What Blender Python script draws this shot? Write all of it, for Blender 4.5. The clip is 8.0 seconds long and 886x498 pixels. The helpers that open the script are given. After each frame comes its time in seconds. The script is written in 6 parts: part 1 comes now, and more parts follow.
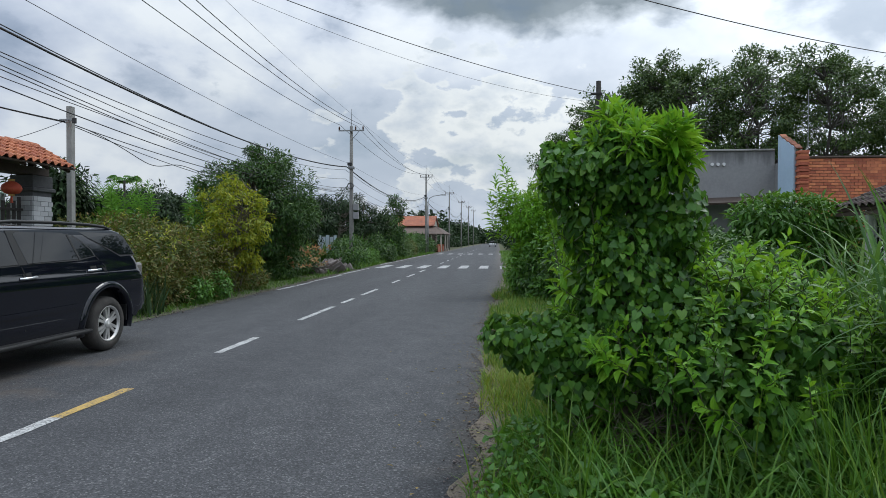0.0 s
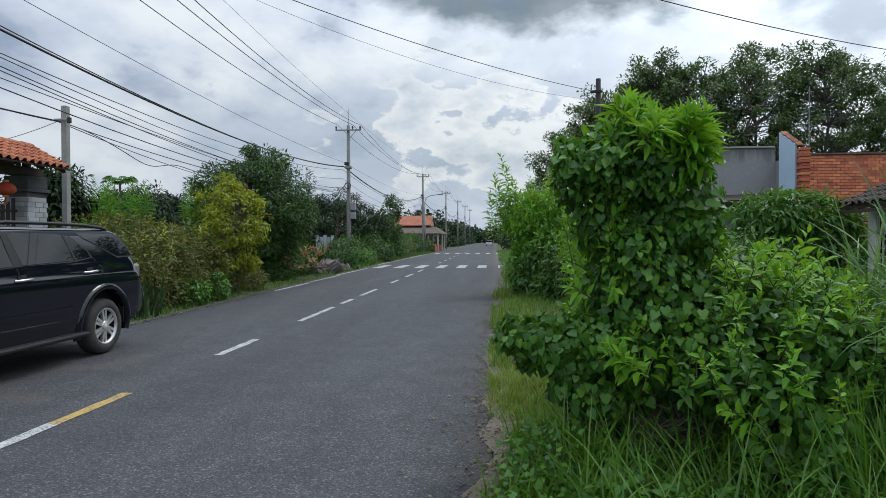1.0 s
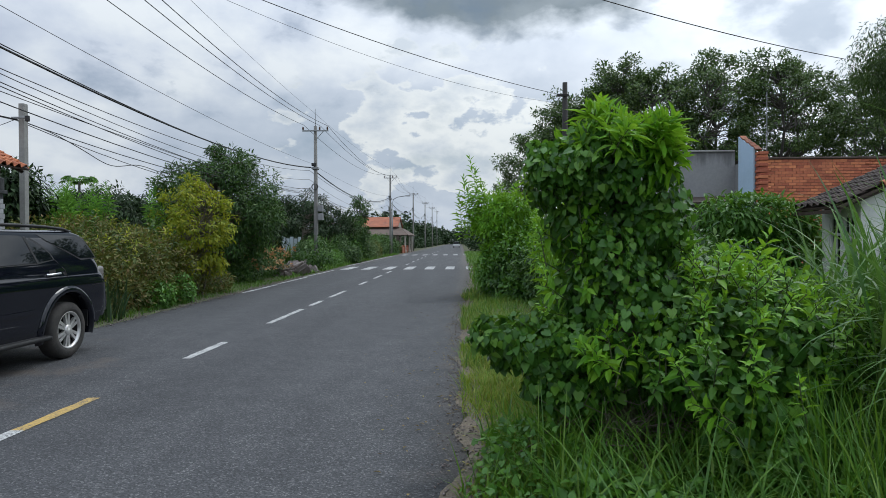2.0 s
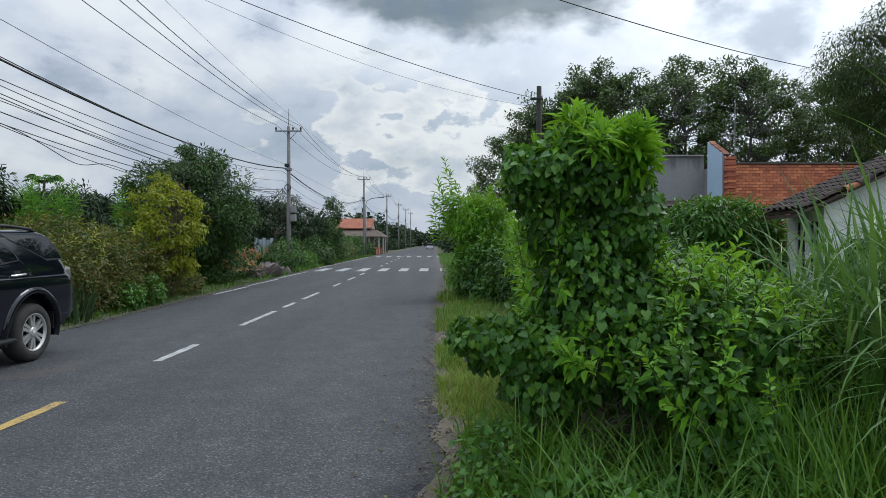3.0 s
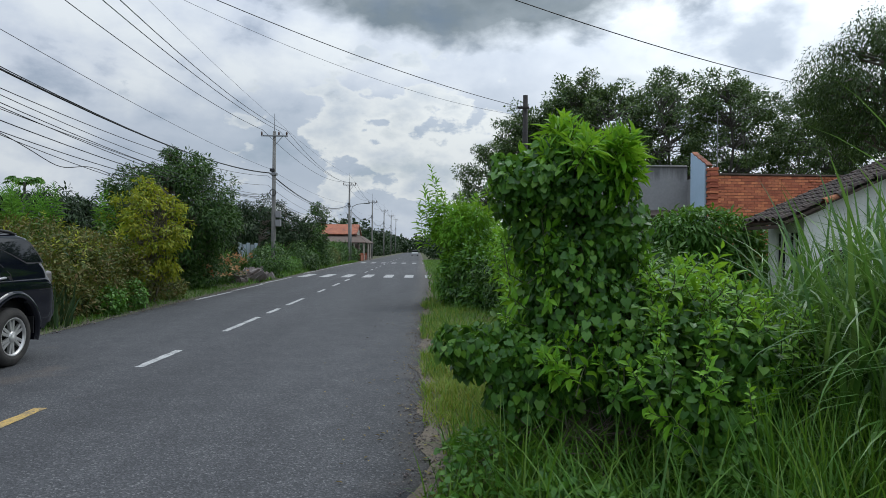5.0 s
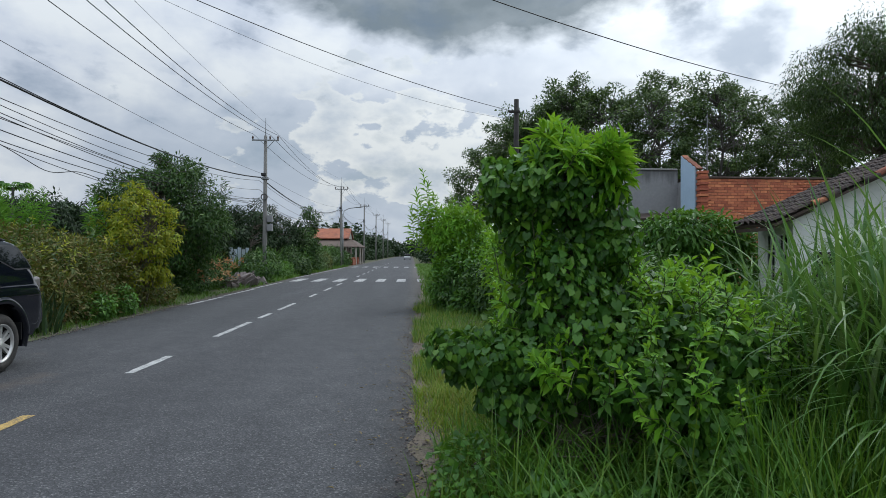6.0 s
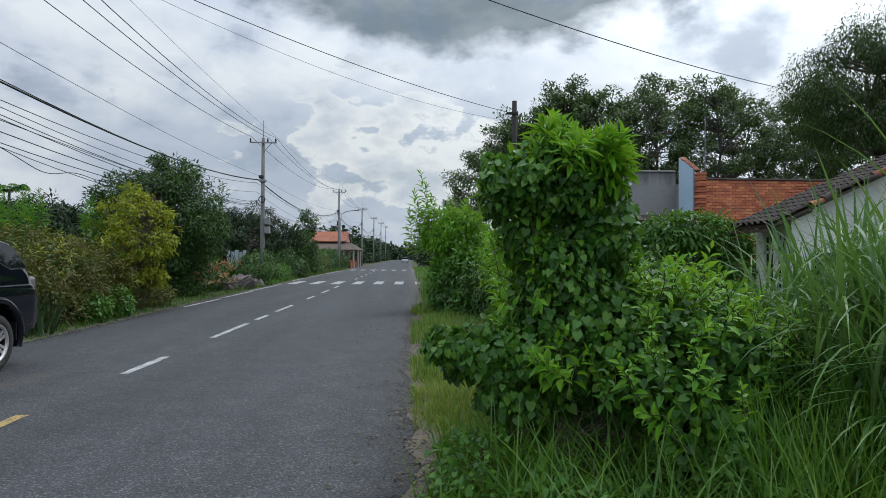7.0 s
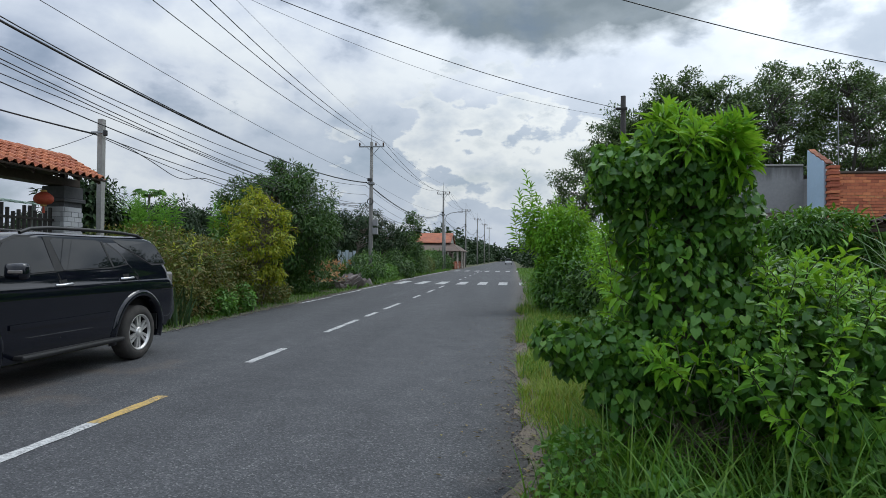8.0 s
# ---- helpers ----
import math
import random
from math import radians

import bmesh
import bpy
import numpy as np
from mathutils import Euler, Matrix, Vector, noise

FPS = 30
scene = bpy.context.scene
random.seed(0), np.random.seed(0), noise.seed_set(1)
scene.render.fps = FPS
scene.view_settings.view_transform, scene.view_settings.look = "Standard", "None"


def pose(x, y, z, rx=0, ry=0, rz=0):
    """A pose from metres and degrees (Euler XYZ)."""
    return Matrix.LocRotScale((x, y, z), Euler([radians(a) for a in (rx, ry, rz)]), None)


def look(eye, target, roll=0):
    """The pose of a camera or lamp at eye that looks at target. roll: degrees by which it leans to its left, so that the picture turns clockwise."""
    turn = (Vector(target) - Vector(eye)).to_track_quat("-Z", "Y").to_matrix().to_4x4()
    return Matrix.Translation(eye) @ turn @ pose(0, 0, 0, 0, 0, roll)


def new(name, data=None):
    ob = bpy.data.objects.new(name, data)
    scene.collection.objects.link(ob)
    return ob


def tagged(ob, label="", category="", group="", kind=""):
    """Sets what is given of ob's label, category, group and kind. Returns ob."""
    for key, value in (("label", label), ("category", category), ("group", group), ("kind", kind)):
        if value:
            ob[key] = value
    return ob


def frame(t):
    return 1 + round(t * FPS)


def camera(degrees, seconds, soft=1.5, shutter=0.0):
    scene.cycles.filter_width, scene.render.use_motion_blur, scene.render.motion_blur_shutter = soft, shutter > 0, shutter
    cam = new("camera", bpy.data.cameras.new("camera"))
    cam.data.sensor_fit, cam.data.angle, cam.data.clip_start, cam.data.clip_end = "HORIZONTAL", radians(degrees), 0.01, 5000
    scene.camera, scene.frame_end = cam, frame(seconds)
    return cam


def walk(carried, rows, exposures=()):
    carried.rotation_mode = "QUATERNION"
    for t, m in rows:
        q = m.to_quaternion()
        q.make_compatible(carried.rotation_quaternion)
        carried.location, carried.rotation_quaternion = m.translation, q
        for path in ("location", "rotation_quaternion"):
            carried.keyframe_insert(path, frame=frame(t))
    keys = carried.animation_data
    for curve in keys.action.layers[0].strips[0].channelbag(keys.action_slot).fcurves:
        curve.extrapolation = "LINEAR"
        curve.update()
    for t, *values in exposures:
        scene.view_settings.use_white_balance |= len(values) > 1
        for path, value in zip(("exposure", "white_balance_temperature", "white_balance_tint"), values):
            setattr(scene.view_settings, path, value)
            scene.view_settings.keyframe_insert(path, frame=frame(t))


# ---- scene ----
cam = camera(71.1, 8.0, soft=0.6)
PATH = [
    (0, (0.179, 1.228, 1.591), (0.003, 3.22, 1.564), 0.1),
    (0.5, (0.111, 1.322, 1.583), (-0.065, 3.314, 1.555), -0.1),
    (1, (0.067, 1.36, 1.584), (-0.097, 3.353, 1.556), -0.2),
    (1.5, (0.033, 1.329, 1.586), (-0.083, 3.326, 1.56), -0.3),
    (3, (-0.026, 1.289, 1.585), (0.002, 3.289, 1.567), -0.0),
    (3.5, (-0.033, 1.294, 1.588), (0.008, 3.293, 1.575), 0.1),
    (4, (-0.039, 1.295, 1.589), (0.012, 3.294, 1.58), 0.4),
    (4.5, (-0.042, 1.268, 1.596), (0.021, 3.267, 1.593), 0.6),
    (6, (-0.031, 1.263, 1.599), (0.07, 3.261, 1.615), 0.3),
    (6.5, (-0.027, 1.265, 1.593), (0.081, 3.262, 1.615), 0.3),
    (7, (-0.034, 1.303, 1.547), (0.074, 3.3, 1.574), 0.3),
    (7.5, (-0.049, 1.312, 1.511), (-0.01, 3.312, 1.542), 0.4),
    (8, (-0.073, 1.291, 1.488), (-0.297, 3.278, 1.518), 0.5),
]
walk(cam, [(t, look(eye, target, roll)) for t, eye, target, roll in PATH], [(0.0, -0.42, 6200, 5.2), (1.6, -0.43, 6200, 5.2), (3.5, -0.49, 6200, 5.2), (6.5, -0.53, 6200, 5.2), (8.0, -0.46, 6200, 5.2)])

# ---- world and light ----
SUN_ELEV, SUN_AZ = radians(58), radians(35)  # azimuth from +y towards +x
world = bpy.data.worlds.new("overcast_sky")
scene.world = world
world.use_nodes = True


class Nodes:
    """Short hand for a node tree."""

    def __init__(self, tree, fresh=True):
        self.tree = tree
        if fresh:
            tree.nodes.clear()

    def __call__(self, kind, **values):
        node = self.tree.nodes.new(kind)
        for key, value in values.items():
            set_option(node, key, value)
        return node

    def link(self, a, b):
        self.tree.links.new(a, b)


def set_option(node, key, value):
    if key == "operation":
        node.operation = value
    elif key == "blend_type":
        node.blend_type = value
    elif key == "data_type":
        node.data_type = value
    elif key == "sky_type":
        node.sky_type = value


def noise_node(n, vec, scale, detail=4, rough=0.55, distortion=0.0):
    node = n("ShaderNodeTexNoise")
    node.inputs["Scale"].default_value = scale
    node.inputs["Detail"].default_value = detail
    node.inputs["Roughness"].default_value = rough
    node.inputs["Distortion"].default_value = distortion
    if vec is not None:
        n.link(vec, node.inputs["Vector"])
    return node.outputs["Fac"]


def ramp(n, fac, stops):
    node = n("ShaderNodeValToRGB")
    el = node.color_ramp.elements
    while len(el) < len(stops):
        el.new(0.5)
    for e, (p, c) in zip(el, stops):
        e.position = p
        e.color = (*c, 1) if len(c) == 3 else c
    n.link(fac, node.inputs["Fac"])
    return node.outputs["Color"]


def mix(n, fac, a, b, blend="MIX"):
    node = n("ShaderNodeMix", data_type="RGBA", blend_type=blend)
    if isinstance(fac, (int, float)):
        node.inputs[0].default_value = fac
    else:
        n.link(fac, node.inputs[0])
    for sock, v in ((node.inputs[6], a), (node.inputs[7], b)):
        if isinstance(v, tuple):
            sock.default_value = (*v, 1)
        else:
            n.link(v, sock)
    return node.outputs[2]


def maths(n, op, a, b=None):
    node = n("ShaderNodeMath", operation=op)
    for sock, v in zip(node.inputs, (a, b)):
        if v is None:
            continue
        if isinstance(v, (int, float)):
            sock.default_value = v
        else:
            n.link(v, sock)
    return node.outputs[0]


def build_world():
    n = Nodes(world.node_tree)
    out, back = n("ShaderNodeOutputWorld"), n("ShaderNodeBackground")
    sky = n("ShaderNodeTexSky", sky_type="NISHITA")
    sky.sun_disc = False
    sky.sun_elevation, sky.sun_rotation = SUN_ELEV, SUN_AZ
    tc = n("ShaderNodeTexCoord").outputs["Generated"]
    sep = n("ShaderNodeSeparateXYZ")
    n.link(tc, sep.inputs[0])
    high = maths(n, "MAXIMUM", sep.outputs[2], 0.0)
    azimuth = maths(n, "ARCTAN2", sep.outputs[0], sep.outputs[1])
    rise = maths(n, "ARCSINE", sep.outputs[2])
    squash = n("ShaderNodeMapping")
    squash.inputs["Scale"].default_value = (1.0, 1.0, 1.7)
    squash.inputs["Location"].default_value = (0.35, 0.0, 0.2)
    n.link(tc, squash.inputs["Vector"])
    big = noise_node(n, squash.outputs[0], 2.6, 3, 0.5)
    puff = noise_node(n, squash.outputs[0], 6.5, 9, 0.54, 0.1)
    tone = maths(n, "ADD", maths(n, "MULTIPLY", big, 0.46), maths(n, "MULTIPLY", puff, 0.54))
    cloud = ramp(n, tone, [(0.38, (0.50, 0.56, 0.70)), (0.45, (0.62, 0.67, 0.80)), (0.52, (0.75, 0.79, 0.90)), (0.60, (0.93, 0.95, 1.0))])

    def towards(azimuth, elevation):
        dot = n("ShaderNodeVectorMath", operation="DOT_PRODUCT")
        n.link(tc, dot.inputs[0])
        dot.inputs[1].default_value = (math.cos(elevation) * math.sin(azimuth), math.cos(elevation) * math.cos(azimuth), math.sin(elevation))
        return dot.outputs["Value"]

    def oval(az, el, wide, tall):
        """Distance from a point of the sky, 1 at the rim of an oval of those half widths."""
        a = maths(n, "MULTIPLY", maths(n, "ADD", azimuth, -radians(az)), 1 / radians(wide))
        b = maths(n, "MULTIPLY", maths(n, "ADD", rise, -radians(el)), 1 / radians(tall))
        return maths(n, "SQRT", maths(n, "ADD", maths(n, "MULTIPLY", a, a), maths(n, "MULTIPLY", b, b)))

    # bluish grey distance under the high sheet
    low = ramp(n, maths(n, "ADD", oval(-4, 8, 34, 8), maths(n, "MULTIPLY", maths(n, "ADD", puff, -0.5), 1.2)), [(0.35, (0.75, 0.75, 0.75)), (1.1, (0, 0, 0))])
    cloud = mix(n, low, cloud, (0.56, 0.625, 0.735))
    # a bank of heaped cumulus, crisp and white on its upper edges, stands low over the road
    heap = noise_node(n, squash.outputs[0], 10.5, 9, 0.54)
    bank = maths(n, "ADD", maths(n, "ADD", heap, -0.5), maths(n, "MULTIPLY", maths(n, "ADD", oval(2, 9, 15, 5.5), -1.0), -0.16))
    white = mix(n, ramp(n, heap, [(0.50, (0, 0, 0)), (0.68, (1, 1, 1))]), (1.0, 1.0, 1.0), (0.66, 0.71, 0.80))
    cloud = mix(n, ramp(n, bank, [(0.01, (0, 0, 0)), (0.045, (0.9, 0.9, 0.9))]), cloud, white)
    # small torn grey scraps before it
    scrap = maths(n, "ADD", noise_node(n, squash.outputs[0], 13.0, 7, 0.58), maths(n, "MULTIPLY", oval(3, 12.5, 13, 3.5), -0.10))
    cloud = mix(n, ramp(n, scrap, [(0.545, (0, 0, 0)), (0.63, (0.75, 0.75, 0.75))]), cloud, (0.50, 0.555, 0.64))
    # brighter round the veiled sun
    veil = maths(n, "POWER", maths(n, "MAXIMUM", towards(SUN_AZ, SUN_ELEV * 0.6), 0.0), 7.0)
    bright = mix(n, 1.0, cloud, ramp(n, veil, [(0.0, (0, 0, 0)), (1.0, (0.66, 0.66, 0.64))]), "ADD")
    # an overcast sky is brightest overhead
    lift = maths(n, "ADD", 1.0, maths(n, "MULTIPLY", maths(n, "MULTIPLY", high, high), 2.2))
    bright = mix(n, 1.0, bright, lift, "MULTIPLY")
    # one heavy grey cloud with torn edges hangs over the road
    heavy = maths(n, "ADD", oval(5.5, 29.5, 26, 12.0), maths(n, "MULTIPLY", maths(n, "ADD", puff, -0.5), 0.9))
    body = mix(n, ramp(n, heap, [(0.38, (0, 0, 0)), (0.62, (1, 1, 1))]), (0.29, 0.35, 0.40), (0.43, 0.49, 0.55))
    bright = mix(n, ramp(n, heavy, [(0.80, (0.95, 0.95, 0.95)), (1.03, (0, 0, 0))]), bright, body)
    clear = mix(n, 1.0, sky.outputs[0], (0.08, 0.08, 0.08), "MULTIPLY")
    thin = ramp(n, puff, [(0.34, (0.4, 0.4, 0.4)), (0.46, (0.0, 0.0, 0.0))])
    n.link(mix(n, thin, bright, clear), back.inputs["Color"])
    back.inputs["Strength"].default_value = 1.0
    n.link(back.outputs[0], out.inputs[0])


build_world()
sun = new("sun", bpy.data.lights.new("sun", "SUN"))
sun.data.energy, sun.data.angle, sun.data.color = 1.4, radians(25), (1.0, 0.98, 0.94)
sun.matrix_world = look((30 * math.sin(SUN_AZ), 30 * math.cos(SUN_AZ), 30 * math.tan(SUN_ELEV)), (0, 0, 0))


# ---- materials ----
def material(name, colour, rough=0.8, metal=0.0, spec=0.5, grain=None, stain=None, bump=0.0, bump_scale=60.0, per_object=0.0, per_island=0.0, coat=0.0):
    """Principled with two scales of colour variation (grain, stain: (scale, amount, colour)) and a fine relief."""
    m = bpy.data.materials.new(name)
    m.use_nodes = True
    n = Nodes(m.node_tree)
    out, p = n("ShaderNodeOutputMaterial"), n("ShaderNodeBsdfPrincipled")
    n.link(p.outputs[0], out.inputs[0])
    tc = n("ShaderNodeTexCoord").outputs["Object"]
    geo = n("ShaderNodeNewGeometry")
    where = geo.outputs["Position"]
    col = None
    base = n("ShaderNodeRGB")
    base.outputs[0].default_value = (*colour, 1)
    col = base.outputs[0]
    for layer in (stain, grain):
        if layer:
            scale, amount, other = layer
            f = noise_node(n, where, scale, 5, 0.6)
            f = ramp(n, f, [(0.38, (0, 0, 0)), (0.66, (amount, amount, amount))])
            col = mix(n, f, col, other)
    for amount, source in ((per_object, "object"), (per_island, "island")):
        if amount:
            r = n("ShaderNodeObjectInfo").outputs["Random"] if source == "object" else geo.outputs["Random Per Island"]
            hsv = n("ShaderNodeHueSaturation")
            n.link(maths(n, "ADD", maths(n, "MULTIPLY", r, 2 * amount), 1 - amount), hsv.inputs["Value"])
            n.link(maths(n, "ADD", maths(n, "MULTIPLY", r, 0.05 * amount), 0.5 - 0.03 * amount), hsv.inputs["Hue"])
            n.link(col, hsv.inputs["Color"])
            col = hsv.outputs[0]
    n.link(col, p.inputs["Base Color"])
    p.inputs["Roughness"].default_value, p.inputs["Metallic"].default_value = rough, metal
    p.inputs["Specular IOR Level"].default_value = spec
    p.inputs["Coat Weight"].default_value = coat
    p.inputs["Coat Roughness"].default_value = 0.04
    if bump:
        b = n("ShaderNodeBump")
        b.inputs["Strength"].default_value, b.inputs["Distance"].default_value = bump, 0.02
        n.link(noise_node(n, where, bump_scale, 5, 0.6), b.inputs["Height"])
        n.link(b.outputs[0], p.inputs["Normal"])
    return m


LEAF_GAIN = (1.27, 1.45, 0.92)


def leaf_material(name, colours, through_colour, rough=0.45, thin=0.35, spread=1.0):
    """Leaves: a colour for each leaf, a gloss, and light that passes through the blade."""
    m = bpy.data.materials.new(name)
    m.use_nodes = True
    n = Nodes(m.node_tree)
    out, p, t, add = n("ShaderNodeOutputMaterial"), n("ShaderNodeBsdfPrincipled"), n("ShaderNodeBsdfTranslucent"), n("ShaderNodeMixShader")
    geo, info = n("ShaderNodeNewGeometry"), n("ShaderNodeObjectInfo")
    r = maths(n, "FRACT", maths(n, "ADD", geo.outputs["Random Per Island"], info.outputs["Random"]))
    k = len(colours) - 1
    col = ramp(n, r, [(i / k, tuple(v * g for v, g in zip(c, LEAF_GAIN))) for i, c in enumerate(colours)])
    patch = noise_node(n, geo.outputs["Position"], 1.3, 3, 0.5)
    col = mix(n, 0.5 * spread, col, ramp(n, patch, [(0.3, (0.55, 0.55, 0.55)), (0.7, (1.35, 1.35, 1.25))]), "MULTIPLY")
    n.link(col, p.inputs["Base Color"])
    p.inputs["Roughness"].default_value = rough
    p.inputs["Specular IOR Level"].default_value = 0.35
    n.link(mix(n, 0.55, col, through_colour), t.inputs["Color"])
    add.inputs[0].default_value = thin
    n.link(p.outputs[0], add.inputs[1])
    n.link(t.outputs[0], add.inputs[2])
    n.link(add.outputs[0], out.inputs[0])
    return m


def asphalt_material():
    m = bpy.data.materials.new("worn_asphalt")
    m.use_nodes = True
    n = Nodes(m.node_tree)
    out, p = n("ShaderNodeOutputMaterial"), n("ShaderNodeBsdfPrincipled")
    n.link(p.outputs[0], out.inputs[0])
    where = n("ShaderNodeNewGeometry").outputs["Position"]
    stones = n("ShaderNodeTexVoronoi")
    stones.inputs["Scale"].default_value = 85.0
    n.link(where, stones.inputs["Vector"])
    bit = n("ShaderNodeSeparateColor")
    n.link(stones.outputs["Color"], bit.inputs[0])
    col = ramp(n, bit.outputs[0], [(0.0, (0.026, 0.027, 0.030)), (0.55, (0.046, 0.048, 0.053)), (0.88, (0.070, 0.072, 0.077)), (1.0, (0.14, 0.14, 0.145))])
    # long worn tracks and patches
    stretch = n("ShaderNodeMapping")
    stretch.inputs["Scale"].default_value = (1.0, 0.09, 1.0)
    n.link(where, stretch.inputs["Vector"])
    track = noise_node(n, stretch.outputs[0], 0.9, 4, 0.55)
    col = mix(n, 0.75, col, ramp(n, track, [(0.3, (0.72, 0.72, 0.73)), (0.7, (1.28, 1.27, 1.25))]), "MULTIPLY")
    patch = noise_node(n, where, 2.2, 6, 0.65)
    col = mix(n, 0.7, col, ramp(n, patch, [(0.32, (0.75, 0.75, 0.76)), (0.68, (1.22, 1.21, 1.18))]), "MULTIPLY")
    # dust that gathers along the edges
    sep = n("ShaderNodeSeparateXYZ")
    n.link(where, sep.inputs[0])
    across = maths(n, "ABSOLUTE", maths(n, "ADD", sep.outputs[0], 3.55))
    edge = maths(n, "ADD", across, maths(n, "MULTIPLY", noise_node(n, where, 1.7, 5, 0.7), 1.5))
    dust = ramp(n, maths(n, "MULTIPLY", edge, 0.2), [(0.80, (0, 0, 0)), (0.98, (0.6, 0.6, 0.6))])
    col = mix(n, dust, col, (0.13, 0.11, 0.09))
    # reddish mud that wheels have carried out of the gateway
    mud = maths(n, "ADD", noise_node(n, where, 0.9, 6, 0.68), maths(n, "MULTIPLY", maths(n, "ABSOLUTE", maths(n, "ADD", sep.outputs[0], 6.2)), -0.11))
    mud = maths(n, "ADD", mud, maths(n, "MULTIPLY", maths(n, "MAXIMUM", maths(n, "ADD", sep.outputs[1], -8.5), 0.0), -0.08))
    col = mix(n, ramp(n, mud, [(0.34, (0, 0, 0)), (0.50, (0.55, 0.55, 0.55))]), col, (0.105, 0.082, 0.065))
    n.link(col, p.inputs["Base Color"])
    p.inputs["Roughness"].default_value = 0.82
    p.inputs["Specular IOR Level"].default_value = 0.4
    b = n("ShaderNodeBump")
    b.inputs["Strength"].default_value, b.inputs["Distance"].default_value = 0.55, 0.006
    n.link(stones.outputs["Distance"], b.inputs["Height"])
    n.link(b.outputs[0], p.inputs["Normal"])
    return m


def paint_material(name, colour):
    """Road paint, worn through to the stones."""
    m = bpy.data.materials.new(name)
    m.use_nodes = True
    n = Nodes(m.node_tree)
    out, p = n("ShaderNodeOutputMaterial"), n("ShaderNodeBsdfPrincipled")
    n.link(p.outputs[0], out.inputs[0])
    where = n("ShaderNodeNewGeometry").outputs["Position"]
    wear = ramp(n, noise_node(n, where, 38.0, 6, 0.75), [(0.43, (0, 0, 0)), (0.56, (1, 1, 1))])
    wear2 = ramp(n, noise_node(n, where, 3.0, 3, 0.6), [(0.35, (0.35, 0.35, 0.35)), (0.62, (1, 1, 1))])
    col = mix(n, mix(n, 1.0, wear, wear2, "MULTIPLY"), colour, (0.08, 0.08, 0.08))
    n.link(col, p.inputs["Base Color"])
    p.inputs["Roughness"].default_value = 0.7
    return m


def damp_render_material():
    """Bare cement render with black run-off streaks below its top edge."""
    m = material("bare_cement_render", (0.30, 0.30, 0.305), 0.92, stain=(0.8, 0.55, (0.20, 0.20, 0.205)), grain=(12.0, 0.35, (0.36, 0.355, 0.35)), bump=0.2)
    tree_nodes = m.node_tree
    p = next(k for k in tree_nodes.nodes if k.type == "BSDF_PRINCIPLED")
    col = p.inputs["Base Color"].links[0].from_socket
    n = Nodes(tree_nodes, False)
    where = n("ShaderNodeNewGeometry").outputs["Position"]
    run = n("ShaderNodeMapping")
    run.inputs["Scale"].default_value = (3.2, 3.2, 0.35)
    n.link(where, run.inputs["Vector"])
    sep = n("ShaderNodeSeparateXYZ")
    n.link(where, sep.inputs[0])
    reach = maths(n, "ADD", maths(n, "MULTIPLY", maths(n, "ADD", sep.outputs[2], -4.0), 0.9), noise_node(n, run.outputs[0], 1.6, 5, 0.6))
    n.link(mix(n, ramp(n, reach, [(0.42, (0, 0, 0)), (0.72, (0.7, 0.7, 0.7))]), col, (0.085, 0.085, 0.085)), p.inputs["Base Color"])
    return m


ASPHALT = asphalt_material()
WHITE_PAINT = paint_material("white_road_paint", (0.50, 0.50, 0.49))
YELLOW_PAINT = paint_material("yellow_road_paint", (0.50, 0.33, 0.08))
SOIL = material("verge_soil", (0.075, 0.078, 0.032), 0.95, stain=(0.8, 0.9, (0.05, 0.08, 0.022)), grain=(14.0, 0.6, (0.10, 0.095, 0.05)), bump=0.8, bump_scale=25)
DIRT = material("dusty_gravel", (0.125, 0.098, 0.07), 0.95, stain=(2.2, 0.85, (0.06, 0.065, 0.035)), grain=(45.0, 0.6, (0.22, 0.185, 0.15)), bump=0.9, bump_scale=60)
CONCRETE = material("weathered_concrete", (0.33, 0.325, 0.31), 0.9, stain=(1.5, 0.6, (0.2, 0.195, 0.18)), grain=(22.0, 0.4, (0.42, 0.41, 0.39)), bump=0.3)
POLE_GREY = material("grey_spun_concrete", (0.20, 0.195, 0.18), 0.9, stain=(1.2, 0.6, (0.13, 0.125, 0.115)), grain=(18.0, 0.4, (0.28, 0.27, 0.25)), bump=0.2)
DARK_POST = material("dark_weathered_post", (0.025, 0.023, 0.022), 0.9, stain=(3.0, 0.6, (0.05, 0.045, 0.04)), bump=0.4)
STEEL = material("galvanised_steel", (0.30, 0.31, 0.32), 0.55, 0.7, grain=(30.0, 0.4, (0.2, 0.19, 0.18)))
PORCELAIN = material("brown_porcelain", (0.10, 0.05, 0.035), 0.25, grain=(20.0, 0.3, (0.15, 0.08, 0.05)))
CABLE = material("black_cable_sheath", (0.02, 0.02, 0.022), 0.6, grain=(8.0, 0.5, (0.05, 0.05, 0.05)))
BARK = material("grey_brown_bark", (0.14, 0.115, 0.09), 0.92, stain=(2.0, 0.6, (0.07, 0.06, 0.045)), grain=(18.0, 0.5, (0.22, 0.2, 0.17)), bump=0.7, bump_scale=30)
PALE_BARK = material("pale_mottled_bark", (0.13, 0.12, 0.105), 0.9, stain=(1.3, 0.8, (0.06, 0.055, 0.045)), grain=(16.0, 0.4, (0.2, 0.19, 0.17)), bump=0.5, bump_scale=30)
STEM = material("green_brown_stem", (0.05, 0.075, 0.02), 0.8, grain=(20.0, 0.5, (0.06, 0.05, 0.025)))
DEAD_STEM = material("dead_grey_stem", (0.12, 0.10, 0.08), 0.9, grain=(20.0, 0.5, (0.2, 0.17, 0.14)))
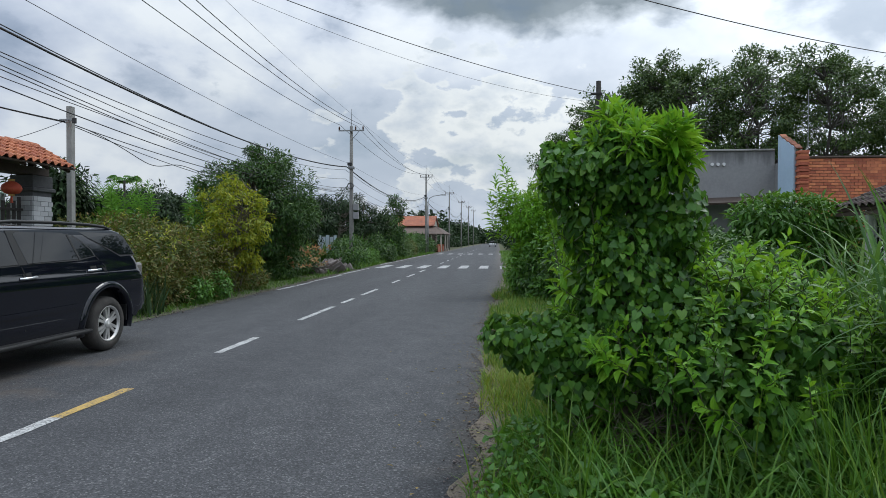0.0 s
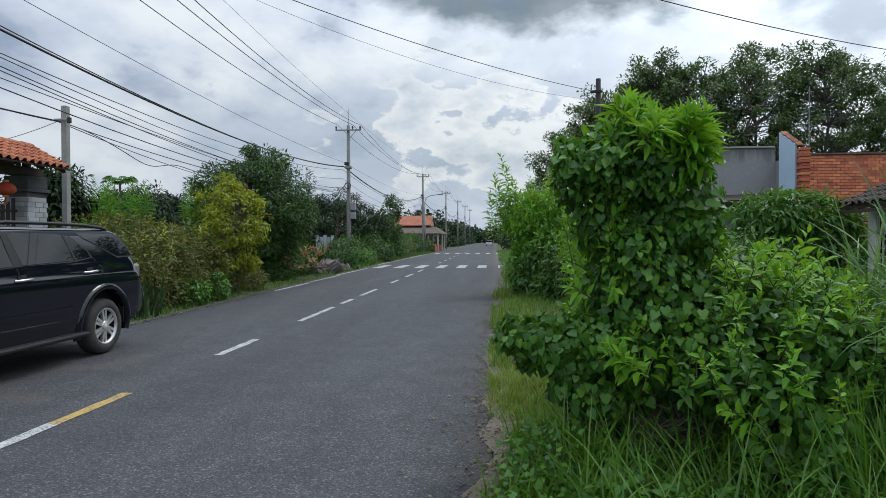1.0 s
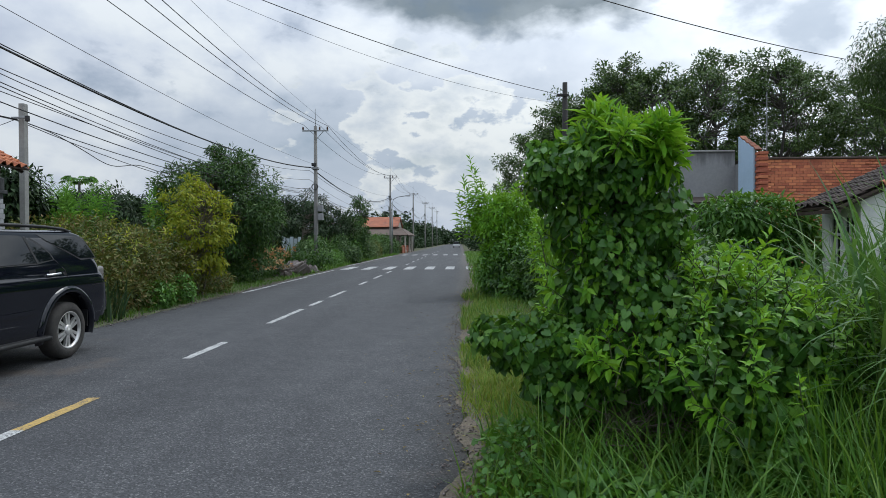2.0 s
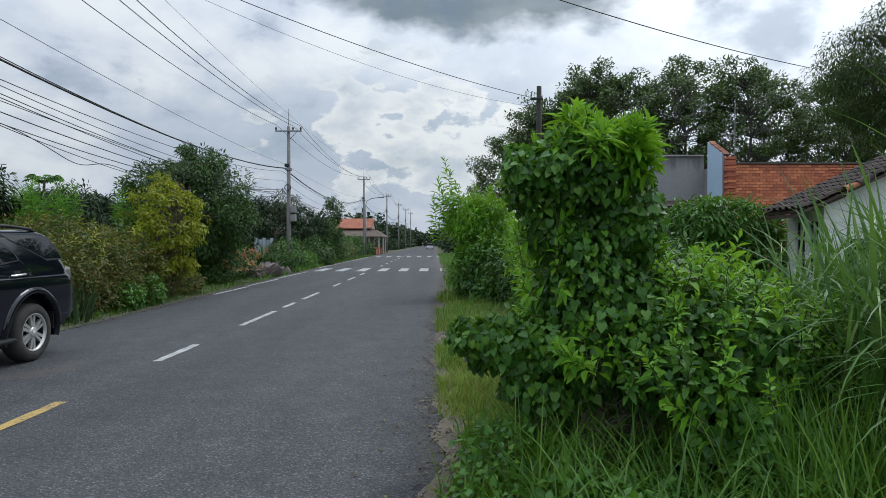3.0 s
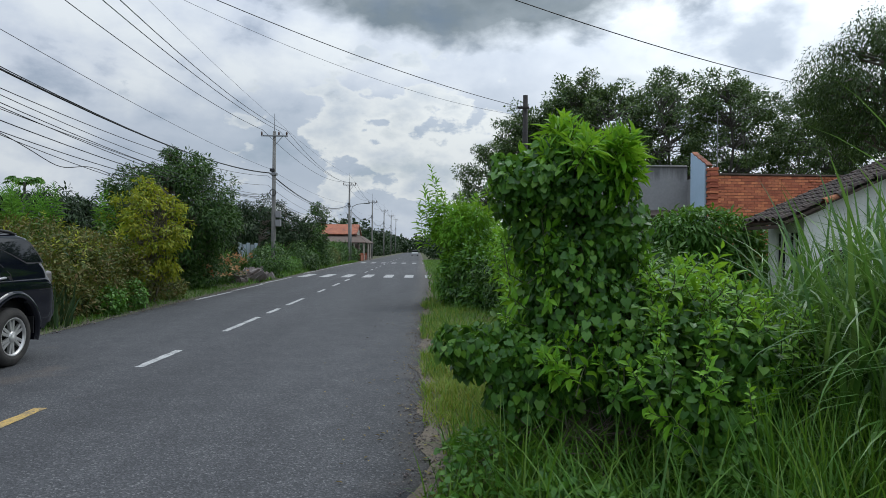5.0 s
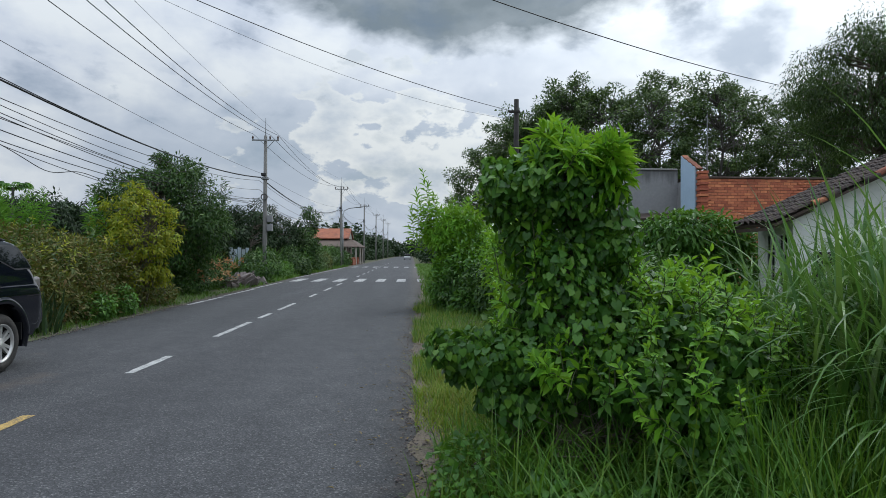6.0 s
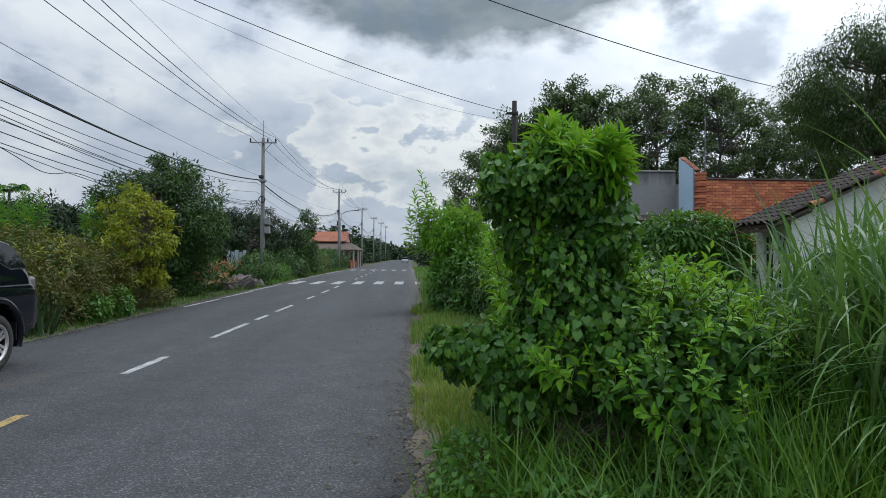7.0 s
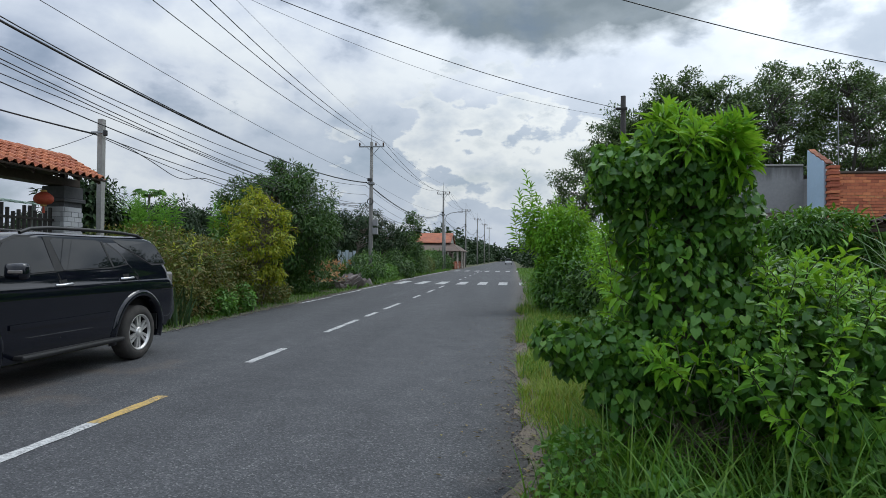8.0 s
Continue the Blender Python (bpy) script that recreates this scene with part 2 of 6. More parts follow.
LATERITE = material("orange_clay_tile", (0.42, 0.135, 0.06), 0.8, stain=(2.5, 0.55, (0.22, 0.085, 0.045)), grain=(25.0, 0.4, (0.50, 0.20, 0.10)), bump=0.25, per_object=0.22)
OLD_TILE = material("blackened_clay_tile", (0.048, 0.038, 0.034), 0.92, stain=(2.0, 0.7, (0.028, 0.025, 0.023)), grain=(9.0, 0.45, (0.09, 0.055, 0.04)), bump=0.4, per_object=0.3)  
VERGE_TILE = material("dirty_orange_tile", (0.30, 0.10, 0.05), 0.88, stain=(4.0, 0.85, (0.07, 0.045, 0.035)), grain=(25.0, 0.4, (0.38, 0.16, 0.08)), bump=0.3, per_object=0.3)
# dark brown: on the far house's walls it includes the porch's shade
FAR_WALL = material("weathered_brown_with_porch_shade", (0.12, 0.085, 0.07), 0.9, stain=(0.8, 0.6, (0.06, 0.045, 0.04)), grain=(6.0, 0.4, (0.17, 0.13, 0.10)))
FAR_TILE = material("far_orange_tile", (0.30, 0.085, 0.04), 0.85, stain=(0.9, 0.8, (0.13, 0.05, 0.035)), grain=(3.0, 0.6, (0.42, 0.17, 0.09)), bump=0.3, bump_scale=9)
BRICK = material("red_orange_brick", (0.50, 0.155, 0.08), 0.9, stain=(1.4, 0.5, (0.29, 0.09, 0.052)), grain=(30.0, 0.5, (0.52, 0.20, 0.11)), bump=0.35, per_object=0.27, per_island=0.27)
MORTAR = material("grey_mortar", (0.24, 0.125, 0.085), 0.95, grain=(30.0, 0.5, (0.16, 0.13, 0.11)), bump=0.4)
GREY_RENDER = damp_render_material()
BLUE_RENDER = material("pale_blue_render", (0.40, 0.53, 0.68), 0.85, stain=(1.5, 0.4, (0.30, 0.40, 0.50)), grain=(20.0, 0.3, (0.5, 0.6, 0.7)))
WHITE_RENDER = material("stained_white_limewash", (0.80, 0.82, 0.80), 0.9, stain=(0.55, 0.5, (0.10, 0.105, 0.10)), grain=(9.0, 0.4, (0.72, 0.72, 0.70)), bump=0.2)
DARK_WOOD = material("dark_stained_wood", (0.045, 0.03, 0.022), 0.7, grain=(12.0, 0.5, (0.08, 0.055, 0.04)))
GREY_TILE = material("grey_split_stone", (0.44, 0.45, 0.47), 0.8, stain=(3.0, 0.4, (0.32, 0.325, 0.34)), grain=(35.0, 0.4, (0.42, 0.43, 0.44)), bump=0.4, per_object=0.18)
SLATE = material("dark_grey_render", (0.06, 0.062, 0.068), 0.8, grain=(14.0, 0.5, (0.10, 0.10, 0.105)), bump=0.2)
IRON = material("dark_painted_iron", (0.03, 0.028, 0.028), 0.5, 0.3, grain=(20.0, 0.4, (0.07, 0.05, 0.045)))
WALL_CREAM = material("far_cream_wall", (0.42, 0.39, 0.33), 0.9, stain=(1.0, 0.5, (0.36, 0.34, 0.3)))
ROCK = material("rubble_stone", (0.16, 0.135, 0.125), 0.92, stain=(2.0, 0.7, (0.12, 0.10, 0.095)), grain=(20.0, 0.5, (0.34, 0.30, 0.28)), bump=0.6, per_object=0.3)
CAR_PAINT = material("black_blue_car_paint", (0.003, 0.004, 0.009), 0.05, 0.0, 0.5, stain=(2.2, 0.3, (0.006, 0.008, 0.014)), grain=(45.0, 0.08, (0.02, 0.022, 0.03)), coat=0.25)
CAR_TRIM = material("black_plastic_trim", (0.010, 0.010, 0.011), 0.55, grain=(25.0, 0.4, (0.022, 0.021, 0.02)))
CAR_DARK = material("dark_underbody", (0.01, 0.01, 0.01), 0.9, grain=(9.0, 0.4, (0.025, 0.022, 0.02)))
CAR_GLASS = material("tinted_car_glass", (0.004, 0.006, 0.008), 0.02, 0.0, 0.4, stain=(1.5, 0.2, (0.015, 0.016, 0.017)))
CHROME = material("chrome", (0.85, 0.85, 0.86), 0.32, 1.0, grain=(25.0, 0.3, (0.5, 0.5, 0.5)))
ALLOY = material("brake_dusted_alloy", (0.66, 0.65, 0.63), 0.32, 0.6, stain=(9.0, 0.35, (0.34, 0.32, 0.30)))
RUBBER = material("dusty_tyre_rubber", (0.035, 0.033, 0.031), 0.88, stain=(5.0, 0.6, (0.085, 0.075, 0.065)), bump=0.3)
LAMP_CLEAR = material("clear_lamp_lens", (0.20, 0.19, 0.18), 0.08, 0.0, 0.6, stain=(9.0, 0.4, (0.2, 0.12, 0.11)))
LAMP_RED = material("red_lamp_lens", (0.35, 0.01, 0.012), 0.1, grain=(9.0, 0.3, (0.2, 0.01, 0.01)))
RED_CLOTH = material("faded_red_lantern_cloth", (0.42, 0.06, 0.03), 0.7, grain=(18.0, 0.4, (0.5, 0.14, 0.05)))
GOLD = material("dull_gold_trim", (0.45, 0.28, 0.08), 0.5, 0.4, grain=(20.0, 0.3, (0.3, 0.18, 0.05)))
AWNING = material("green_white_awning_sheet", (0.38, 0.47, 0.42), 0.7, stain=(2.5, 0.7, (0.14, 0.30, 0.20)))
BLUE_SHEET = material("faded_blue_sheet_metal", (0.28, 0.36, 0.42), 0.6, 0.2, stain=(2.0, 0.6, (0.2, 0.2, 0.2)))
WINDOW_WHITE = material("chalky_white_window_paint", (0.62, 0.64, 0.62), 0.7, stain=(4.0, 0.5, (0.40, 0.44, 0.42)), grain=(25.0, 0.3, (0.7, 0.71, 0.7)))
RUST_SHEET = material("rusty_sheet_edge", (0.10, 0.075, 0.06), 0.8, 0.2, stain=(3.0, 0.6, (0.20, 0.17, 0.15)), grain=(25.0, 0.4, (0.06, 0.04, 0.03)))
CAR_WHITE = material("white_car_paint", (0.7, 0.7, 0.7), 0.25, stain=(2.0, 0.3, (0.5, 0.5, 0.5)), coat=0.5)

VINE = leaf_material("vine_leaf", [(0.026, 0.068, 0.019), (0.044, 0.108, 0.024), (0.068, 0.148, 0.028), (0.10, 0.18, 0.026)], (0.17, 0.33, 0.02), 0.38, 0.28)
BRIGHT = leaf_material("bright_young_leaf", [(0.08, 0.19, 0.018), (0.12, 0.25, 0.02), (0.17, 0.30, 0.03), (0.10, 0.22, 0.02)], (0.28, 0.42, 0.03), 0.45, 0.4)
GRASS = leaf_material("grass_blade", [(0.030, 0.075, 0.012), (0.046, 0.108, 0.015), (0.07, 0.14, 0.018), (0.11, 0.15, 0.03)], (0.16, 0.28, 0.03), 0.5, 0.3)
SWORD = leaf_material("grey_green_sword_leaf", [(0.014, 0.03, 0.014), (0.024, 0.044, 0.022), (0.04, 0.06, 0.032), (0.055, 0.07, 0.042)], (0.05, 0.08, 0.03), 0.45, 0.1)
TALL_GRASS = leaf_material("tall_grass_blade", [(0.03, 0.075, 0.022), (0.046, 0.105, 0.028), (0.072, 0.14, 0.04), (0.13, 0.18, 0.07)], (0.2, 0.34, 0.06), 0.32, 0.3)
DRY_GRASS = leaf_material("yellowing_grass", [(0.07, 0.13, 0.015), (0.11, 0.165, 0.02), (0.16, 0.185, 0.03), (0.20, 0.16, 0.06)], (0.24, 0.3, 0.04), 0.6, 0.3)
RUBBER_LEAF = leaf_material("dark_rubber_leaf", [(0.032, 0.056, 0.030), (0.054, 0.086, 0.040), (0.08, 0.115, 0.050), (0.12, 0.15, 0.065)], (0.10, 0.16, 0.03), 0.5, 0.22)
BAMBOO = leaf_material("bamboo_leaf", [(0.013, 0.028, 0.010), (0.020, 0.042, 0.013), (0.032, 0.056, 0.016), (0.048, 0.07, 0.02)], (0.12, 0.2, 0.03), 0.5, 0.3)
MANGO = leaf_material("mango_leaf", [(0.016, 0.042, 0.015), (0.03, 0.066, 0.02), (0.045, 0.088, 0.024), (0.08, 0.125, 0.035)], (0.08, 0.16, 0.02), 0.5, 0.2)
DARK_LEAF = leaf_material("blackish_green_leaf", [(0.008, 0.018, 0.009), (0.013, 0.028, 0.012), (0.02, 0.04, 0.015), (0.032, 0.052, 0.022)], (0.03, 0.07, 0.015), 0.65, 0.12)
YELLOW_LEAF = leaf_material("yellow_green_leaf", [(0.11, 0.155, 0.014), (0.19, 0.21, 0.018), (0.32, 0.28, 0.025), (0.13, 0.17, 0.016)], (0.35, 0.36, 0.03), 0.5, 0.4)
HEDGE = leaf_material("olive_weed_leaf", [(0.05, 0.066, 0.018), (0.075, 0.088, 0.024), (0.115, 0.105, 0.034), (0.15, 0.085, 0.05)], (0.16, 0.18, 0.03), 0.6, 0.28)
GREEN_BUSH = leaf_material("mid_green_leaf", [(0.03, 0.085, 0.016), (0.05, 0.12, 0.02), (0.075, 0.16, 0.025), (0.05, 0.11, 0.02)], (0.15, 0.26, 0.02), 0.45, 0.32)
FEATHER = leaf_material("feathery_leaf", [(0.085, 0.20, 0.035), (0.115, 0.25, 0.04), (0.15, 0.29, 0.06), (0.115, 0.225, 0.035)], (0.2, 0.32, 0.05), 0.6, 0.35)
RED_FLOWER = leaf_material("red_flower", [(0.45, 0.03, 0.05), (0.5, 0.06, 0.08), (0.42, 0.12, 0.05), (0.55, 0.1, 0.12)], (0.5, 0.1, 0.1), 0.6, 0.3)
LITTER = leaf_material("dry_brown_leaf", [(0.12, 0.075, 0.04), (0.17, 0.11, 0.06), (0.09, 0.06, 0.035), (0.20, 0.16, 0.07)], (0.2, 0.12, 0.05), 0.8, 0.1)
ORANGE_FLOWER = leaf_material("salmon_flower", [(0.36, 0.17, 0.12), (0.28, 0.10, 0.07), (0.42, 0.25, 0.18), (0.14, 0.13, 0.05)], (0.5, 0.2, 0.1), 0.6, 0.3)


# ---- mesh helpers ----
def mesh_object(name, verts, faces, mat, parent=None, label="", smooth=False):
    """One mesh object from arrays; faces is an integer array of triangles or quads, or a list of them."""
    me = bpy.data.meshes.new(name)
    if isinstance(faces, np.ndarray):
        v = np.asarray(verts, np.float32)
        k = faces.shape[1]
        me.vertices.add(len(v))
        me.vertices.foreach_set("co", v.ravel())
        me.loops.add(faces.size)
        me.loops.foreach_set("vertex_index", faces.astype(np.int32).ravel())
        me.polygons.add(len(faces))
        me.polygons.foreach_set("loop_start", np.arange(0, faces.size, k, dtype=np.int32))
        me.polygons.foreach_set("loop_total", np.full(len(faces), k, np.int32))
        me.update(calc_edges=True)
    else:
        me.from_pydata([tuple(map(float, p)) for p in verts], [], [tuple(map(int, f)) for f in faces])
        me.update()
    me.materials.append(mat)
    if smooth:
        me.polygons.foreach_set("use_smooth", np.ones(len(me.polygons), bool))
    ob = new(name, me)
    if parent is not None:
        ob.parent = parent
    if label:
        tagged(ob, label)
    return ob


def part(name, bm, mat, parent=None, label="", smooth=False):
    """Links a bmesh as one mesh object under a thing or part."""
    bmesh.ops.recalc_face_normals(bm, faces=bm.faces)
    me = bpy.data.meshes.new(name)
    bm.to_mesh(me)
    bm.free()
    me.materials.append(mat)
    if smooth:
        me.polygons.foreach_set("use_smooth", np.ones(len(me.polygons), bool))
    ob = new(name, me)
    if parent is not None:
        ob.parent = parent
    if label:
        tagged(ob, label)
    return ob


def thing(name, x=0.0, y=0.0, z=0.0, turn=0.0):
    ob = new(name)
    ob.matrix_basis = pose(x, y, z, 0, 0, turn)
    ob.empty_display_size = 0.2
    return ob


def box(bm, x0, x1, y0, y1, z0, z1, bevel=0.0):
    made = bmesh.ops.create_cube(bm, size=1.0, matrix=Matrix.LocRotScale(((x0 + x1) / 2, (y0 + y1) / 2, (z0 + z1) / 2), None, (abs(x1 - x0), abs(y1 - y0), abs(z1 - z0))))
    if bevel:
        edges = list({e for v in made["verts"] for e in v.link_edges})
        bmesh.ops.bevel(bm, geom=edges, offset=bevel, segments=2, affect="EDGES", profile=0.5)
    return bm


def boxes(*args, bevel=0.0):
    bm = bmesh.new()
    for a in args:
        box(bm, *a, bevel=bevel)
    return bm


def slab(corners, thick):
    """A flat polygon with thickness, grown along its normal."""
    bm = bmesh.new()
    p = [Vector(c) for c in corners]
    nrm = (p[1] - p[0]).cross(p[2] - p[0]).normalized() * thick
    a, b = [bm.verts.new(q) for q in p], [bm.verts.new(q + nrm) for q in p]
    bm.faces.new(a)
    bm.faces.new(b[::-1])
    for k in range(len(p)):
        m = (k + 1) % len(p)
        bm.faces.new((a[k], b[k], b[m], a[m]))
    return bm


def tube_arrays(points, radii, sides=6, start=0):
    """Vertices and quads of a tube along points."""
    pts = np.asarray(points, float)
    rad = np.broadcast_to(np.asarray(radii, float), (len(pts),))
    tang = np.gradient(pts, axis=0)
    tang /= np.linalg.norm(tang, axis=1, keepdims=True) + 1e-9
    ref = np.where(np.abs(tang[:, 2:3]) > 0.9, [[1.0, 0, 0]], [[0, 0, 1.0]])
    a = np.cross(tang, ref)
    a /= np.linalg.norm(a, axis=1, keepdims=True) + 1e-9
    b = np.cross(tang, a)
    ang = np.linspace(0, 2 * np.pi, sides, endpoint=False)
    v = pts[:, None] + rad[:, None, None] * (np.cos(ang)[None, :, None] * a[:, None] + np.sin(ang)[None, :, None] * b[:, None])
    i, j = np.meshgrid(np.arange(len(pts) - 1), np.arange(sides), indexing="ij")
    k = (j + 1) % sides
    f = np.stack([i * sides + j, i * sides + k, (i + 1) * sides + k, (i + 1) * sides + j], -1).reshape(-1, 4)
    return v.reshape(-1, 3), f + start


def tubes(name, paths, mat, parent=None, label="", sides=6):
    vs, fs, n = [], [], 0
    for pts, rad in paths:
        v, f = tube_arrays(pts, rad, sides, n)
        vs.append(v)
        fs.append(f)
        n += len(v)
    return mesh_object(name, np.concatenate(vs), np.concatenate(fs), mat, parent, label, smooth=True)


def lathe(bm, profile, m=Matrix(), steps=24, caps=(True, True)):
    """Turns (radius, height) pairs round the z axis of m."""
    rings = []
    for r, z in profile:
        rings.append([bm.verts.new(m @ Vector((r * math.cos(2 * math.pi * k / steps), r * math.sin(2 * math.pi * k / steps), z))) for k in range(steps)])
    for a, b in zip(rings, rings[1:]):
        for k in range(steps):
            bm.faces.new((a[k], a[(k + 1) % steps], b[(k + 1) % steps], b[k]))
    for ring, cap in zip((rings[0], rings[-1]), caps):
        if cap:
            bm.faces.new(ring)
    return bm


# Leaf outlines: (across, along, lift) and triangles.
LANCE = (
    np.array([(0, 0, 0), (0, 0.38, 0), (0, 0.72, -0.04), (0, 1, -0.13), (-0.5, 0.34, 0.10), (-0.36, 0.68, 0.04), (0.5, 0.34, 0.10), (0.36, 0.68, 0.04)]),
    np.array([(0, 1, 4), (1, 2, 5), (1, 5, 4), (2, 3, 5), (0, 6, 1), (1, 7, 2), (1, 6, 7), (2, 7, 3)]),
)
HEART = (
    np.array([(0, 0.05, 0), (0, 0.5, -0.03), (0, 1, -0.12), (-0.28, -0.12, 0.05), (-0.52, 0.2, 0.07), (-0.33, 0.62, 0.0), (0.28, -0.12, 0.05), (0.52, 0.2, 0.07), (0.33, 0.62, 0.0)]),
    np.array([(0, 1, 4), (0, 4, 3), (1, 5, 4), (1, 2, 5), (0, 7, 1), (0, 6, 7), (1, 7, 8), (1, 8, 2)]),
)
DIAMOND = (np.array([(0, 0, 0), (-0.5, 0.45, 0.08), (0, 1, -0.05), (0.5, 0.45, 0.08)]), np.array([(0, 2, 1), (0, 3, 2)]))


def unit(v):
    return v / (np.linalg.norm(v, axis=-1, keepdims=True) + 1e-9)


def leaf_arrays(base, axis, normal, length, width, outline):
    prof, tri = outline
    axis = unit(axis)
    side = unit(np.cross(axis, normal))
    normal = np.cross(side, axis)
    L, W = np.asarray(length)[:, None, None], np.asarray(width)[:, None, None]
    v = base[:, None] + prof[None, :, 1:2] * L * axis[:, None] + prof[None, :, 0:1] * W * side[:, None] + prof[None, :, 2:3] * L * normal[:, None]
    f = tri[None] + (np.arange(len(base)) * len(prof))[:, None, None]
    return v.reshape(-1, 3), f.reshape(-1, 3)


def leaf_mesh(name, base, axis, normal, length, width, outline, mat, parent=None, label="", kind=""):
    v, f = leaf_arrays(base, axis, normal, length, width, outline)
    ob = mesh_object(name, v, f, mat, parent, label)
    if kind:
        tagged(ob, kind=kind)
    return ob


def blade_arrays(rng, base, length, width, lean, bend, azimuth=None, seg=4):
    """Grass blades: arched strips that taper to a point."""
    n = len(base)
    az = rng.uniform(0, 2 * np.pi, n) if azimuth is None else azimuth
    out = np.stack([np.cos(az), np.sin(az), 0 * az], 1)
    side = np.stack([-np.sin(az), np.cos(az), 0 * az], 1)
    t = np.linspace(0, 1, seg + 1)
    ang = lean[:, None] + bend[:, None] * t[None]
    step = length[:, None] / seg
    hor = np.concatenate([np.zeros((n, 1)), np.cumsum(np.sin(ang[:, :-1]) * step, 1)], 1)
    ver = np.concatenate([np.zeros((n, 1)), np.cumsum(np.cos(ang[:, :-1]) * step, 1)], 1)
    mid = base[:, None] + hor[..., None] * out[:, None] + ver[..., None] * np.array([0, 0, 1.0])
    w = width[:, None] * (np.minimum(1, 0.55 + 1.6 * t) * (1 - t**2.2) + 0.02)[None]
    left, right = mid - w[..., None] * side[:, None] / 2, mid + w[..., None] * side[:, None] / 2
    v = np.stack([left, right], 2).reshape(n, -1, 3)
    k = np.arange(seg)
    quad = np.stack([2 * k, 2 * k + 1, 2 * k + 3, 2 * k + 2], 1)
    f = quad[None] + (np.arange(n) * 2 * (seg + 1))[:, None, None]
    return v.reshape(-1, 3), f.reshape(-1, 4)


def blob_points(rng, blobs, count, inward=0.25):
    """Points near the skin of a union of ellipsoids (centre, radii), with the way outwards."""
    c = np.array([b[0] for b in blobs], float)
    r = np.array([b[1] for b in blobs], float)
    area = (r[:, 0] * r[:, 1] * r[:, 2]) ** (2 / 3)
    pts, outs = [], []
    got = 0
    while got < count:
        n = count
        k = rng.choice(len(c), n, p=area / area.sum())
        d = unit(rng.normal(size=(n, 3)))
        depth = 1 + rng.normal(0, 0.07, n) - inward * rng.random(n) ** 2
        p = c[k] + d * r[k] * depth[:, None]
        o = unit(d / r[k])
        inside = np.zeros(n, bool)
        for j in range(len(c)):
            inside |= (j != k) & ((((p - c[j]) / r[j]) ** 2).sum(1) < 0.72)
        lump = np.array([noise.noise(Vector(q) * 2.6) + 0.5 * noise.noise(Vector(q) * 6.0) for q in p])
        p = p + o * (lump * 0.20 * r[k].min(1))[:, None]
        keep = ~inside & (p[:, 2] > 0.02)
        pts.append(p[keep])
        outs.append(o[keep])
        got += keep.sum()
    return np.concatenate(pts)[:count], np.concatenate(outs)[:count]


def droop_axes(rng, out, droop=0.6, wild=0.5):
    axis = out * 0.6 + np.array([0, 0, -droop]) + rng.normal(0, wild, out.shape)
    normal = out + np.array([0, 0, 0.9]) + rng.normal(0, 0.35, out.shape)
    return unit(axis), unit(normal)


# ---- ground and road ----
def road_left(y):
    return -6.85 - 0.026 * np.clip(y - 13, -13, 37)


def road_right(y):
    return 0.02 + 0.026 * np.clip(y - 13, 0, 23)


def build_ground():
    """One sheet to the horizon, finer and uneven near the road, a hand below it under the asphalt."""
    xs = np.concatenate([[-3000, -800, -250, -90, -50], np.arange(-34, -12, 1.0), np.arange(-12, 6, 0.3), np.arange(6, 40, 1.0), [50, 90, 250, 800, 3000]])
    ys = np.concatenate([[-3000, -600, -120, -40, -20], np.arange(-10, 40, 0.5), np.arange(40, 120, 3.0), [150, 200, 300, 600, 1200, 3000]])
    X, Y = np.meshgrid(xs, ys, indexing="ij")
    Z = np.full(X.shape, -0.03)
    off = np.maximum(road_left(Y) - X, X - road_right(Y))
    for i in range(X.shape[0]):
        for j in range(X.shape[1]):
            if abs(X[i, j]) < 45 and -15 < Y[i, j] < 130 and off[i, j] > 0.15:
                h = noise.noise((X[i, j] * 0.45, Y[i, j] * 0.45, 1.0))
                Z[i, j] += min(1, off[i, j]) * (0.05 + 0.07 * h)
    v = np.stack([X, Y, Z], -1).reshape(-1, 3)
    ny = len(ys)
    i, j = np.meshgrid(np.arange(len(xs) - 1), np.arange(ny - 1), indexing="ij")
    f = np.stack([i * ny + j, (i + 1) * ny + j, (i + 1) * ny + j + 1, i * ny + j + 1], -1).reshape(-1, 4)
    ob = mesh_object("ground", v, f, SOIL, smooth=True)
    return tagged(ob, "uneven grassy soil along the road", "ground", kind="structure")


def build_road():
    ys = np.concatenate([np.arange(-60, 0, 4.0), np.arange(0, 45, 0.12), np.arange(45, 120, 2.0), np.arange(120, 700, 40.0)])
    rag = np.array([noise.fractal((0.0, y * 1.1, 3.0), 0.9, 2.1, 4) for y in ys])
    rag2 = np.array([noise.fractal((7.0, y * 1.1, 3.0), 0.9, 2.1, 4) for y in ys])
    rows = []
    for x0, extra in ((road_left(ys) + 0.06 * rag, -1), (road_left(ys) + 0.5, 0), (0 * ys - 3.75, 0), (road_right(ys) - 0.5, 0), (road_right(ys) + 0.06 * rag2, -1)):
        rows.append(np.stack([x0, ys, np.full(len(ys), 0.0)], 1))
    skirt_l, skirt_r = rows[0] + [-0.02, 0, -0.09], rows[-1] + [0.02, 0, -0.09]
    rows = [skirt_l, *rows, skirt_r]
    n = len(ys)
    v = np.concatenate(rows)
    i, j = np.meshgrid(np.arange(len(rows) - 1), np.arange(n - 1), indexing="ij")
    f = np.stack([i * n + j, (i + 1) * n + j, (i + 1) * n + j + 1, i * n + j + 1], -1).reshape(-1, 4)
    ob = mesh_object("road", v, f, ASPHALT)
    return tagged(ob, "worn grey asphalt country road with stone speckle", "road", kind="structure")


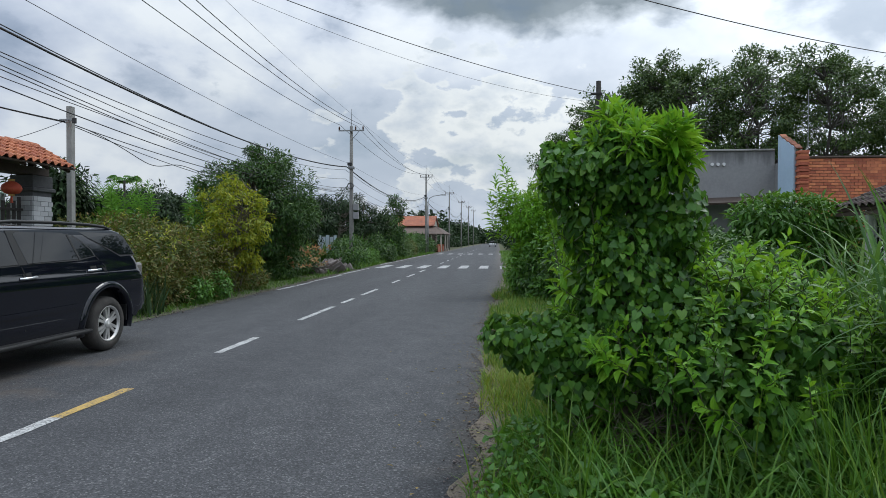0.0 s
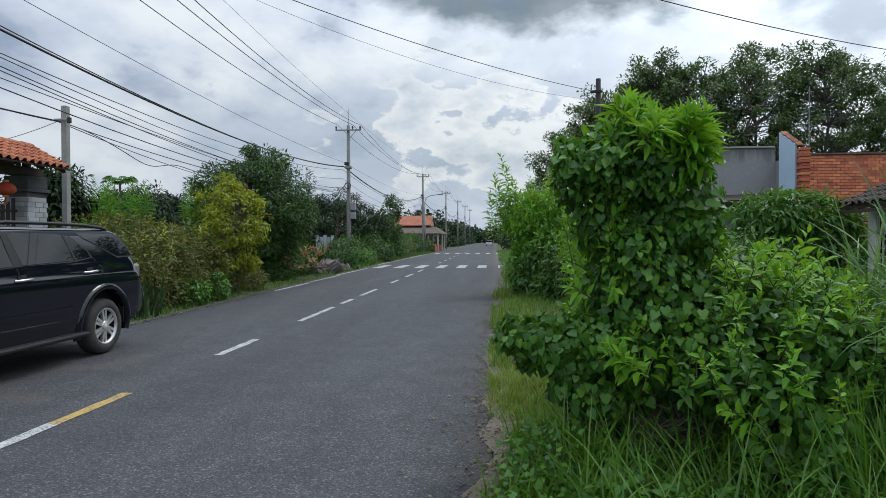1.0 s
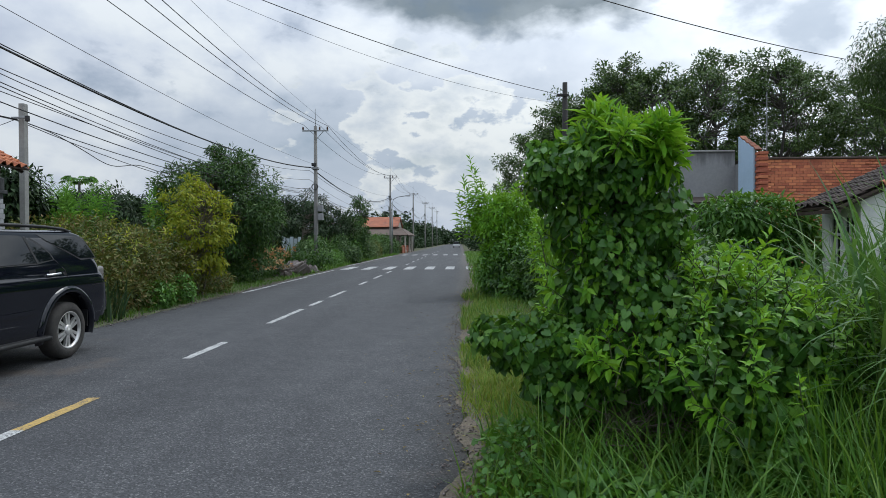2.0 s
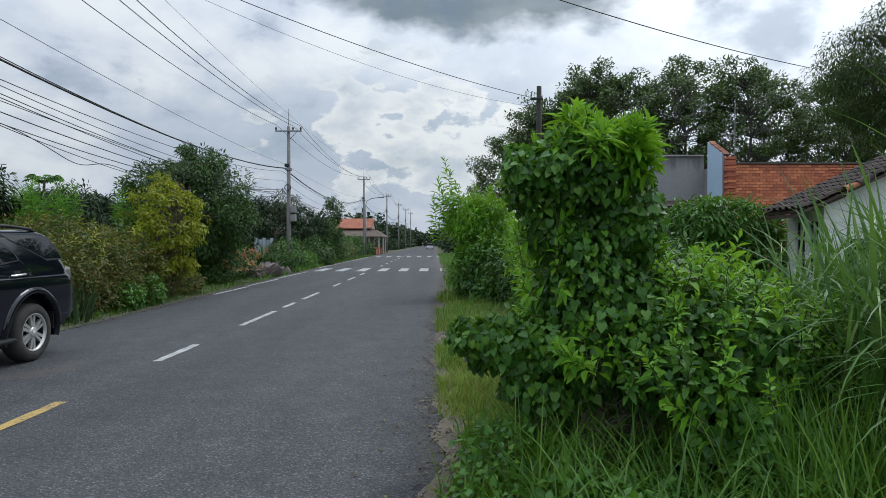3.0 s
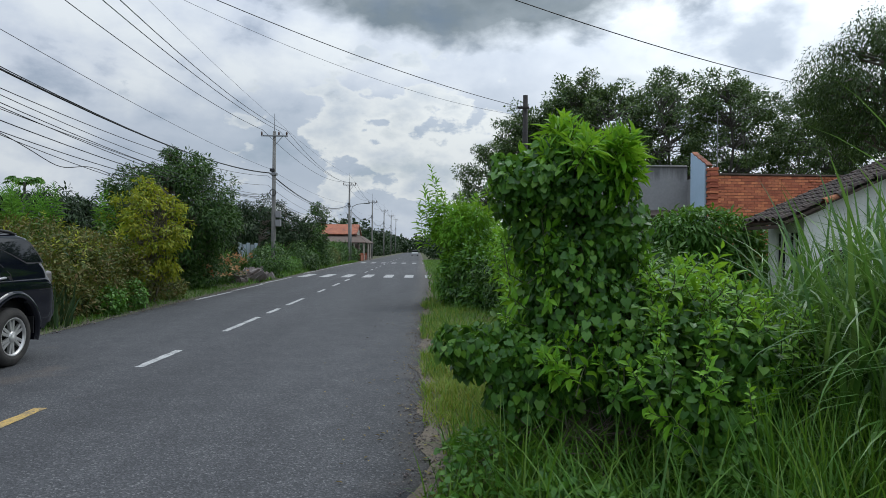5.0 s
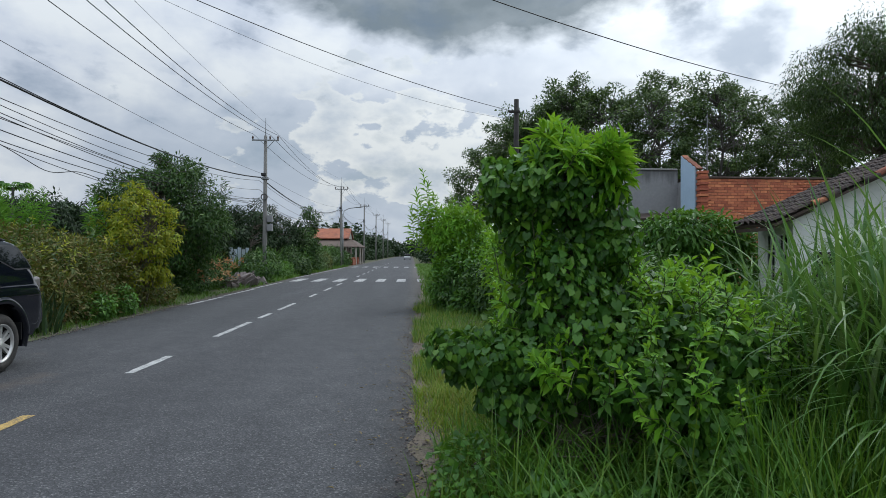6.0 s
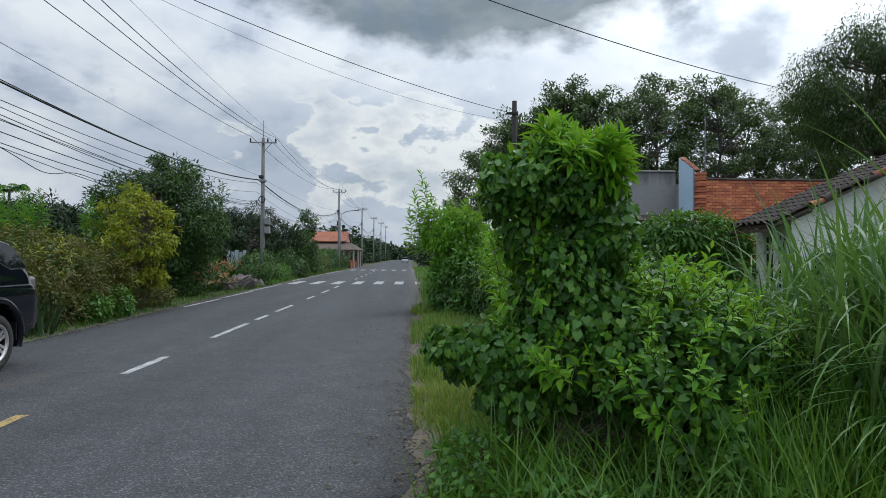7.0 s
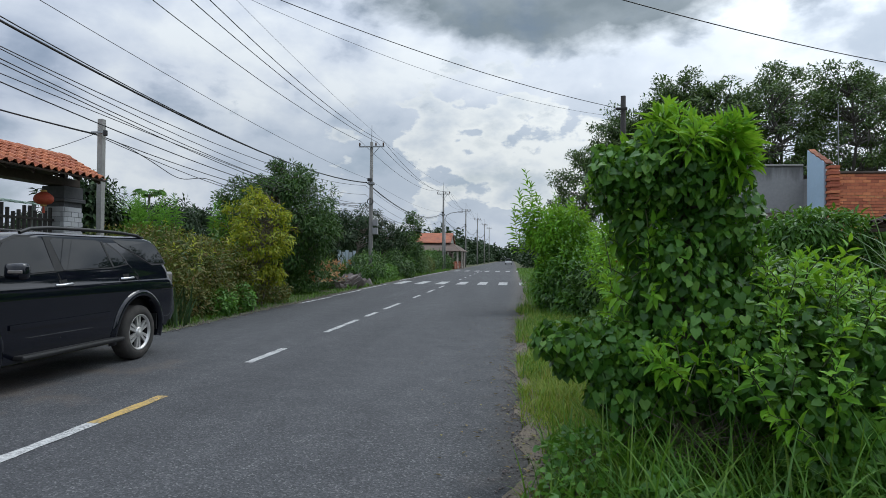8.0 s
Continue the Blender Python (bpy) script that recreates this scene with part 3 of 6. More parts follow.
def build_shoulders():
    """Dusty gravel strips that fray into the asphalt's edge."""
    for name, edge, sign in (("shoulder_east", road_right, 1), ("shoulder_west", road_left, -1)):
        ys = np.arange(-40, 70, 0.05)
        a = np.array([noise.fractal((3.0 * sign, y * 0.9, 9.0), 1.0, 2.0, 6) for y in ys])
        inner, outer = edge(ys) + sign * (-0.02 + 0.15 * a), edge(ys) + sign * (0.20 + 0.12 * a)
        v = np.concatenate([np.stack([inner, ys, 0 * ys + 0.004], 1), np.stack([(inner + outer) / 2, ys, 0 * ys + 0.010], 1), np.stack([outer, ys, 0 * ys - 0.02], 1)])
        n = len(ys)
        i, j = np.meshgrid(np.arange(2), np.arange(n - 1), indexing="ij")
        f = np.stack([i * n + j, (i + 1) * n + j, (i + 1) * n + j + 1, i * n + j + 1], -1).reshape(-1, 4)
        tagged(mesh_object(name, v, f, DIRT if sign > 0 else SOIL, smooth=True), "strip of dusty gravel at the road's edge", "verge", kind="structure")


def marking(name, x0, x1, y0, y1, mat, label, group, z=0.005):
    """A painted strip with slightly frayed outline."""
    rng = np.random.default_rng(int(abs(x0 * 97 + y0 * 131)) + 5)
    n = max(4, int((y1 - y0) / 0.12))
    ys = np.linspace(y0, y1, n)
    j = lambda: rng.normal(0, 0.006, n)
    v = np.concatenate([np.stack([x0 + j(), ys, np.full(n, z)], 1), np.stack([x1 + j(), ys, np.full(n, z)], 1)])
    k = np.arange(n - 1)
    f = np.stack([k, k + n, k + n + 1, k + 1], 1)
    return tagged(mesh_object(name, v, f, mat), label, "road marking", group, "structure")


build_ground()
build_road()
build_shoulders()
for y0, y1 in ((5.2, 6.42), (9.65, 11.04), (13.28, 15.78), (16.65, 17.9), (18.95, 21.27), (24.2, 25.9), (28.0, 30.4), (32.4, 34.6), (44, 46), (49, 51), (54, 56), (60, 62), (66, 68), (73, 76), (82, 84), (90, 92), (100, 103), (115, 118)):
    marking("lane_dash", -3.81, -3.69, y0, y1, WHITE_PAINT, "worn white centre line dash on the asphalt", "centre line dashes")
marking("yellow_lane_dash", -3.81, -3.69, 6.42, 7.52, YELLOW_PAINT, "worn yellow centre line dash on the asphalt", "centre line dashes")
for k in range(7):
    x = -6.95 + 1.21 * k
    marking("crossing_stripe", x, x + 0.52, 36.6, 40.6, WHITE_PAINT, "white zebra crossing stripe on the asphalt", "first crossing")
    marking("crossing_stripe", x, x + 0.52, 73.0, 77.0, WHITE_PAINT, "white zebra crossing stripe on the asphalt", "second crossing")
for y0, y1 in ((20.5, 24.0), (24.3, 29.0), (29.3, 36.0), (41.5, 52.0), (52.5, 72.0)):
    x = float(road_left((y0 + y1) / 2))
    marking("edge_line", x + 0.18, x + 0.31, y0, y1, WHITE_PAINT, "white line along the road's edge, partly hidden by dust", "edge lines", z=0.0075)


# ---- poles and wires ----
def sag(a, b, drop, n=24):
    a, b = np.array(a, float), np.array(b, float)
    t = np.linspace(0, 1, n)[:, None]
    p = a + (b - a) * t
    p[:, 2] -= 4 * drop * (t * (1 - t))[:, 0]
    return p


POLE_X = -8.33
# (distance, height factor): the far poles stand on rising ground and are taller
POLES = ((-2.5, 1.0), (36.8, 1.0), (74.6, 1.146), (110, 1.23), (146, 1.32), (182, 1.42), (218, 1.5))


def utility_pole(x, y, spike=True, boxes_on=False):
    t = thing("utility_pole", x, y)
    part("post", lathe(bmesh.new(), [(0.14, 0), (0.13, 2), (0.09, 8.25), (0.0, 8.26)], steps=14), POLE_GREY, t, smooth=True)
    bm = box(bmesh.new(), -0.72, 0.78, -0.17, -0.10, 7.93, 8.0, 0.006)
    part("crossarm", bm, STEEL, t, "rusting steel crossarm")
    tubes("brace", [([(0.5, -0.12, 7.95), (0.06, -0.12, 7.45)], 0.018)], STEEL, t)
    if spike:
        tubes("lightning_rod", [([(0, 0, 8.2), (0, 0, 9.25)], [0.025, 0.012])], STEEL, t)
    for dx in (-0.68, 0.28, 0.72):
        part("insulator", lathe(bmesh.new(), [(0.02, 0), (0.05, 0.03), (0.035, 0.07), (0.06, 0.1), (0.04, 0.15), (0.05, 0.18), (0.0, 0.22)], Matrix.Translation((dx, -0.13, 8.0)), 10), PORCELAIN, t, "brown porcelain insulator", True)
    part("clamp", boxes((-0.17, 0.17, -0.17, 0.17, 5.75, 5.9), bevel=0.02), STEEL, t)
    part("clamp", boxes((-0.2, 0.06, -0.2, 0.1, 5.95, 6.12), bevel=0.02), CABLE, t)
    if boxes_on:
        for z in (3.35, 2.85):
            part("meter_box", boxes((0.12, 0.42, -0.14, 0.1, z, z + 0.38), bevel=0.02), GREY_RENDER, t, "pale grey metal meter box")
        part("cable_coil", ring_coil((0, -0.2, 4.75), 0.17, 0.025), CABLE, t, "coil of spare black cable")
    return tagged(t, "tall grey concrete utility pole with steel crossarm and insulators", "utility pole", "roadside poles")


def ring_coil(c, r, thick):
    bm = bmesh.new()
    for k in range(3):
        pts = [(c[0] + r * math.cos(a), c[1] - 0.03 * k, c[2] + r * math.sin(a)) for a in np.linspace(0, 2 * math.pi, 20)]
        v, f = tube_arrays(pts, thick, 6)
        vv = [bm.verts.new(p) for p in v]
        for q in f:
            bm.faces.new([vv[i] for i in q])
    return bm


def wire(name, pts, radius, label, group):
    return tagged(tubes(name, [(pts, radius)], CABLE, sides=5), label, "overhead wire", group)


for k, (y, tall) in enumerate(POLES):
    utility_pole(POLE_X, y, True, k == 1).scale = (1, 1, tall)
# conductors: (x, z, x, z, sag) over the span beside the car, then repeated evenly along the road
SPANS = (
    ("power_line", -8.48, 8.87, -9.0, 8.32, 1.0, 0.012), ("power_line", -7.34, 8.66, -8.03, 8.26, 0.97, 0.012), ("power_line", -6.7, 8.9, -7.6, 8.26, 1.2, 0.012),
    ("ground_wire", -7.79, 9.8, -8.37, 9.0, 0.44, 0.006),
    ("bundle_cable", -8.72, 6.93, -8.6, 5.89, 1.29, 0.024), ("bundle_cable", -8.7, 7.1, -8.6, 5.86, 1.33, 0.012), ("thin_cable", -7.99, 6.49, -8.59, 6.12, 0.54, 0.007),
    ("telecom_cable", -8.42, 6.13, -8.68, 5.71, 1.2, 0.010), ("telecom_cable", -8.17, 6.35, -8.68, 5.19, 1.31, 0.009), ("telecom_cable", -8.16, 6.02, -8.68, 4.62, 1.03, 0.010),
    ("telecom_cable", -8.13, 5.92, -8.68, 4.34, 0.94, 0.010), ("telecom_cable", -8.5, 5.2, -8.68, 4.3, 0.45, 0.009), ("telecom_cable", -8.33, 5.68, -8.68, 4.51, 1.1, 0.012),
)
WIRE_LABELS = {
    "power_line": "bare dark power conductor strung between poles", "ground_wire": "thin overhead ground wire between poles", "bundle_cable": "thick black bundled cable between poles",
    "thin_cable": "thin taut cable between poles", "telecom_cable": "sagging black telecom cable between poles",
}
for k, ((ya, ha), (yb, hb)) in enumerate(zip(POLES, POLES[1:])):
    for name, xa, za, xb, zb, drop, r in SPANS:
        if k:
            xa, za, drop = xb, zb, 0.8 * drop
        wire(name, sag((xa, ya, za * ha), (xb, yb, zb * hb), drop), r, WIRE_LABELS[name], "overhead wires")


def short_pole(x, y, top):
    t = thing("telecom_pole", x, y)
    part("post", boxes((-0.062, 0.062, -0.068, 0.068, -0.1, top), bevel=0.01), CONCRETE, t)
    part("bracket", boxes((-0.16, 0.22, -0.16, -0.13, top - 0.36, top - 0.31), bevel=0.008), STEEL, t)
    part("hook", boxes((0.16, 0.24, -0.18, -0.12, top - 0.42, top - 0.29), bevel=0.01), CABLE, t)
    return tagged(t, "short square pale concrete pole carrying cables", "utility pole", "roadside poles")


short_pole(-9.62, 14.72, 4.66)
wire("telecom_cable", sag((-9.7, 14.6, 4.3), (POLE_X - 0.2, 36.7, 4.7), 0.55), 0.012, "sagging black telecom cable between poles", "telecom cables")
wire("telecom_cable", sag((-9.7, 14.6, 4.28), (POLE_X - 0.2, 36.7, 4.4), 0.75), 0.010, "sagging black telecom cable between poles", "telecom cables")
wire("telecom_cable", sag((-9.7, 14.6, 4.3), (-9.4, -4, 5.2), 0.45), 0.013, "sagging black telecom cable between poles", "telecom cables")
wire("telecom_cable", sag((-9.7, 14.6, 4.28), (-9.4, -4, 4.9), 0.35), 0.010, "sagging black telecom cable between poles", "telecom cables")
loop = sag((-9.7, 14.6, 4.3), (-9.1, 22.0, 3.85), 0.2, 40)
loop[:, 2] -= 0.22 * np.exp(-(((np.linspace(0, 1, 40) - 0.45) / 0.12) ** 2)) - 0.05 * np.sin(np.linspace(0, 14, 40))
wire("slack_cable", loop, 0.011, "slack kinked black cable hanging from a pole", "telecom cables")
wire("drop_cable", sag((-9.7, 14.6, 4.3), (-10.0, 13.2, 3.62), 0.03, 8), 0.007, "thin drop cable from pole to gate roof", "telecom cables")

# a bare post behind the bushes takes the service wires that cross the road
t = thing("old_post", 3.22, 20.5)
part("post", lathe(bmesh.new(), [(0.11, -0.1), (0.10, 3), (0.075, 6.45), (0.0, 6.46)], steps=10), DARK_POST, t, smooth=True)
part("crosspiece", boxes((-0.25, 0.1, -0.14, -0.09, 6.0, 6.08), bevel=0.01), DARK_POST, t)
tagged(t, "slim dark weathered post rising from the bushes", "utility pole", "roadside poles")
short_pole(-12.25, 5.4, 9.6)
for start, end, drop, t0, r, words in (
    ((-7.18, 10.54, 7.03), (3.15, 20.4, 6.04), 0.34, -0.5, 0.009, "dark service wire crossing over the road"),
    ((-7.18, 10.54, 7.03), (3.15, 20.4, 5.79), 0.60, -0.5, 0.004, "thin pale service wire crossing over the road"),
    ((-7.35, 8.12, 7.45), (11.69, 20.51, 7.06), 0.42, -0.25, 0.012, "dark twisted service wire crossing to the trees"),
):
    k = np.linspace(t0, 1, 40)[:, None]
    line = np.array(start) + (np.array(end) - np.array(start)) * k
    line[:, 2] -= 4 * drop * (k * (1 - k))[:, 0]
    wire("service_wire", line, r, words, "service wires")


# ---- parked car ----
HUB_Y, HUB_Z, WHEELBASE, CAR_X = 9.7, 0.39, 3.0, -6.31
Z_KEYS = (0.30, 0.55, 0.90, 1.02, 1.10, 1.16, 1.30, 1.70, 1.76)
REAR = (10.58, 10.72, 10.74, 10.70, 10.66, 10.63, 10.58, 10.36, 10.24)
FRONT = (5.86, 5.78, 5.82, 5.92, 6.15, 6.66, 6.95, 7.6, 7.85)
HALF = (0.86, 0.90, 0.908, 0.917, 0.912, 0.888, 0.862, 0.735, 0.64)


def car_half(z):
    return float(np.interp(z, Z_KEYS, HALF))


def car_body():
    """Rounded horizontal rings stacked from sill to roof; the wheel arches are left open."""
    levels = [0.30, 0.34, 0.42, 0.5, 0.58, 0.66, 0.72, 0.78, 0.84, 0.90, 0.96, 1.02, 1.06, 1.10, 1.13, 1.16, 1.22, 1.28, 1.34, 1.44, 1.54, 1.64, 1.70, 1.735, 1.755]
    n_side, n_arc, n_end = 130, 8, 10
    bm = bmesh.new()
    rings = []
    for z in levels:
        yf, yr, hw = np.interp(z, Z_KEYS, FRONT), np.interp(z, Z_KEYS, REAR), car_half(z)
        rr, rf = 0.24, 0.32
        pts = []
        side_y = np.linspace(yf + rf, yr - rr, n_side)
        pts += [(hw, y) for y in side_y]
        pts += [(hw - rr * 0.8 + rr * 0.8 * math.cos(a), yr - rr + rr * math.sin(a)) for a in np.linspace(0, math.pi / 2, n_arc + 2)[1:-1]]
        pts += [(x, yr + 0.03 * (1 - (x / hw) ** 2)) for x in np.linspace(hw - rr * 0.8, -hw + rr * 0.8, n_end)]
        pts += [(-hw + rr * 0.8 - rr * 0.8 * math.sin(a), yr - rr + rr * math.cos(a)) for a in np.linspace(0, math.pi / 2, n_arc + 2)[1:-1]]
        pts += [(-hw, y) for y in side_y[::-1]]
        pts += [(-hw + rf * 0.8 - rf * 0.8 * math.cos(a), yf + rf - rf * math.sin(a)) for a in np.linspace(0, math.pi / 2, n_arc + 2)[1:-1]]
        pts += [(x, yf - 0.06 * (1 - (x / hw) ** 2)) for x in np.linspace(-hw + rf * 0.8, hw - rf * 0.8, n_end)]
        pts += [(hw - rf * 0.8 + rf * 0.8 * math.sin(a), yf + rf - rf * math.cos(a)) for a in np.linspace(0, math.pi / 2, n_arc + 2)[1:-1]]
        rings.append([bm.verts.new((x, y, z)) for x, y in pts])
    for a, b in zip(rings, rings[1:]):
        for k in range(len(a)):
            m = (k + 1) % len(a)
            q = (a[k], a[m], b[m], b[k])
            c = sum((v.co for v in q), Vector()) / 4
            if c.z < 0.32 + 0.45 * max(0, c.y - 10.12):
                continue
            if abs(c.x) > 0.6 and any((c.y - hy) ** 2 + (c.z - HUB_Z) ** 2 < 0.55**2 for hy in (HUB_Y, HUB_Y - WHEELBASE)):
                continue
            bm.faces.new(q)
    # crowned roof
    last = rings[-1]
    mid = sum((v.co for v in last), Vector()) / len(last)
    prev = last
    for k in (0.75, 0.45, 0.15):
        ring = [bm.verts.new((v.co.x * k, mid.y + (v.co.y - mid.y) * (0.25 + 0.75 * k), 1.755 + 0.03 * (1 - k * k))) for v in last]
        for i in range(len(prev)):
            m = (i + 1) % len(prev)
            bm.faces.new((prev[i], prev[m], ring[m], ring[i]))
        prev = ring
    bm.faces.new(prev)
    return bm


def side_panel(outline, lift, thick=0.012):
    """A panel of (y, z) outline lying on the car's flank, lifted from it."""
    bm = bmesh.new()
    a = [bm.verts.new((car_half(z) + lift, y, z)) for y, z in outline]
    b = [bm.verts.new((car_half(z) + lift - thick, y, z)) for y, z in outline]
    bm.faces.new(a)
    bm.faces.new(b[::-1])
    for k in range(len(a)):
        m = (k + 1) % len(a)
        bm.faces.new((a[k], b[k], b[m], a[m]))
    bmesh.ops.triangulate(bm, faces=[f for f in bm.faces if len(f.verts) > 4])
    return bm


def mirror_x(bm):
    bmesh.ops.scale(bm, vec=(-1, 1, 1), verts=bm.verts)
    return bm


def strip(points, width):
    """An (y, z) outline of a ribbon along points."""
    p = np.array(points, float)
    d = np.gradient(p, axis=0)
    d /= np.linalg.norm(d, axis=1, keepdims=True)
    s = np.stack([-d[:, 1], d[:, 0]], 1) * width / 2
    return [tuple(q) for q in p + s] + [tuple(q) for q in (p - s)[::-1]]


def flare(hy):
    """A flat plastic-lipped band round a wheel arch."""
    bm = bmesh.new()
    rows = []
    for a in np.linspace(math.radians(-12), math.radians(192), 30):
        row = []
        for r, dx in ((0.515, -0.12), (0.52, 0.025), (0.535, 0.036), (0.575, 0.032), (0.60, 0.014), (0.62, -0.02)):
            y, z = hy + r * math.cos(a), HUB_Z + r * math.sin(a)
            row.append(bm.verts.new((car_half(max(0.3, z)) + dx, y, z)))
        rows.append(row)
    for p, q in zip(rows, rows[1:]):
        for k in range(5):
            bm.faces.new((p[k], p[k + 1], q[k + 1], q[k]))
    return bm


def wheel(parent, x, y, outer):
    """A wheel whose axle is along x; outer is +1 where its face looks along +x."""
    m = Matrix.Translation((x, y, HUB_Z)) @ Matrix.Rotation(math.pi / 2 * outer, 4, "Y")
    w = part("tyre", lathe(bmesh.new(), [(0.245, -0.12), (0.30, -0.125), (0.355, -0.115), (0.383, -0.085), (0.388, -0.03), (0.388, 0.03), (0.383, 0.085), (0.355, 0.115), (0.30, 0.125), (0.245, 0.115), (0.24, 0.06), (0.24, -0.1)], m, 44), RUBBER, parent, "dusty black tyre", True)
    part("rim", lathe(bmesh.new(), [(0.255, 0.118), (0.248, 0.122), (0.232, 0.105), (0.226, 0.085)], m, 36, (False, False)), ALLOY, w, "grey alloy rim", True)
    part("barrel", lathe(bmesh.new(), [(0.226, 0.085), (0.222, 0.04), (0.22, -0.08), (0.215, -0.085)], m, 36, (False, False)), CAR_DARK, w, "dark inside of the rim", True)
    bm = bmesh.new()
    for k in range(6):
        for d in (-0.16, 0.16):
            a = 2 * math.pi * k / 6
            r0, r1 = 0.055, 0.24
            p0 = Vector((r0 * math.cos(a + d * 1.6), r0 * math.sin(a + d * 1.6), 0.10))
            p1 = Vector((r1 * math.cos(a + d), r1 * math.sin(a + d), 0.088))
            side = (p1 - p0).cross(Vector((0, 0, 1))).normalized() * 0.019
            vs = []
            for p, s in ((p0, 1.0), (p1, 1.1)):
                for q in (p - side * s, p + side * s):
                    vs += [bm.verts.new(m @ q), bm.verts.new(m @ (q - Vector((0, 0, 0.035))))]
            for f in ((0, 2, 6, 4), (1, 5, 7, 3), (0, 4, 5, 1), (2, 3, 7, 6)):
                bm.faces.new([vs[i] for i in f])
    part("spokes", bm, ALLOY, w, "six pairs of alloy spokes")
    part("hub_cap", lathe(bmesh.new(), [(0.075, 0.07), (0.075, 0.1), (0.055, 0.112), (0.0, 0.114)], m, 20), ALLOY, w, smooth=True)
    part("brake_disc", lathe(bmesh.new(), [(0.225, -0.06), (0.225, -0.02), (0.0, -0.02)], m, 24), CAR_DARK, w)
    return w


def build_car():
    t = thing("suv", CAR_X, 0, 0)
    part("body", car_body(), CAR_PAINT, t, "glossy black painted body with rain spots", True)
    part("underbody", boxes((-0.72, 0.72, 6.0, 10.25, 0.30, 0.85)), CAR_DARK, t)
    for hy in (HUB_Y, HUB_Y - WHEELBASE):
        for s in (1, -1):
            m = Matrix.Translation((s * 0.74, hy, HUB_Z)) @ Matrix.Rotation(math.pi / 2, 4, "Y")
            bm = bmesh.new()
            bmesh.ops.create_cone(bm, cap_ends=False, segments=28, radius1=0.57, radius2=0.57, depth=0.36, matrix=m)
            bmesh.ops.bisect_plane(bm, geom=list(bm.verts) + list(bm.edges) + list(bm.faces), plane_co=(0, 0, 0.42), plane_no=(0, 0, 1), clear_inner=True)
            part("wheel_well", bm, CAR_DARK, t)
            wheel(t, s * 0.79, hy, s)
            bm = flare(hy)
            part("wheel_flare", bm if s > 0 else mirror_x(bm), CAR_PAINT, t, smooth=True)
    rear_win = [(8.20, 1.305), (9.10, 1.335), (9.46, 1.37), (9.42, 1.45), (9.28, 1.56), (9.12, 1.64), (8.92, 1.685), (8.16, 1.69), (8.10, 1.66)]
    front_win = [(7.05, 1.25), (8.05, 1.30), (7.98, 1.67), (7.92, 1.69), (7.62, 1.68), (7.40, 1.62)]
    quarter = [(9.80, 1.49), (10.05, 1.375), (10.40, 1.375), (10.34, 1.50), (10.24, 1.64), (10.12, 1.69), (9.28, 1.705), (9.45, 1.62)]
    for s in (1, -1):
        side = (lambda bm: bm) if s > 0 else mirror_x
        for nm, o in (("rear_door_window", rear_win), ("front_door_window", front_win), ("quarter_window", quarter)):
            c = np.mean(o, 0)
            big = [tuple(c + (np.array(p) - c) * (1.0 + 0.035 / max(0.12, np.linalg.norm(np.array(p) - c)))) for p in o]
            fr = part(nm, side(side_panel(big, 0.003)), CAR_TRIM, t, "black rubber window surround")
            part("pane", side(side_panel(o, 0.008)), CAR_GLASS, fr, "dark tinted glass")
        part("window_divider", side(side_panel(strip([(9.14, 1.335), (9.03, 1.67)], 0.035), 0.012)), CAR_TRIM, t)
        part("pillar_trim", side(side_panel([(8.06, 1.29), (8.20, 1.295), (8.12, 1.70), (8.0, 1.70)], 0.006)), CAR_TRIM, t)
        for pts in ([(8.10, 1.27), (8.16, 1.1), (8.13, 0.5)], [(9.50, 1.36), (9.66, 1.22), (9.68, 1.07)], [(7.0, 1.22), (7.08, 0.9), (7.3, 0.5)]):
            part("door_seam", side(side_panel(strip(pts, 0.012), 0.0025, 0.004)), CAR_DARK, t)
        for y, z in ((9.40, 1.175), (8.17, 1.135)):
            h = tubes("door_handle", [([(s * (car_half(z) + d), y + e, z + 0.05 * e) for d, e in ((0.0, -0.125), (0.035, -0.10), (0.045, 0.0), (0.035, 0.10), (0.0, 0.125))], 0.016)], CHROME, t, "chrome pull handle", 8)
            part("handle_recess", side(side_panel(strip([(y - 0.07, z + 0.02), (y + 0.06, z + 0.03)], 0.06), 0.004, 0.006)), CAR_DARK, h)
        part("side_moulding", side(side_panel(strip([(7.35, 0.70), (8.10, 0.705), (9.02, 0.715)], 0.055), 0.016)), CAR_PAINT, t)
        bm = boxes((0.80, 1.0, 7.45, 9.22, 0.33, 0.385), bevel=0.02)
        part("running_board", side(bm), CAR_TRIM, t, "black plastic running board")
        part("mud_flap", side(boxes((0.68, 0.88, 10.15, 10.17, 0.38, 0.62), bevel=0.004)), CAR_TRIM, t)
        rail = [(0.66, 7.75, 1.74), (0.665, 7.9, 1.79), (0.66, 8.2, 1.815), (0.655, 9.0, 1.82), (0.65, 9.6, 1.81), (0.645, 9.98, 1.785), (0.64, 10.1, 1.755)]
        tubes("roof_rail", [([(s * a, b, c) for a, b, c in rail], 0.022)], CAR_TRIM, t, "dark roof rail", 8)
        lamp = part("tail_lamp", side(boxes((0.70, 0.868, 10.42, 10.63, 1.02, 1.24), bevel=0.04)), LAMP_CLEAR, t, "clear and red tail lamp")
        part("red_lens", side(boxes((0.66, 0.83, 10.53, 10.655, 1.04, 1.22), bevel=0.03)), LAMP_RED, lamp)
        part("fuel_flap" if s < 0 else "bumper_seam", side(side_panel(strip([(10.22, 0.98), (10.5, 0.985), (10.6, 0.99)], 0.01), 0.003, 0.004)), CAR_DARK, t)
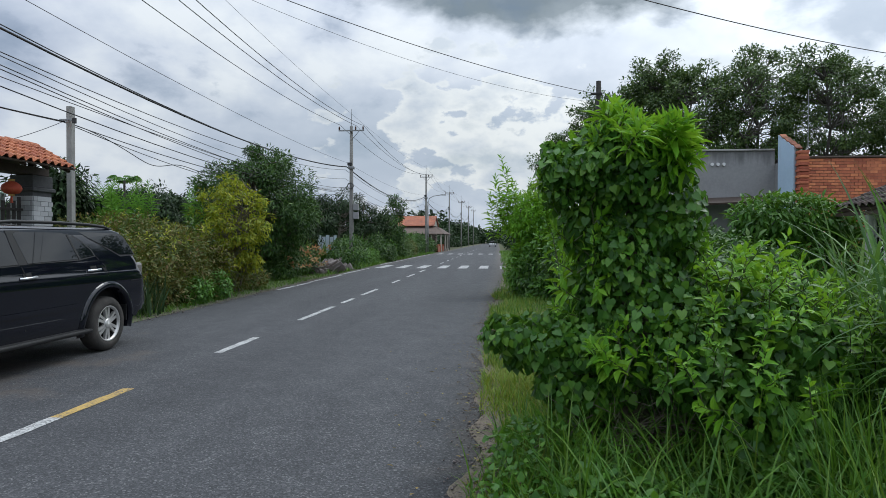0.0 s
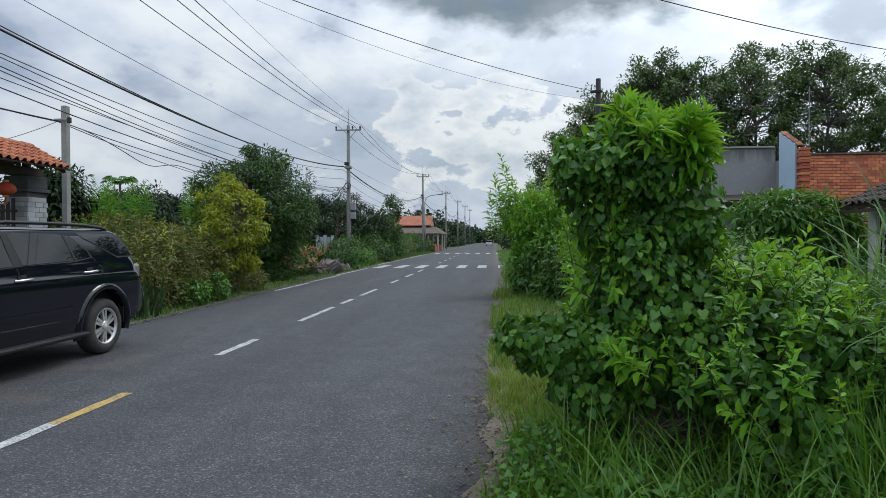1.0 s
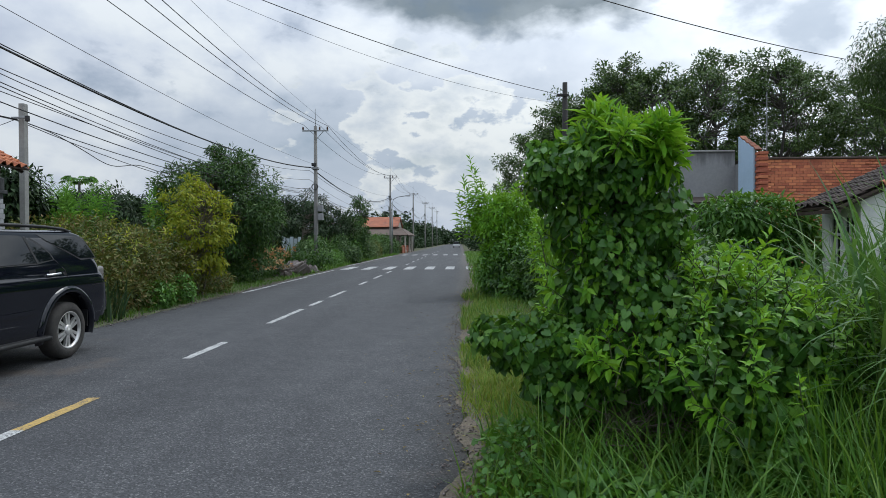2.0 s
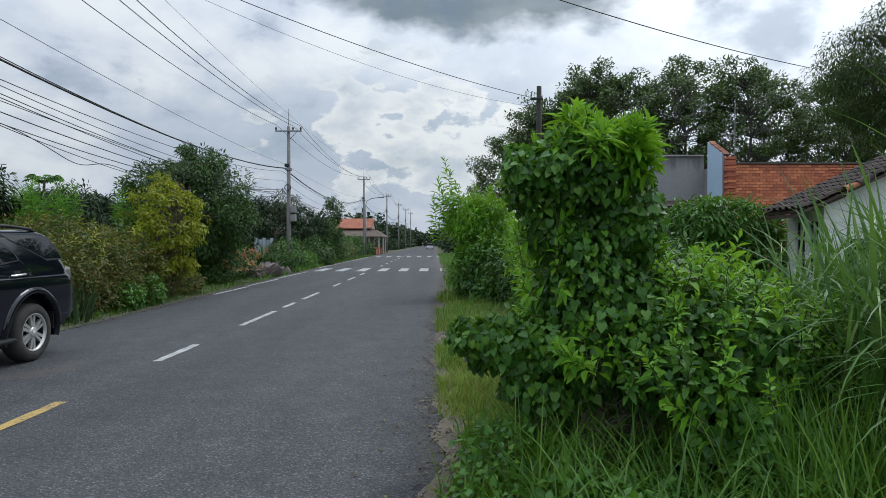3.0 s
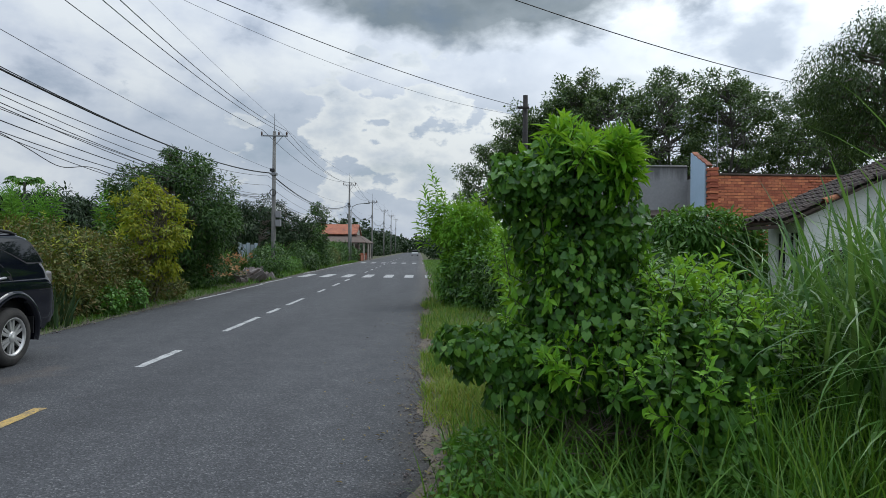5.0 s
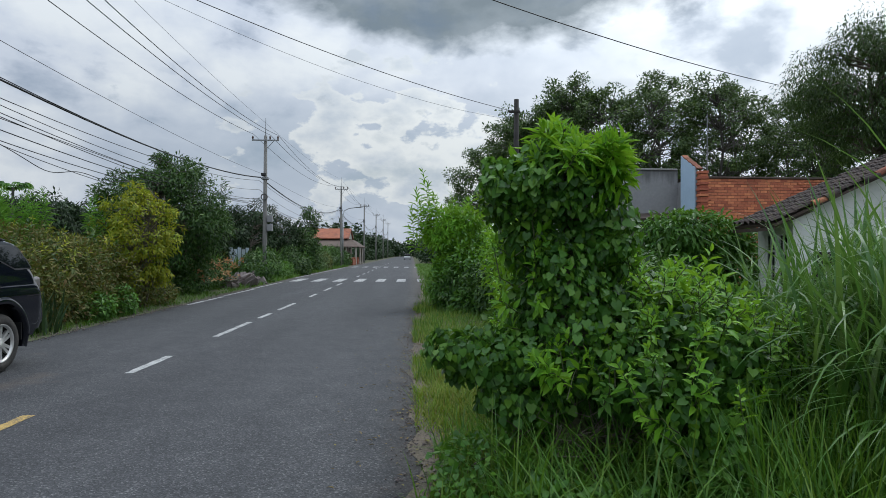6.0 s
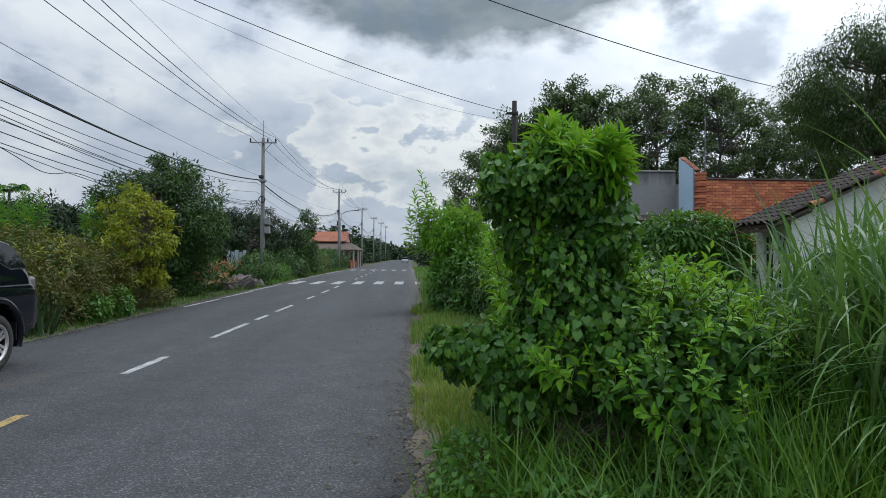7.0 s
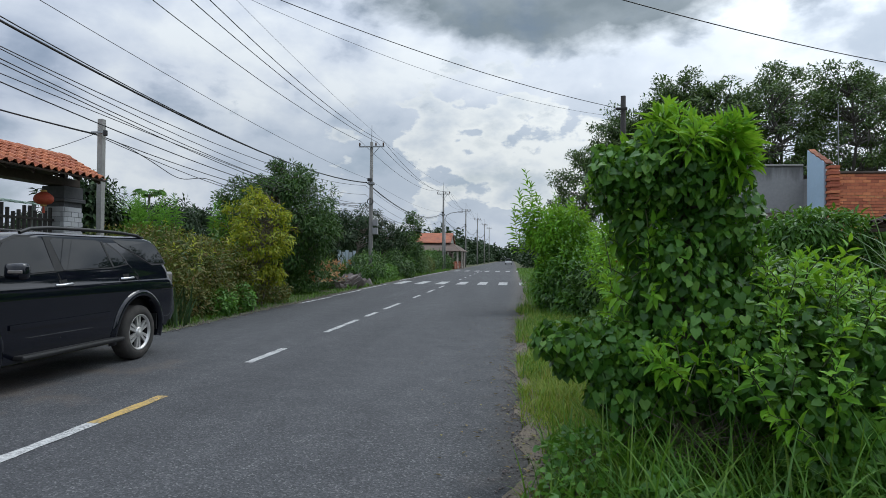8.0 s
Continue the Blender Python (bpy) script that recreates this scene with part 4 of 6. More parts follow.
        mir = part("mirror", side(boxes((0.93, 1.16, 7.22, 7.36, 1.22, 1.40), bevel=0.045)), CAR_PAINT, t, "black wing mirror", True)
        part("indicator", side(boxes((1.0, 1.165, 7.205, 7.225, 1.29, 1.325), bevel=0.008)), LAMP_CLEAR, mir, "clear indicator strip")
        part("headlamp", side(boxes((0.5, 0.86, 6.05, 6.3, 0.82, 1.0), bevel=0.05)), LAMP_CLEAR, t)
    bm = boxes((-0.6, 0.6, 9.86, 10.24, 1.735, 1.775), bevel=0.015)
    part("rear_spoiler", bm, CAR_PAINT, t)
    part("rear_bumper", boxes((-0.84, 0.84, 10.46, 10.79, 0.53, 0.95), bevel=0.09), CAR_PAINT, t, smooth=True)
    for nm, y0, z0, y1, z1, w in (("rear_window", 10.515, 1.36, 10.205, 1.68, 0.62), ("windscreen", 7.06, 1.29, 7.60, 1.68, 0.62)):
        d = 0.035 if nm == "rear_window" else -0.085
        part(nm, slab([(-w, y0 + d, z0), (w, y0 + d, z0), (w * 0.92, y1 + d, z1), (-w * 0.92, y1 + d, z1)], 0.01), CAR_GLASS, t, "dark tinted glass")
    return tagged(t, "black sport utility vehicle with roof rails, standing at the roadside", "car")


build_car()


# ---- gate with a tiled roof ----
def pantile(bm, m, w, l):
    """One curved clay tile, about as thick as a finger."""
    prof = [(-0.5, 0.0), (-0.3, 0.055), (-0.05, 0.06), (0.15, 0.01), (0.35, -0.012), (0.5, 0.0)]
    top = [[bm.verts.new(m @ Vector((x * w, y, z + dz + 0.012))) for x, z in prof] for y, dz in ((0, 0.03), (l, 0.0))]
    low = [[bm.verts.new(m @ Vector((x * w, y, z + dz - 0.004))) for x, z in prof] for y, dz in ((0, 0.03), (l, 0.0))]
    for k in range(len(prof) - 1):
        bm.faces.new((top[0][k], top[0][k + 1], top[1][k + 1], top[1][k]))
        bm.faces.new((low[0][k], low[0][k + 1], top[0][k + 1], top[0][k]))
    return bm


def shared_tile(w, l, mat):
    bm = pantile(bmesh.new(), Matrix(), w, l)
    bmesh.ops.recalc_face_normals(bm, faces=bm.faces)
    me = bpy.data.meshes.new("roof_tile")
    bm.to_mesh(me)
    bm.free()
    me.materials.append(mat)
    return me


def tile_slope(parent, me, origin, along, down, cols, rows, w, l, rng):
    """Lays tiles over a slope: origin at the eave's start, along the eave, and up the slope against down."""
    along, up = Vector(along).normalized(), -Vector(down).normalized()
    nrm = along.cross(up).normalized()
    if nrm.z < 0:
        nrm = -nrm
    rot = Matrix((along, up, nrm)).transposed().to_4x4()
    for i in range(cols):
        for j in range(rows):
            p = Vector(origin) + along * (w * (i + 0.5)) + up * (l * 0.82 * j)
            ob = new("roof_tile", me)
            ob.parent = parent
            ob.matrix_basis = Matrix.Translation(p) @ rot @ Euler((rng.normal(0, 0.012), rng.normal(0, 0.012), rng.normal(0, 0.015))).to_matrix().to_4x4()


def stone_pier(parent, x0, x1, y0, y1, z1, rng):
    core = part("pier", boxes((x0 + 0.01, x1 - 0.01, y0 + 0.01, y1 - 0.01, 0, z1)), SLATE, parent, "grey stone-faced gate pier")
    h, wd = 0.105, 0.215
    for r in range(int(z1 / h)):
        z = r * h
        for face in ("east", "south"):
            a0, a1 = (y0, y1) if face == "east" else (x0, x1)
            p = a0 - (wd / 2 if r % 2 else 0)
            while p < a1 - 0.02:
                s, e = max(a0, p) + 0.004, min(a1, p + wd) - 0.004
                if e - s > 0.03:
                    d = rng.uniform(0.008, 0.02)
                    args = (x1 - 0.01, x1 + d, s, e, z + 0.004, z + h - 0.004) if face == "east" else (s, e, y0 - d, y0 + 0.01, z + 0.004, z + h - 0.004)
                    part("stone", boxes(args), GREY_TILE, core)
                p += wd


def build_gate():
    rng = np.random.default_rng(11)
    t = thing("gate_house")
    stone_pier(t, -10.05, -9.55, 13.45, 14.02, 2.62, rng)
    part("pier_cap", boxes((-10.1, -9.5, 13.4, 14.07, 2.62, 2.70), (-10.06, -9.54, 13.44, 14.03, 2.70, 2.96), bevel=0.015), SLATE, t, "dark grey moulded cap")
    part("far_pier", boxes((-10.05, -9.55, 9.2, 9.75, 0, 2.9), bevel=0.01), SLATE, t)
    part("beam", boxes((-10.0, -9.6, 9.3, 14.0, 2.97, 3.14), bevel=0.01), DARK_WOOD, t, "dark wooden beam")
    for y in np.arange(9.5, 14.2, 0.62):
        tubes("rafter", [([(-9.8, y, 3.5), (-9.02, y, 3.06)], 0.04)], DARK_WOOD, t, sides=4)
    for y in (9.6, 13.75):
        part("post", boxes((-9.86, -9.74, y - 0.06, y + 0.06, 2.9, 3.5), bevel=0.008), DARK_WOOD, t)
    for s, x_e in ((1, -9.0), (-1, -10.6)):
        roof = part("roof_slope", slab([(x_e, 9.0, 3.10), (x_e, 14.0, 3.10), (-9.8, 14.0, 3.55), (-9.8, 9.0, 3.55)], 0.03), DARK_WOOD, t, "orange clay tiled roof slope")
        me = shared_tile(0.2, 0.25, LATERITE)
        tile_slope(roof, me, (x_e, 9.0, 3.125), (0, 1, 0), (s * 0.8, 0, -0.45), 25, 5, 0.2, 0.225, rng)
    ridge_me_bm = lathe(bmesh.new(), [(0.10, 0.0), (0.115, 0.02), (0.105, 0.3), (0.0, 0.3)], Matrix.Rotation(-math.pi / 2, 4, "X"), 12)
    ridge_me = bpy.data.meshes.new("ridge_tile")
    ridge_me_bm.to_mesh(ridge_me)
    ridge_me_bm.free()
    ridge_me.materials.append(LATERITE)
    for k in range(17):
        ob = new("ridge_tile", ridge_me)
        ob.parent = t
        ob.matrix_basis = pose(-9.8, 9.02 + 0.285 * k, 3.58 + rng.normal(0, 0.006), 0, 0, 0)
    for k in range(26):
        y = 9.85 + 0.14 * k
        part("gate_bar", boxes((-9.83, -9.77, y, y + 0.045, 0.15, 2.42 + 0.08 * math.sin(k * 1.3)), bevel=0.006), IRON, t)
    for z in (0.35, 1.3, 2.2):
        part("gate_rail", boxes((-9.845, -9.755, 9.8, 13.45, z, z + 0.05), bevel=0.005), IRON, t)
    tagged(t, "gateway with stone piers, iron bars and orange tiled roof", "gate")
    for y, x in ((13.0, -9.35), (10.4, -9.35)):
        l = thing("lantern", x - 0.3, y, 2.5)
        part("shade", lathe(bmesh.new(), [(0.07, 0.02), (0.17, 0.05), (0.23, 0.12), (0.24, 0.18), (0.21, 0.26), (0.14, 0.32), (0.07, 0.36)], steps=24), RED_CLOTH, l, "round red cloth shade", True)
        part("collar", lathe(bmesh.new(), [(0.075, 0.36), (0.075, 0.41), (0.0, 0.41)], steps=16), GOLD, l)
        part("collar", lathe(bmesh.new(), [(0.075, -0.02), (0.075, 0.03), (0.0, 0.03)], steps=16), GOLD, l)
        tubes("cord", [([(0, 0, 0.4), (0.0, 0, 0.62)], 0.006)], CABLE, l)
        tubes("tassel", [([(0, 0, -0.02), (0, 0, -0.2)], [0.02, 0.035])], RED_CLOTH, l)
        l.scale = (0.78, 0.78, 0.78)
        tagged(l, "faded red round cloth lantern hanging from the gate beam", "lantern", "gate lanterns")
    a = thing("awning", -11.6, 11.5, 2.75)
    bm = bmesh.new()
    grid = [[bm.verts.new((x, -2.6 + 0.15 * k, -0.14 * x + (0.02 if k % 2 else -0.02))) for k in range(36)] for x in (-1.0, 0, 1.0)]
    for p, q in zip(grid, grid[1:]):
        for k in range(35):
            bm.faces.new((p[k], p[k + 1], q[k + 1], q[k]))
    bmesh.ops.solidify(bm, geom=bm.faces[:], thickness=0.01)
    part("sheet", bm, AWNING, a, "green and white corrugated sheet")
    for x, y in ((-0.9, -2.5), (0.9, -2.5), (-0.9, 2.5), (0.9, 2.5)):
        part("prop", boxes((x - 0.03, x + 0.03, y - 0.03, y + 0.03, -2.75, -0.14 * x)), STEEL, a)
    tagged(a, "faded green and white sheet awning behind the gate", "awning")


build_gate()


# ---- houses east of the road ----
def brick_wall(parent, x0, x1, y, z0, z1, pieces):
    """Courses of bricks proud of a mortar core; the first pieces are objects, the rest one mesh."""
    rng = np.random.default_rng(21)
    core = part("brick_wall", boxes((x0, x1, y, y + 0.2, z0, z1)), MORTAR, parent, "red-orange brick wall with grey mortar joints")
    L, H = 0.2, 0.082
    bm = bmesh.new()
    box(bm, 0, L - 0.012, -0.012, 0.02, 0, H - 0.012)
    me = bpy.data.meshes.new("brick")
    bm.to_mesh(me)
    bm.free()
    me.materials.append(BRICK)
    made, vs, fs = 0, [], []
    rows = int((z1 - z0) / H)
    for r in range(rows - 1, -1, -1):
        x = x0 - (L / 2 if r % 2 else 0)
        while x < x1 - 0.02:
            s, e = max(x, x0) + 0.0, min(x + L, x1) - 0.012
            z = z0 + r * H
            dy = rng.uniform(-0.008, 0.004)
            full = e - s > L - 0.02
            if made < pieces and full and x < x0 + 2.6:
                ob = new("brick", me)
                ob.parent = core
                ob.location = (s, y + dy, z)
                made += 1
            elif e - s > 0.03:
                n = len(vs) * 8
                vs.append(np.array([(a, b, c) for a in (s, e) for b in (y - 0.012 + dy, y + 0.02) for c in (z, z + H - 0.012)]))
                fs.append(np.array([(0, 1, 3, 2), (4, 6, 7, 5), (0, 4, 5, 1), (2, 3, 7, 6), (0, 2, 6, 4), (1, 5, 7, 3)]) + n)
            x += L
    rest = mesh_object("bricks", np.concatenate(vs), np.concatenate(fs), BRICK, core)
    tagged(rest, kind="stuff")
    return core


def build_brick_house():
    t = thing("brick_house")
    brick_wall(t, 8.62, 15.5, 19.0, 0.0, 3.86, 290)
    part("wall_coping", boxes((8.55, 15.6, 18.94, 19.25, 3.865, 3.90), bevel=0.008), RUST_SHEET, t, "thin rusty sheet coping along the brick wall")
    # toothed corner column of bricks
    for k in range(26):
        z = 1.9 + 0.084 * k
        d = 0.03 if k % 2 else 0.0
        part("corner_brick", boxes((8.40 - d, 8.62, 18.96 - d, 19.2, z, z + 0.074), bevel=0.006), BRICK, t)
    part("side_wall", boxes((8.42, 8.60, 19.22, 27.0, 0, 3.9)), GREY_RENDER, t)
    part("blue_front", slab([(8.38, 19.2, 0.2), (8.38, 19.2, 4.2), (8.22, 19.8, 4.62), (8.22, 19.8, 0.2)], 0.06), BLUE_RENDER, t, "pale blue rendered gable front")
    for k in range(4):
        f = k / 3
        ob = part("verge_tile", boxes((-0.02, 0.15, -0.12, 0.12, 0, 0.035), bevel=0.01), VERGE_TILE, t)
        ob.matrix_basis = pose(8.36 - 0.14 * f, 19.2 + 0.5 * f, 4.2 + 0.36 * f, 34, 0, 0)
    tubes("drainpipe", [([(8.2, 19.72, 4.5), (8.24, 19.6, 4.1), (8.2, 19.7, 2.0)], 0.02)], CABLE, t)
    tubes("aerial", [([(8.75, 19.3, 3.9), (8.75, 19.3, 5.8)], 0.012)], STEEL, t)
    part("roof", slab([(8.5, 19.3, 3.95), (15.5, 19.3, 3.95), (15.5, 27, 4.4), (8.5, 27, 4.4)], 0.012), RUST_SHEET, t)
    tagged(t, "unplastered brick house with a pale blue front", "house")
    g = thing("grey_house")
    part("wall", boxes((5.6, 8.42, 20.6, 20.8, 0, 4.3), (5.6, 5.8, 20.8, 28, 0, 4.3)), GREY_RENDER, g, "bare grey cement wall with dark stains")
    part("coping", boxes((5.55, 8.40, 20.55, 20.85, 4.3, 4.35), bevel=0.01), CONCRETE, g)
    part("canopy", slab([(5.4, 20.55, 2.85), (8.2, 20.55, 2.95), (8.2, 19.6, 2.75), (5.4, 19.6, 2.65)], 0.05), DARK_WOOD, g, "dark sheet canopy")
    for k in range(3):
        part("vent_hole", lathe(bmesh.new(), [(0.05, 0), (0.05, 0.05), (0.0, 0.05)], pose(6.6 + 0.17 * k, 20.6, 3.9, 90, 0, 0), 10), CAR_WHITE, g)
    tagged(g, "bare grey cement rendered house wall", "house")


def build_white_house():
    """A low house with a stained gable towards the camera and an old tiled roof."""
    rng = np.random.default_rng(31)
    t = thing("white_house")
    slope = 0.45
    xe, ze, y0, y1 = 7.98, 2.3, 14.6, 16.2
    xw = 8.62
    ridge_x = 13.4
    zr = ze + slope * (ridge_x - xe)
    # gable wall
    out = [(18.4, 0), (18.4, ze + slope * 0.6 - 0.1), (ridge_x, zr - 0.1), (xw, ze + slope * (xw - xe) - 0.1), (xw, 0)]
    part("gable_wall", slab([(x, y0 + 0.32, z) for x, z in out[::-1]], 0.18), WHITE_RENDER, t, "white limewashed gable wall with black damp stains")
    # west wall with openings: piers and lintels
    part("west_wall", boxes((xw, xw + 0.15, y0 + 0.5, y1, 0, 0.85), (xw, xw + 0.15, y0 + 0.5, 15.14, 0.85, 2.1), (xw, xw + 0.15, 15.54, 15.64, 0.85, 2.1), (xw, xw + 0.15, 16.04, y1, 0.85, 2.1), (xw, xw + 0.15, y0 + 0.5, y1, 2.1, 2.42)), WHITE_RENDER, t)
    for ya, yb in ((15.14, 15.54), (15.64, 16.04)):
        w = part("window", boxes((xw + 0.03, xw + 0.09, ya, ya + 0.05, 0.85, 2.1), (xw + 0.03, xw + 0.09, yb - 0.05, yb, 0.85, 2.1), (xw + 0.03, xw + 0.09, ya, yb, 1.68, 1.74), (xw + 0.03, xw + 0.09, (ya + yb) / 2 - 0.02, (ya + yb) / 2 + 0.02, 0.85, 2.1)), WINDOW_WHITE, t, "chalky white wooden window frame")
        for yy, ye in ((ya + 0.05, (ya + yb) / 2 - 0.02), ((ya + yb) / 2 + 0.02, yb - 0.05)):
            part("pane", boxes((xw + 0.055, xw + 0.065, yy, ye, 0.87, 1.68)), CAR_GLASS, w)
            part("pane", boxes((xw + 0.055, xw + 0.065, yy, ye, 1.74, 2.08)), CAR_GLASS, w)
    gw = part("gable_window", boxes((9.0, 9.75, y0 + 0.26, y0 + 0.36, 0.6, 0.66), (9.0, 9.75, y0 + 0.28, y0 + 0.36, 1.69, 1.75), (9.0, 9.06, y0 + 0.28, y0 + 0.36, 0.66, 1.69), (9.69, 9.75, y0 + 0.28, y0 + 0.36, 0.66, 1.69), (9.35, 9.4, y0 + 0.28, y0 + 0.36, 0.66, 1.69)), WINDOW_WHITE, t, "chalky white wooden window frame")
    for xa, xb in ((9.06, 9.35), (9.4, 9.69)):
        part("pane", boxes((xa, xb, y0 + 0.3, y0 + 0.36, 0.66, 1.69)), CAR_GLASS, gw)
    part("back_wall", boxes((18.3, 18.45, y0 + 0.4, y1, 0, 2.4), (xw, 18.4, y1, y1 + 0.15, 0, 2.4)), WHITE_RENDER, t)
    roof = part("roof_slope", slab([(xe, y0, ze), (xe, y1 + 0.12, ze), (ridge_x, y1 + 0.12, zr), (ridge_x, y0, zr)], 0.05), DARK_WOOD, t, "blackened old clay tiled roof slope")
    part("rear_slope", slab([(ridge_x, y0, zr), (ridge_x, y1 + 0.12, zr), (19.0, y1 + 0.12, ze), (19.0, y0, ze)], 0.05), OLD_TILE, t)
    me = shared_tile(0.24, 0.36, OLD_TILE)
    tile_slope(roof, me, (xe - 0.03, y0 + 0.02, ze + 0.03), (0, 1, 0), (-1, 0, -slope), 7, 20, 0.245, 0.36, rng)
    # orange half-round tiles along the verge
    bm = bmesh.new()
    prof = [(math.cos(a), math.sin(a)) for a in np.linspace(-0.4, math.pi + 0.4, 9)]
    rings = [[bm.verts.new((y, 0.085 * s * px, 0.075 * s * pz)) for px, pz in prof] for y, s in ((0, 1.12), (0.36, 0.92))]
    low = [[bm.verts.new((y, 0.07 * s * px, 0.06 * s * pz)) for px, pz in prof] for y, s in ((0, 1.12), (0.36, 0.92))]
    for k in range(8):
        bm.faces.new((rings[0][k], rings[0][k + 1], rings[1][k + 1], rings[1][k]))
        bm.faces.new((low[0][k], rings[0][k], rings[0][k + 1], low[0][k + 1]))
    vme = bpy.data.meshes.new("verge_tile")
    bm.to_mesh(vme)
    bm.free()
    vme.materials.append(VERGE_TILE)
    old_vme = vme.copy()
    old_vme.materials[0] = OLD_TILE
    ang = math.degrees(math.atan(slope))
    for k in range(20):
        x = xe + 0.295 * k
        if rng.random() < 0.25:
            continue
        ob = new("verge_tile", vme if rng.random() < 0.75 else old_vme)
        ob.parent = roof
        ob.matrix_basis = pose(x, y0 + 0.02, ze + slope * (x - xe) + 0.05, rng.normal(0, 9), -ang + rng.normal(0, 4), rng.normal(0, 6))
    part("fascia", boxes((xe + 0.02, xe + 0.06, y0 + 0.05, y1 + 0.25, ze - 0.14, ze - 0.06)), DARK_WOOD, t)
    for y in np.arange(y0 + 0.15, y1 + 0.3, 0.45):
        tubes("rafter", [([(xe + 0.05, y, ze - 0.06), (xe + 1.0, y, ze + slope * 0.95 - 0.09)], 0.035)], DARK_WOOD, t, sides=4)
    tagged(t, "low white limewashed house with blackened tile roof", "house")


build_brick_house()
build_white_house()


# ---- far house and street lamp, west of the road ----
def build_far_house():
    t = thing("far_house", -11.9, 94.0)
    # the shade below the porch is put into this wall's colour
    part("wall", boxes((-3.2, 2.3, 0, 7, 0, 3.8)), FAR_WALL, t)
    for yy, z in ((-0.5, 3.75), (7.5, 3.75)):
        part("roof", slab([(-3.5, yy, z), (2.6, yy, z), (2.6, 3.5, 5.35), (-3.5, 3.5, 5.35)], 0.1), FAR_TILE, t, "bright orange tiled roof")
    part("gable", slab([(2.32, 0, 3.8), (2.32, 7, 3.8), (2.32, 3.5, 5.2)], 0.08), WALL_CREAM, t, "pale rendered gable")
    part("porch_roof", slab([(-3.4, -3.0, 2.5), (4.2, -3.0, 2.5), (2.9, 0.0, 3.55), (-2.6, 0.0, 3.55)], 0.1), FAR_WALL, t, "weathered dark brown porch roof")
    part("porch_roof", slab([(4.2, -3.0, 2.5), (4.6, 6.0, 2.5), (2.9, 6.0, 3.55), (2.9, 0.0, 3.55)], 0.1), FAR_WALL, t)
    for x, y in ((-3.0, -2.6), (-1.2, -2.6), (0.6, -2.6), (2.4, -2.6), (3.8, -2.6), (4.2, 0.0), (4.3, 3.0)):
        part("column", lathe(bmesh.new(), [(0.2, 0), (0.2, 0.3), (0.14, 0.35), (0.13, 2.4), (0.19, 2.5), (0, 2.52)], Matrix.Translation((x, y, 0)), 10), WALL_CREAM, t, "cream porch column")
    for x in (-2.6, -0.4, 1.1):
        w = part("window", boxes((x, x + 1.0, -0.05, 0.02, 0.9, 2.0)), AWNING, t)
        part("pane", boxes((x + 0.08, x + 0.92, -0.07, -0.05, 0.98, 1.92)), CAR_GLASS, w)
    tagged(t, "single-storey house with an orange tiled roof, walls coloured dark for porch shade", "house")
    f = thing("garden_wall", -8.2, 86.0)
    part("wall", boxes((-0.15, 0.15, 0, 12, 0, 0.8)), FAR_TILE, f, "low brick garden wall")
    for k in range(4):
        part("pier", boxes((-0.22, 0.22, 3.6 * k, 3.6 * k + 0.4, 0, 1.05), bevel=0.02), FAR_TILE, f)
    tagged(f, "low orange brick garden wall by the road", "wall")
    l = thing("street_lamp", -8.6, 79.0)
    part("post", lathe(bmesh.new(), [(0.11, 0), (0.07, 6.4), (0, 6.4)], steps=10), STEEL, l, smooth=True)
    tubes("arm", [([(0, 0, 6.3), (0.15, 0, 6.9), (0.7, 0, 7.2), (1.7, 0, 7.35)], 0.05)], STEEL, l)
    part("lamp_head", boxes((1.6, 2.3, -0.14, 0.14, 7.28, 7.42), bevel=0.05), STEEL, l, "flat grey lamp head")
    tagged(l, "grey steel street lamp with a curved arm", "street lamp")
    c = thing("far_car", -1.2, 165.0)
    part("body", boxes((-0.85, 0.85, -2.0, 2.0, 0.35, 0.95), bevel=0.12), CAR_WHITE, c)
    part("cabin", boxes((-0.75, 0.75, -1.0, 1.5, 0.93, 1.5), bevel=0.18), CAR_GLASS, c)
    part("roof", boxes((-0.62, 0.62, -0.7, 1.2, 1.46, 1.52), bevel=0.02), CAR_WHITE, c)
    for x in (-0.75, 0.75):
        for y in (-1.25, 1.3):
            part("wheel", lathe(bmesh.new(), [(0.3, -0.09), (0.32, 0), (0.3, 0.09), (0, 0.09)], Matrix.Translation((x, y, 0.32)) @ Matrix.Rotation(math.pi / 2, 4, "Y"), 16), RUBBER, c)
    tagged(c, "white car far down the road", "car")


build_far_house()


# ---- trees and shrubs ----
def limb_path(rng, a, b, wobble=0.08, n=6):
    a, b = np.array(a, float), np.array(b, float)
    t = np.linspace(0, 1, n)[:, None]
    p = a + (b - a) * t
    p[:, 2] += 0.12 * np.linalg.norm(b - a) * np.sin(np.pi * t[:, 0]) * 0.6
    p[1:-1] += rng.normal(0, wobble, (n - 2, 3))
    return p


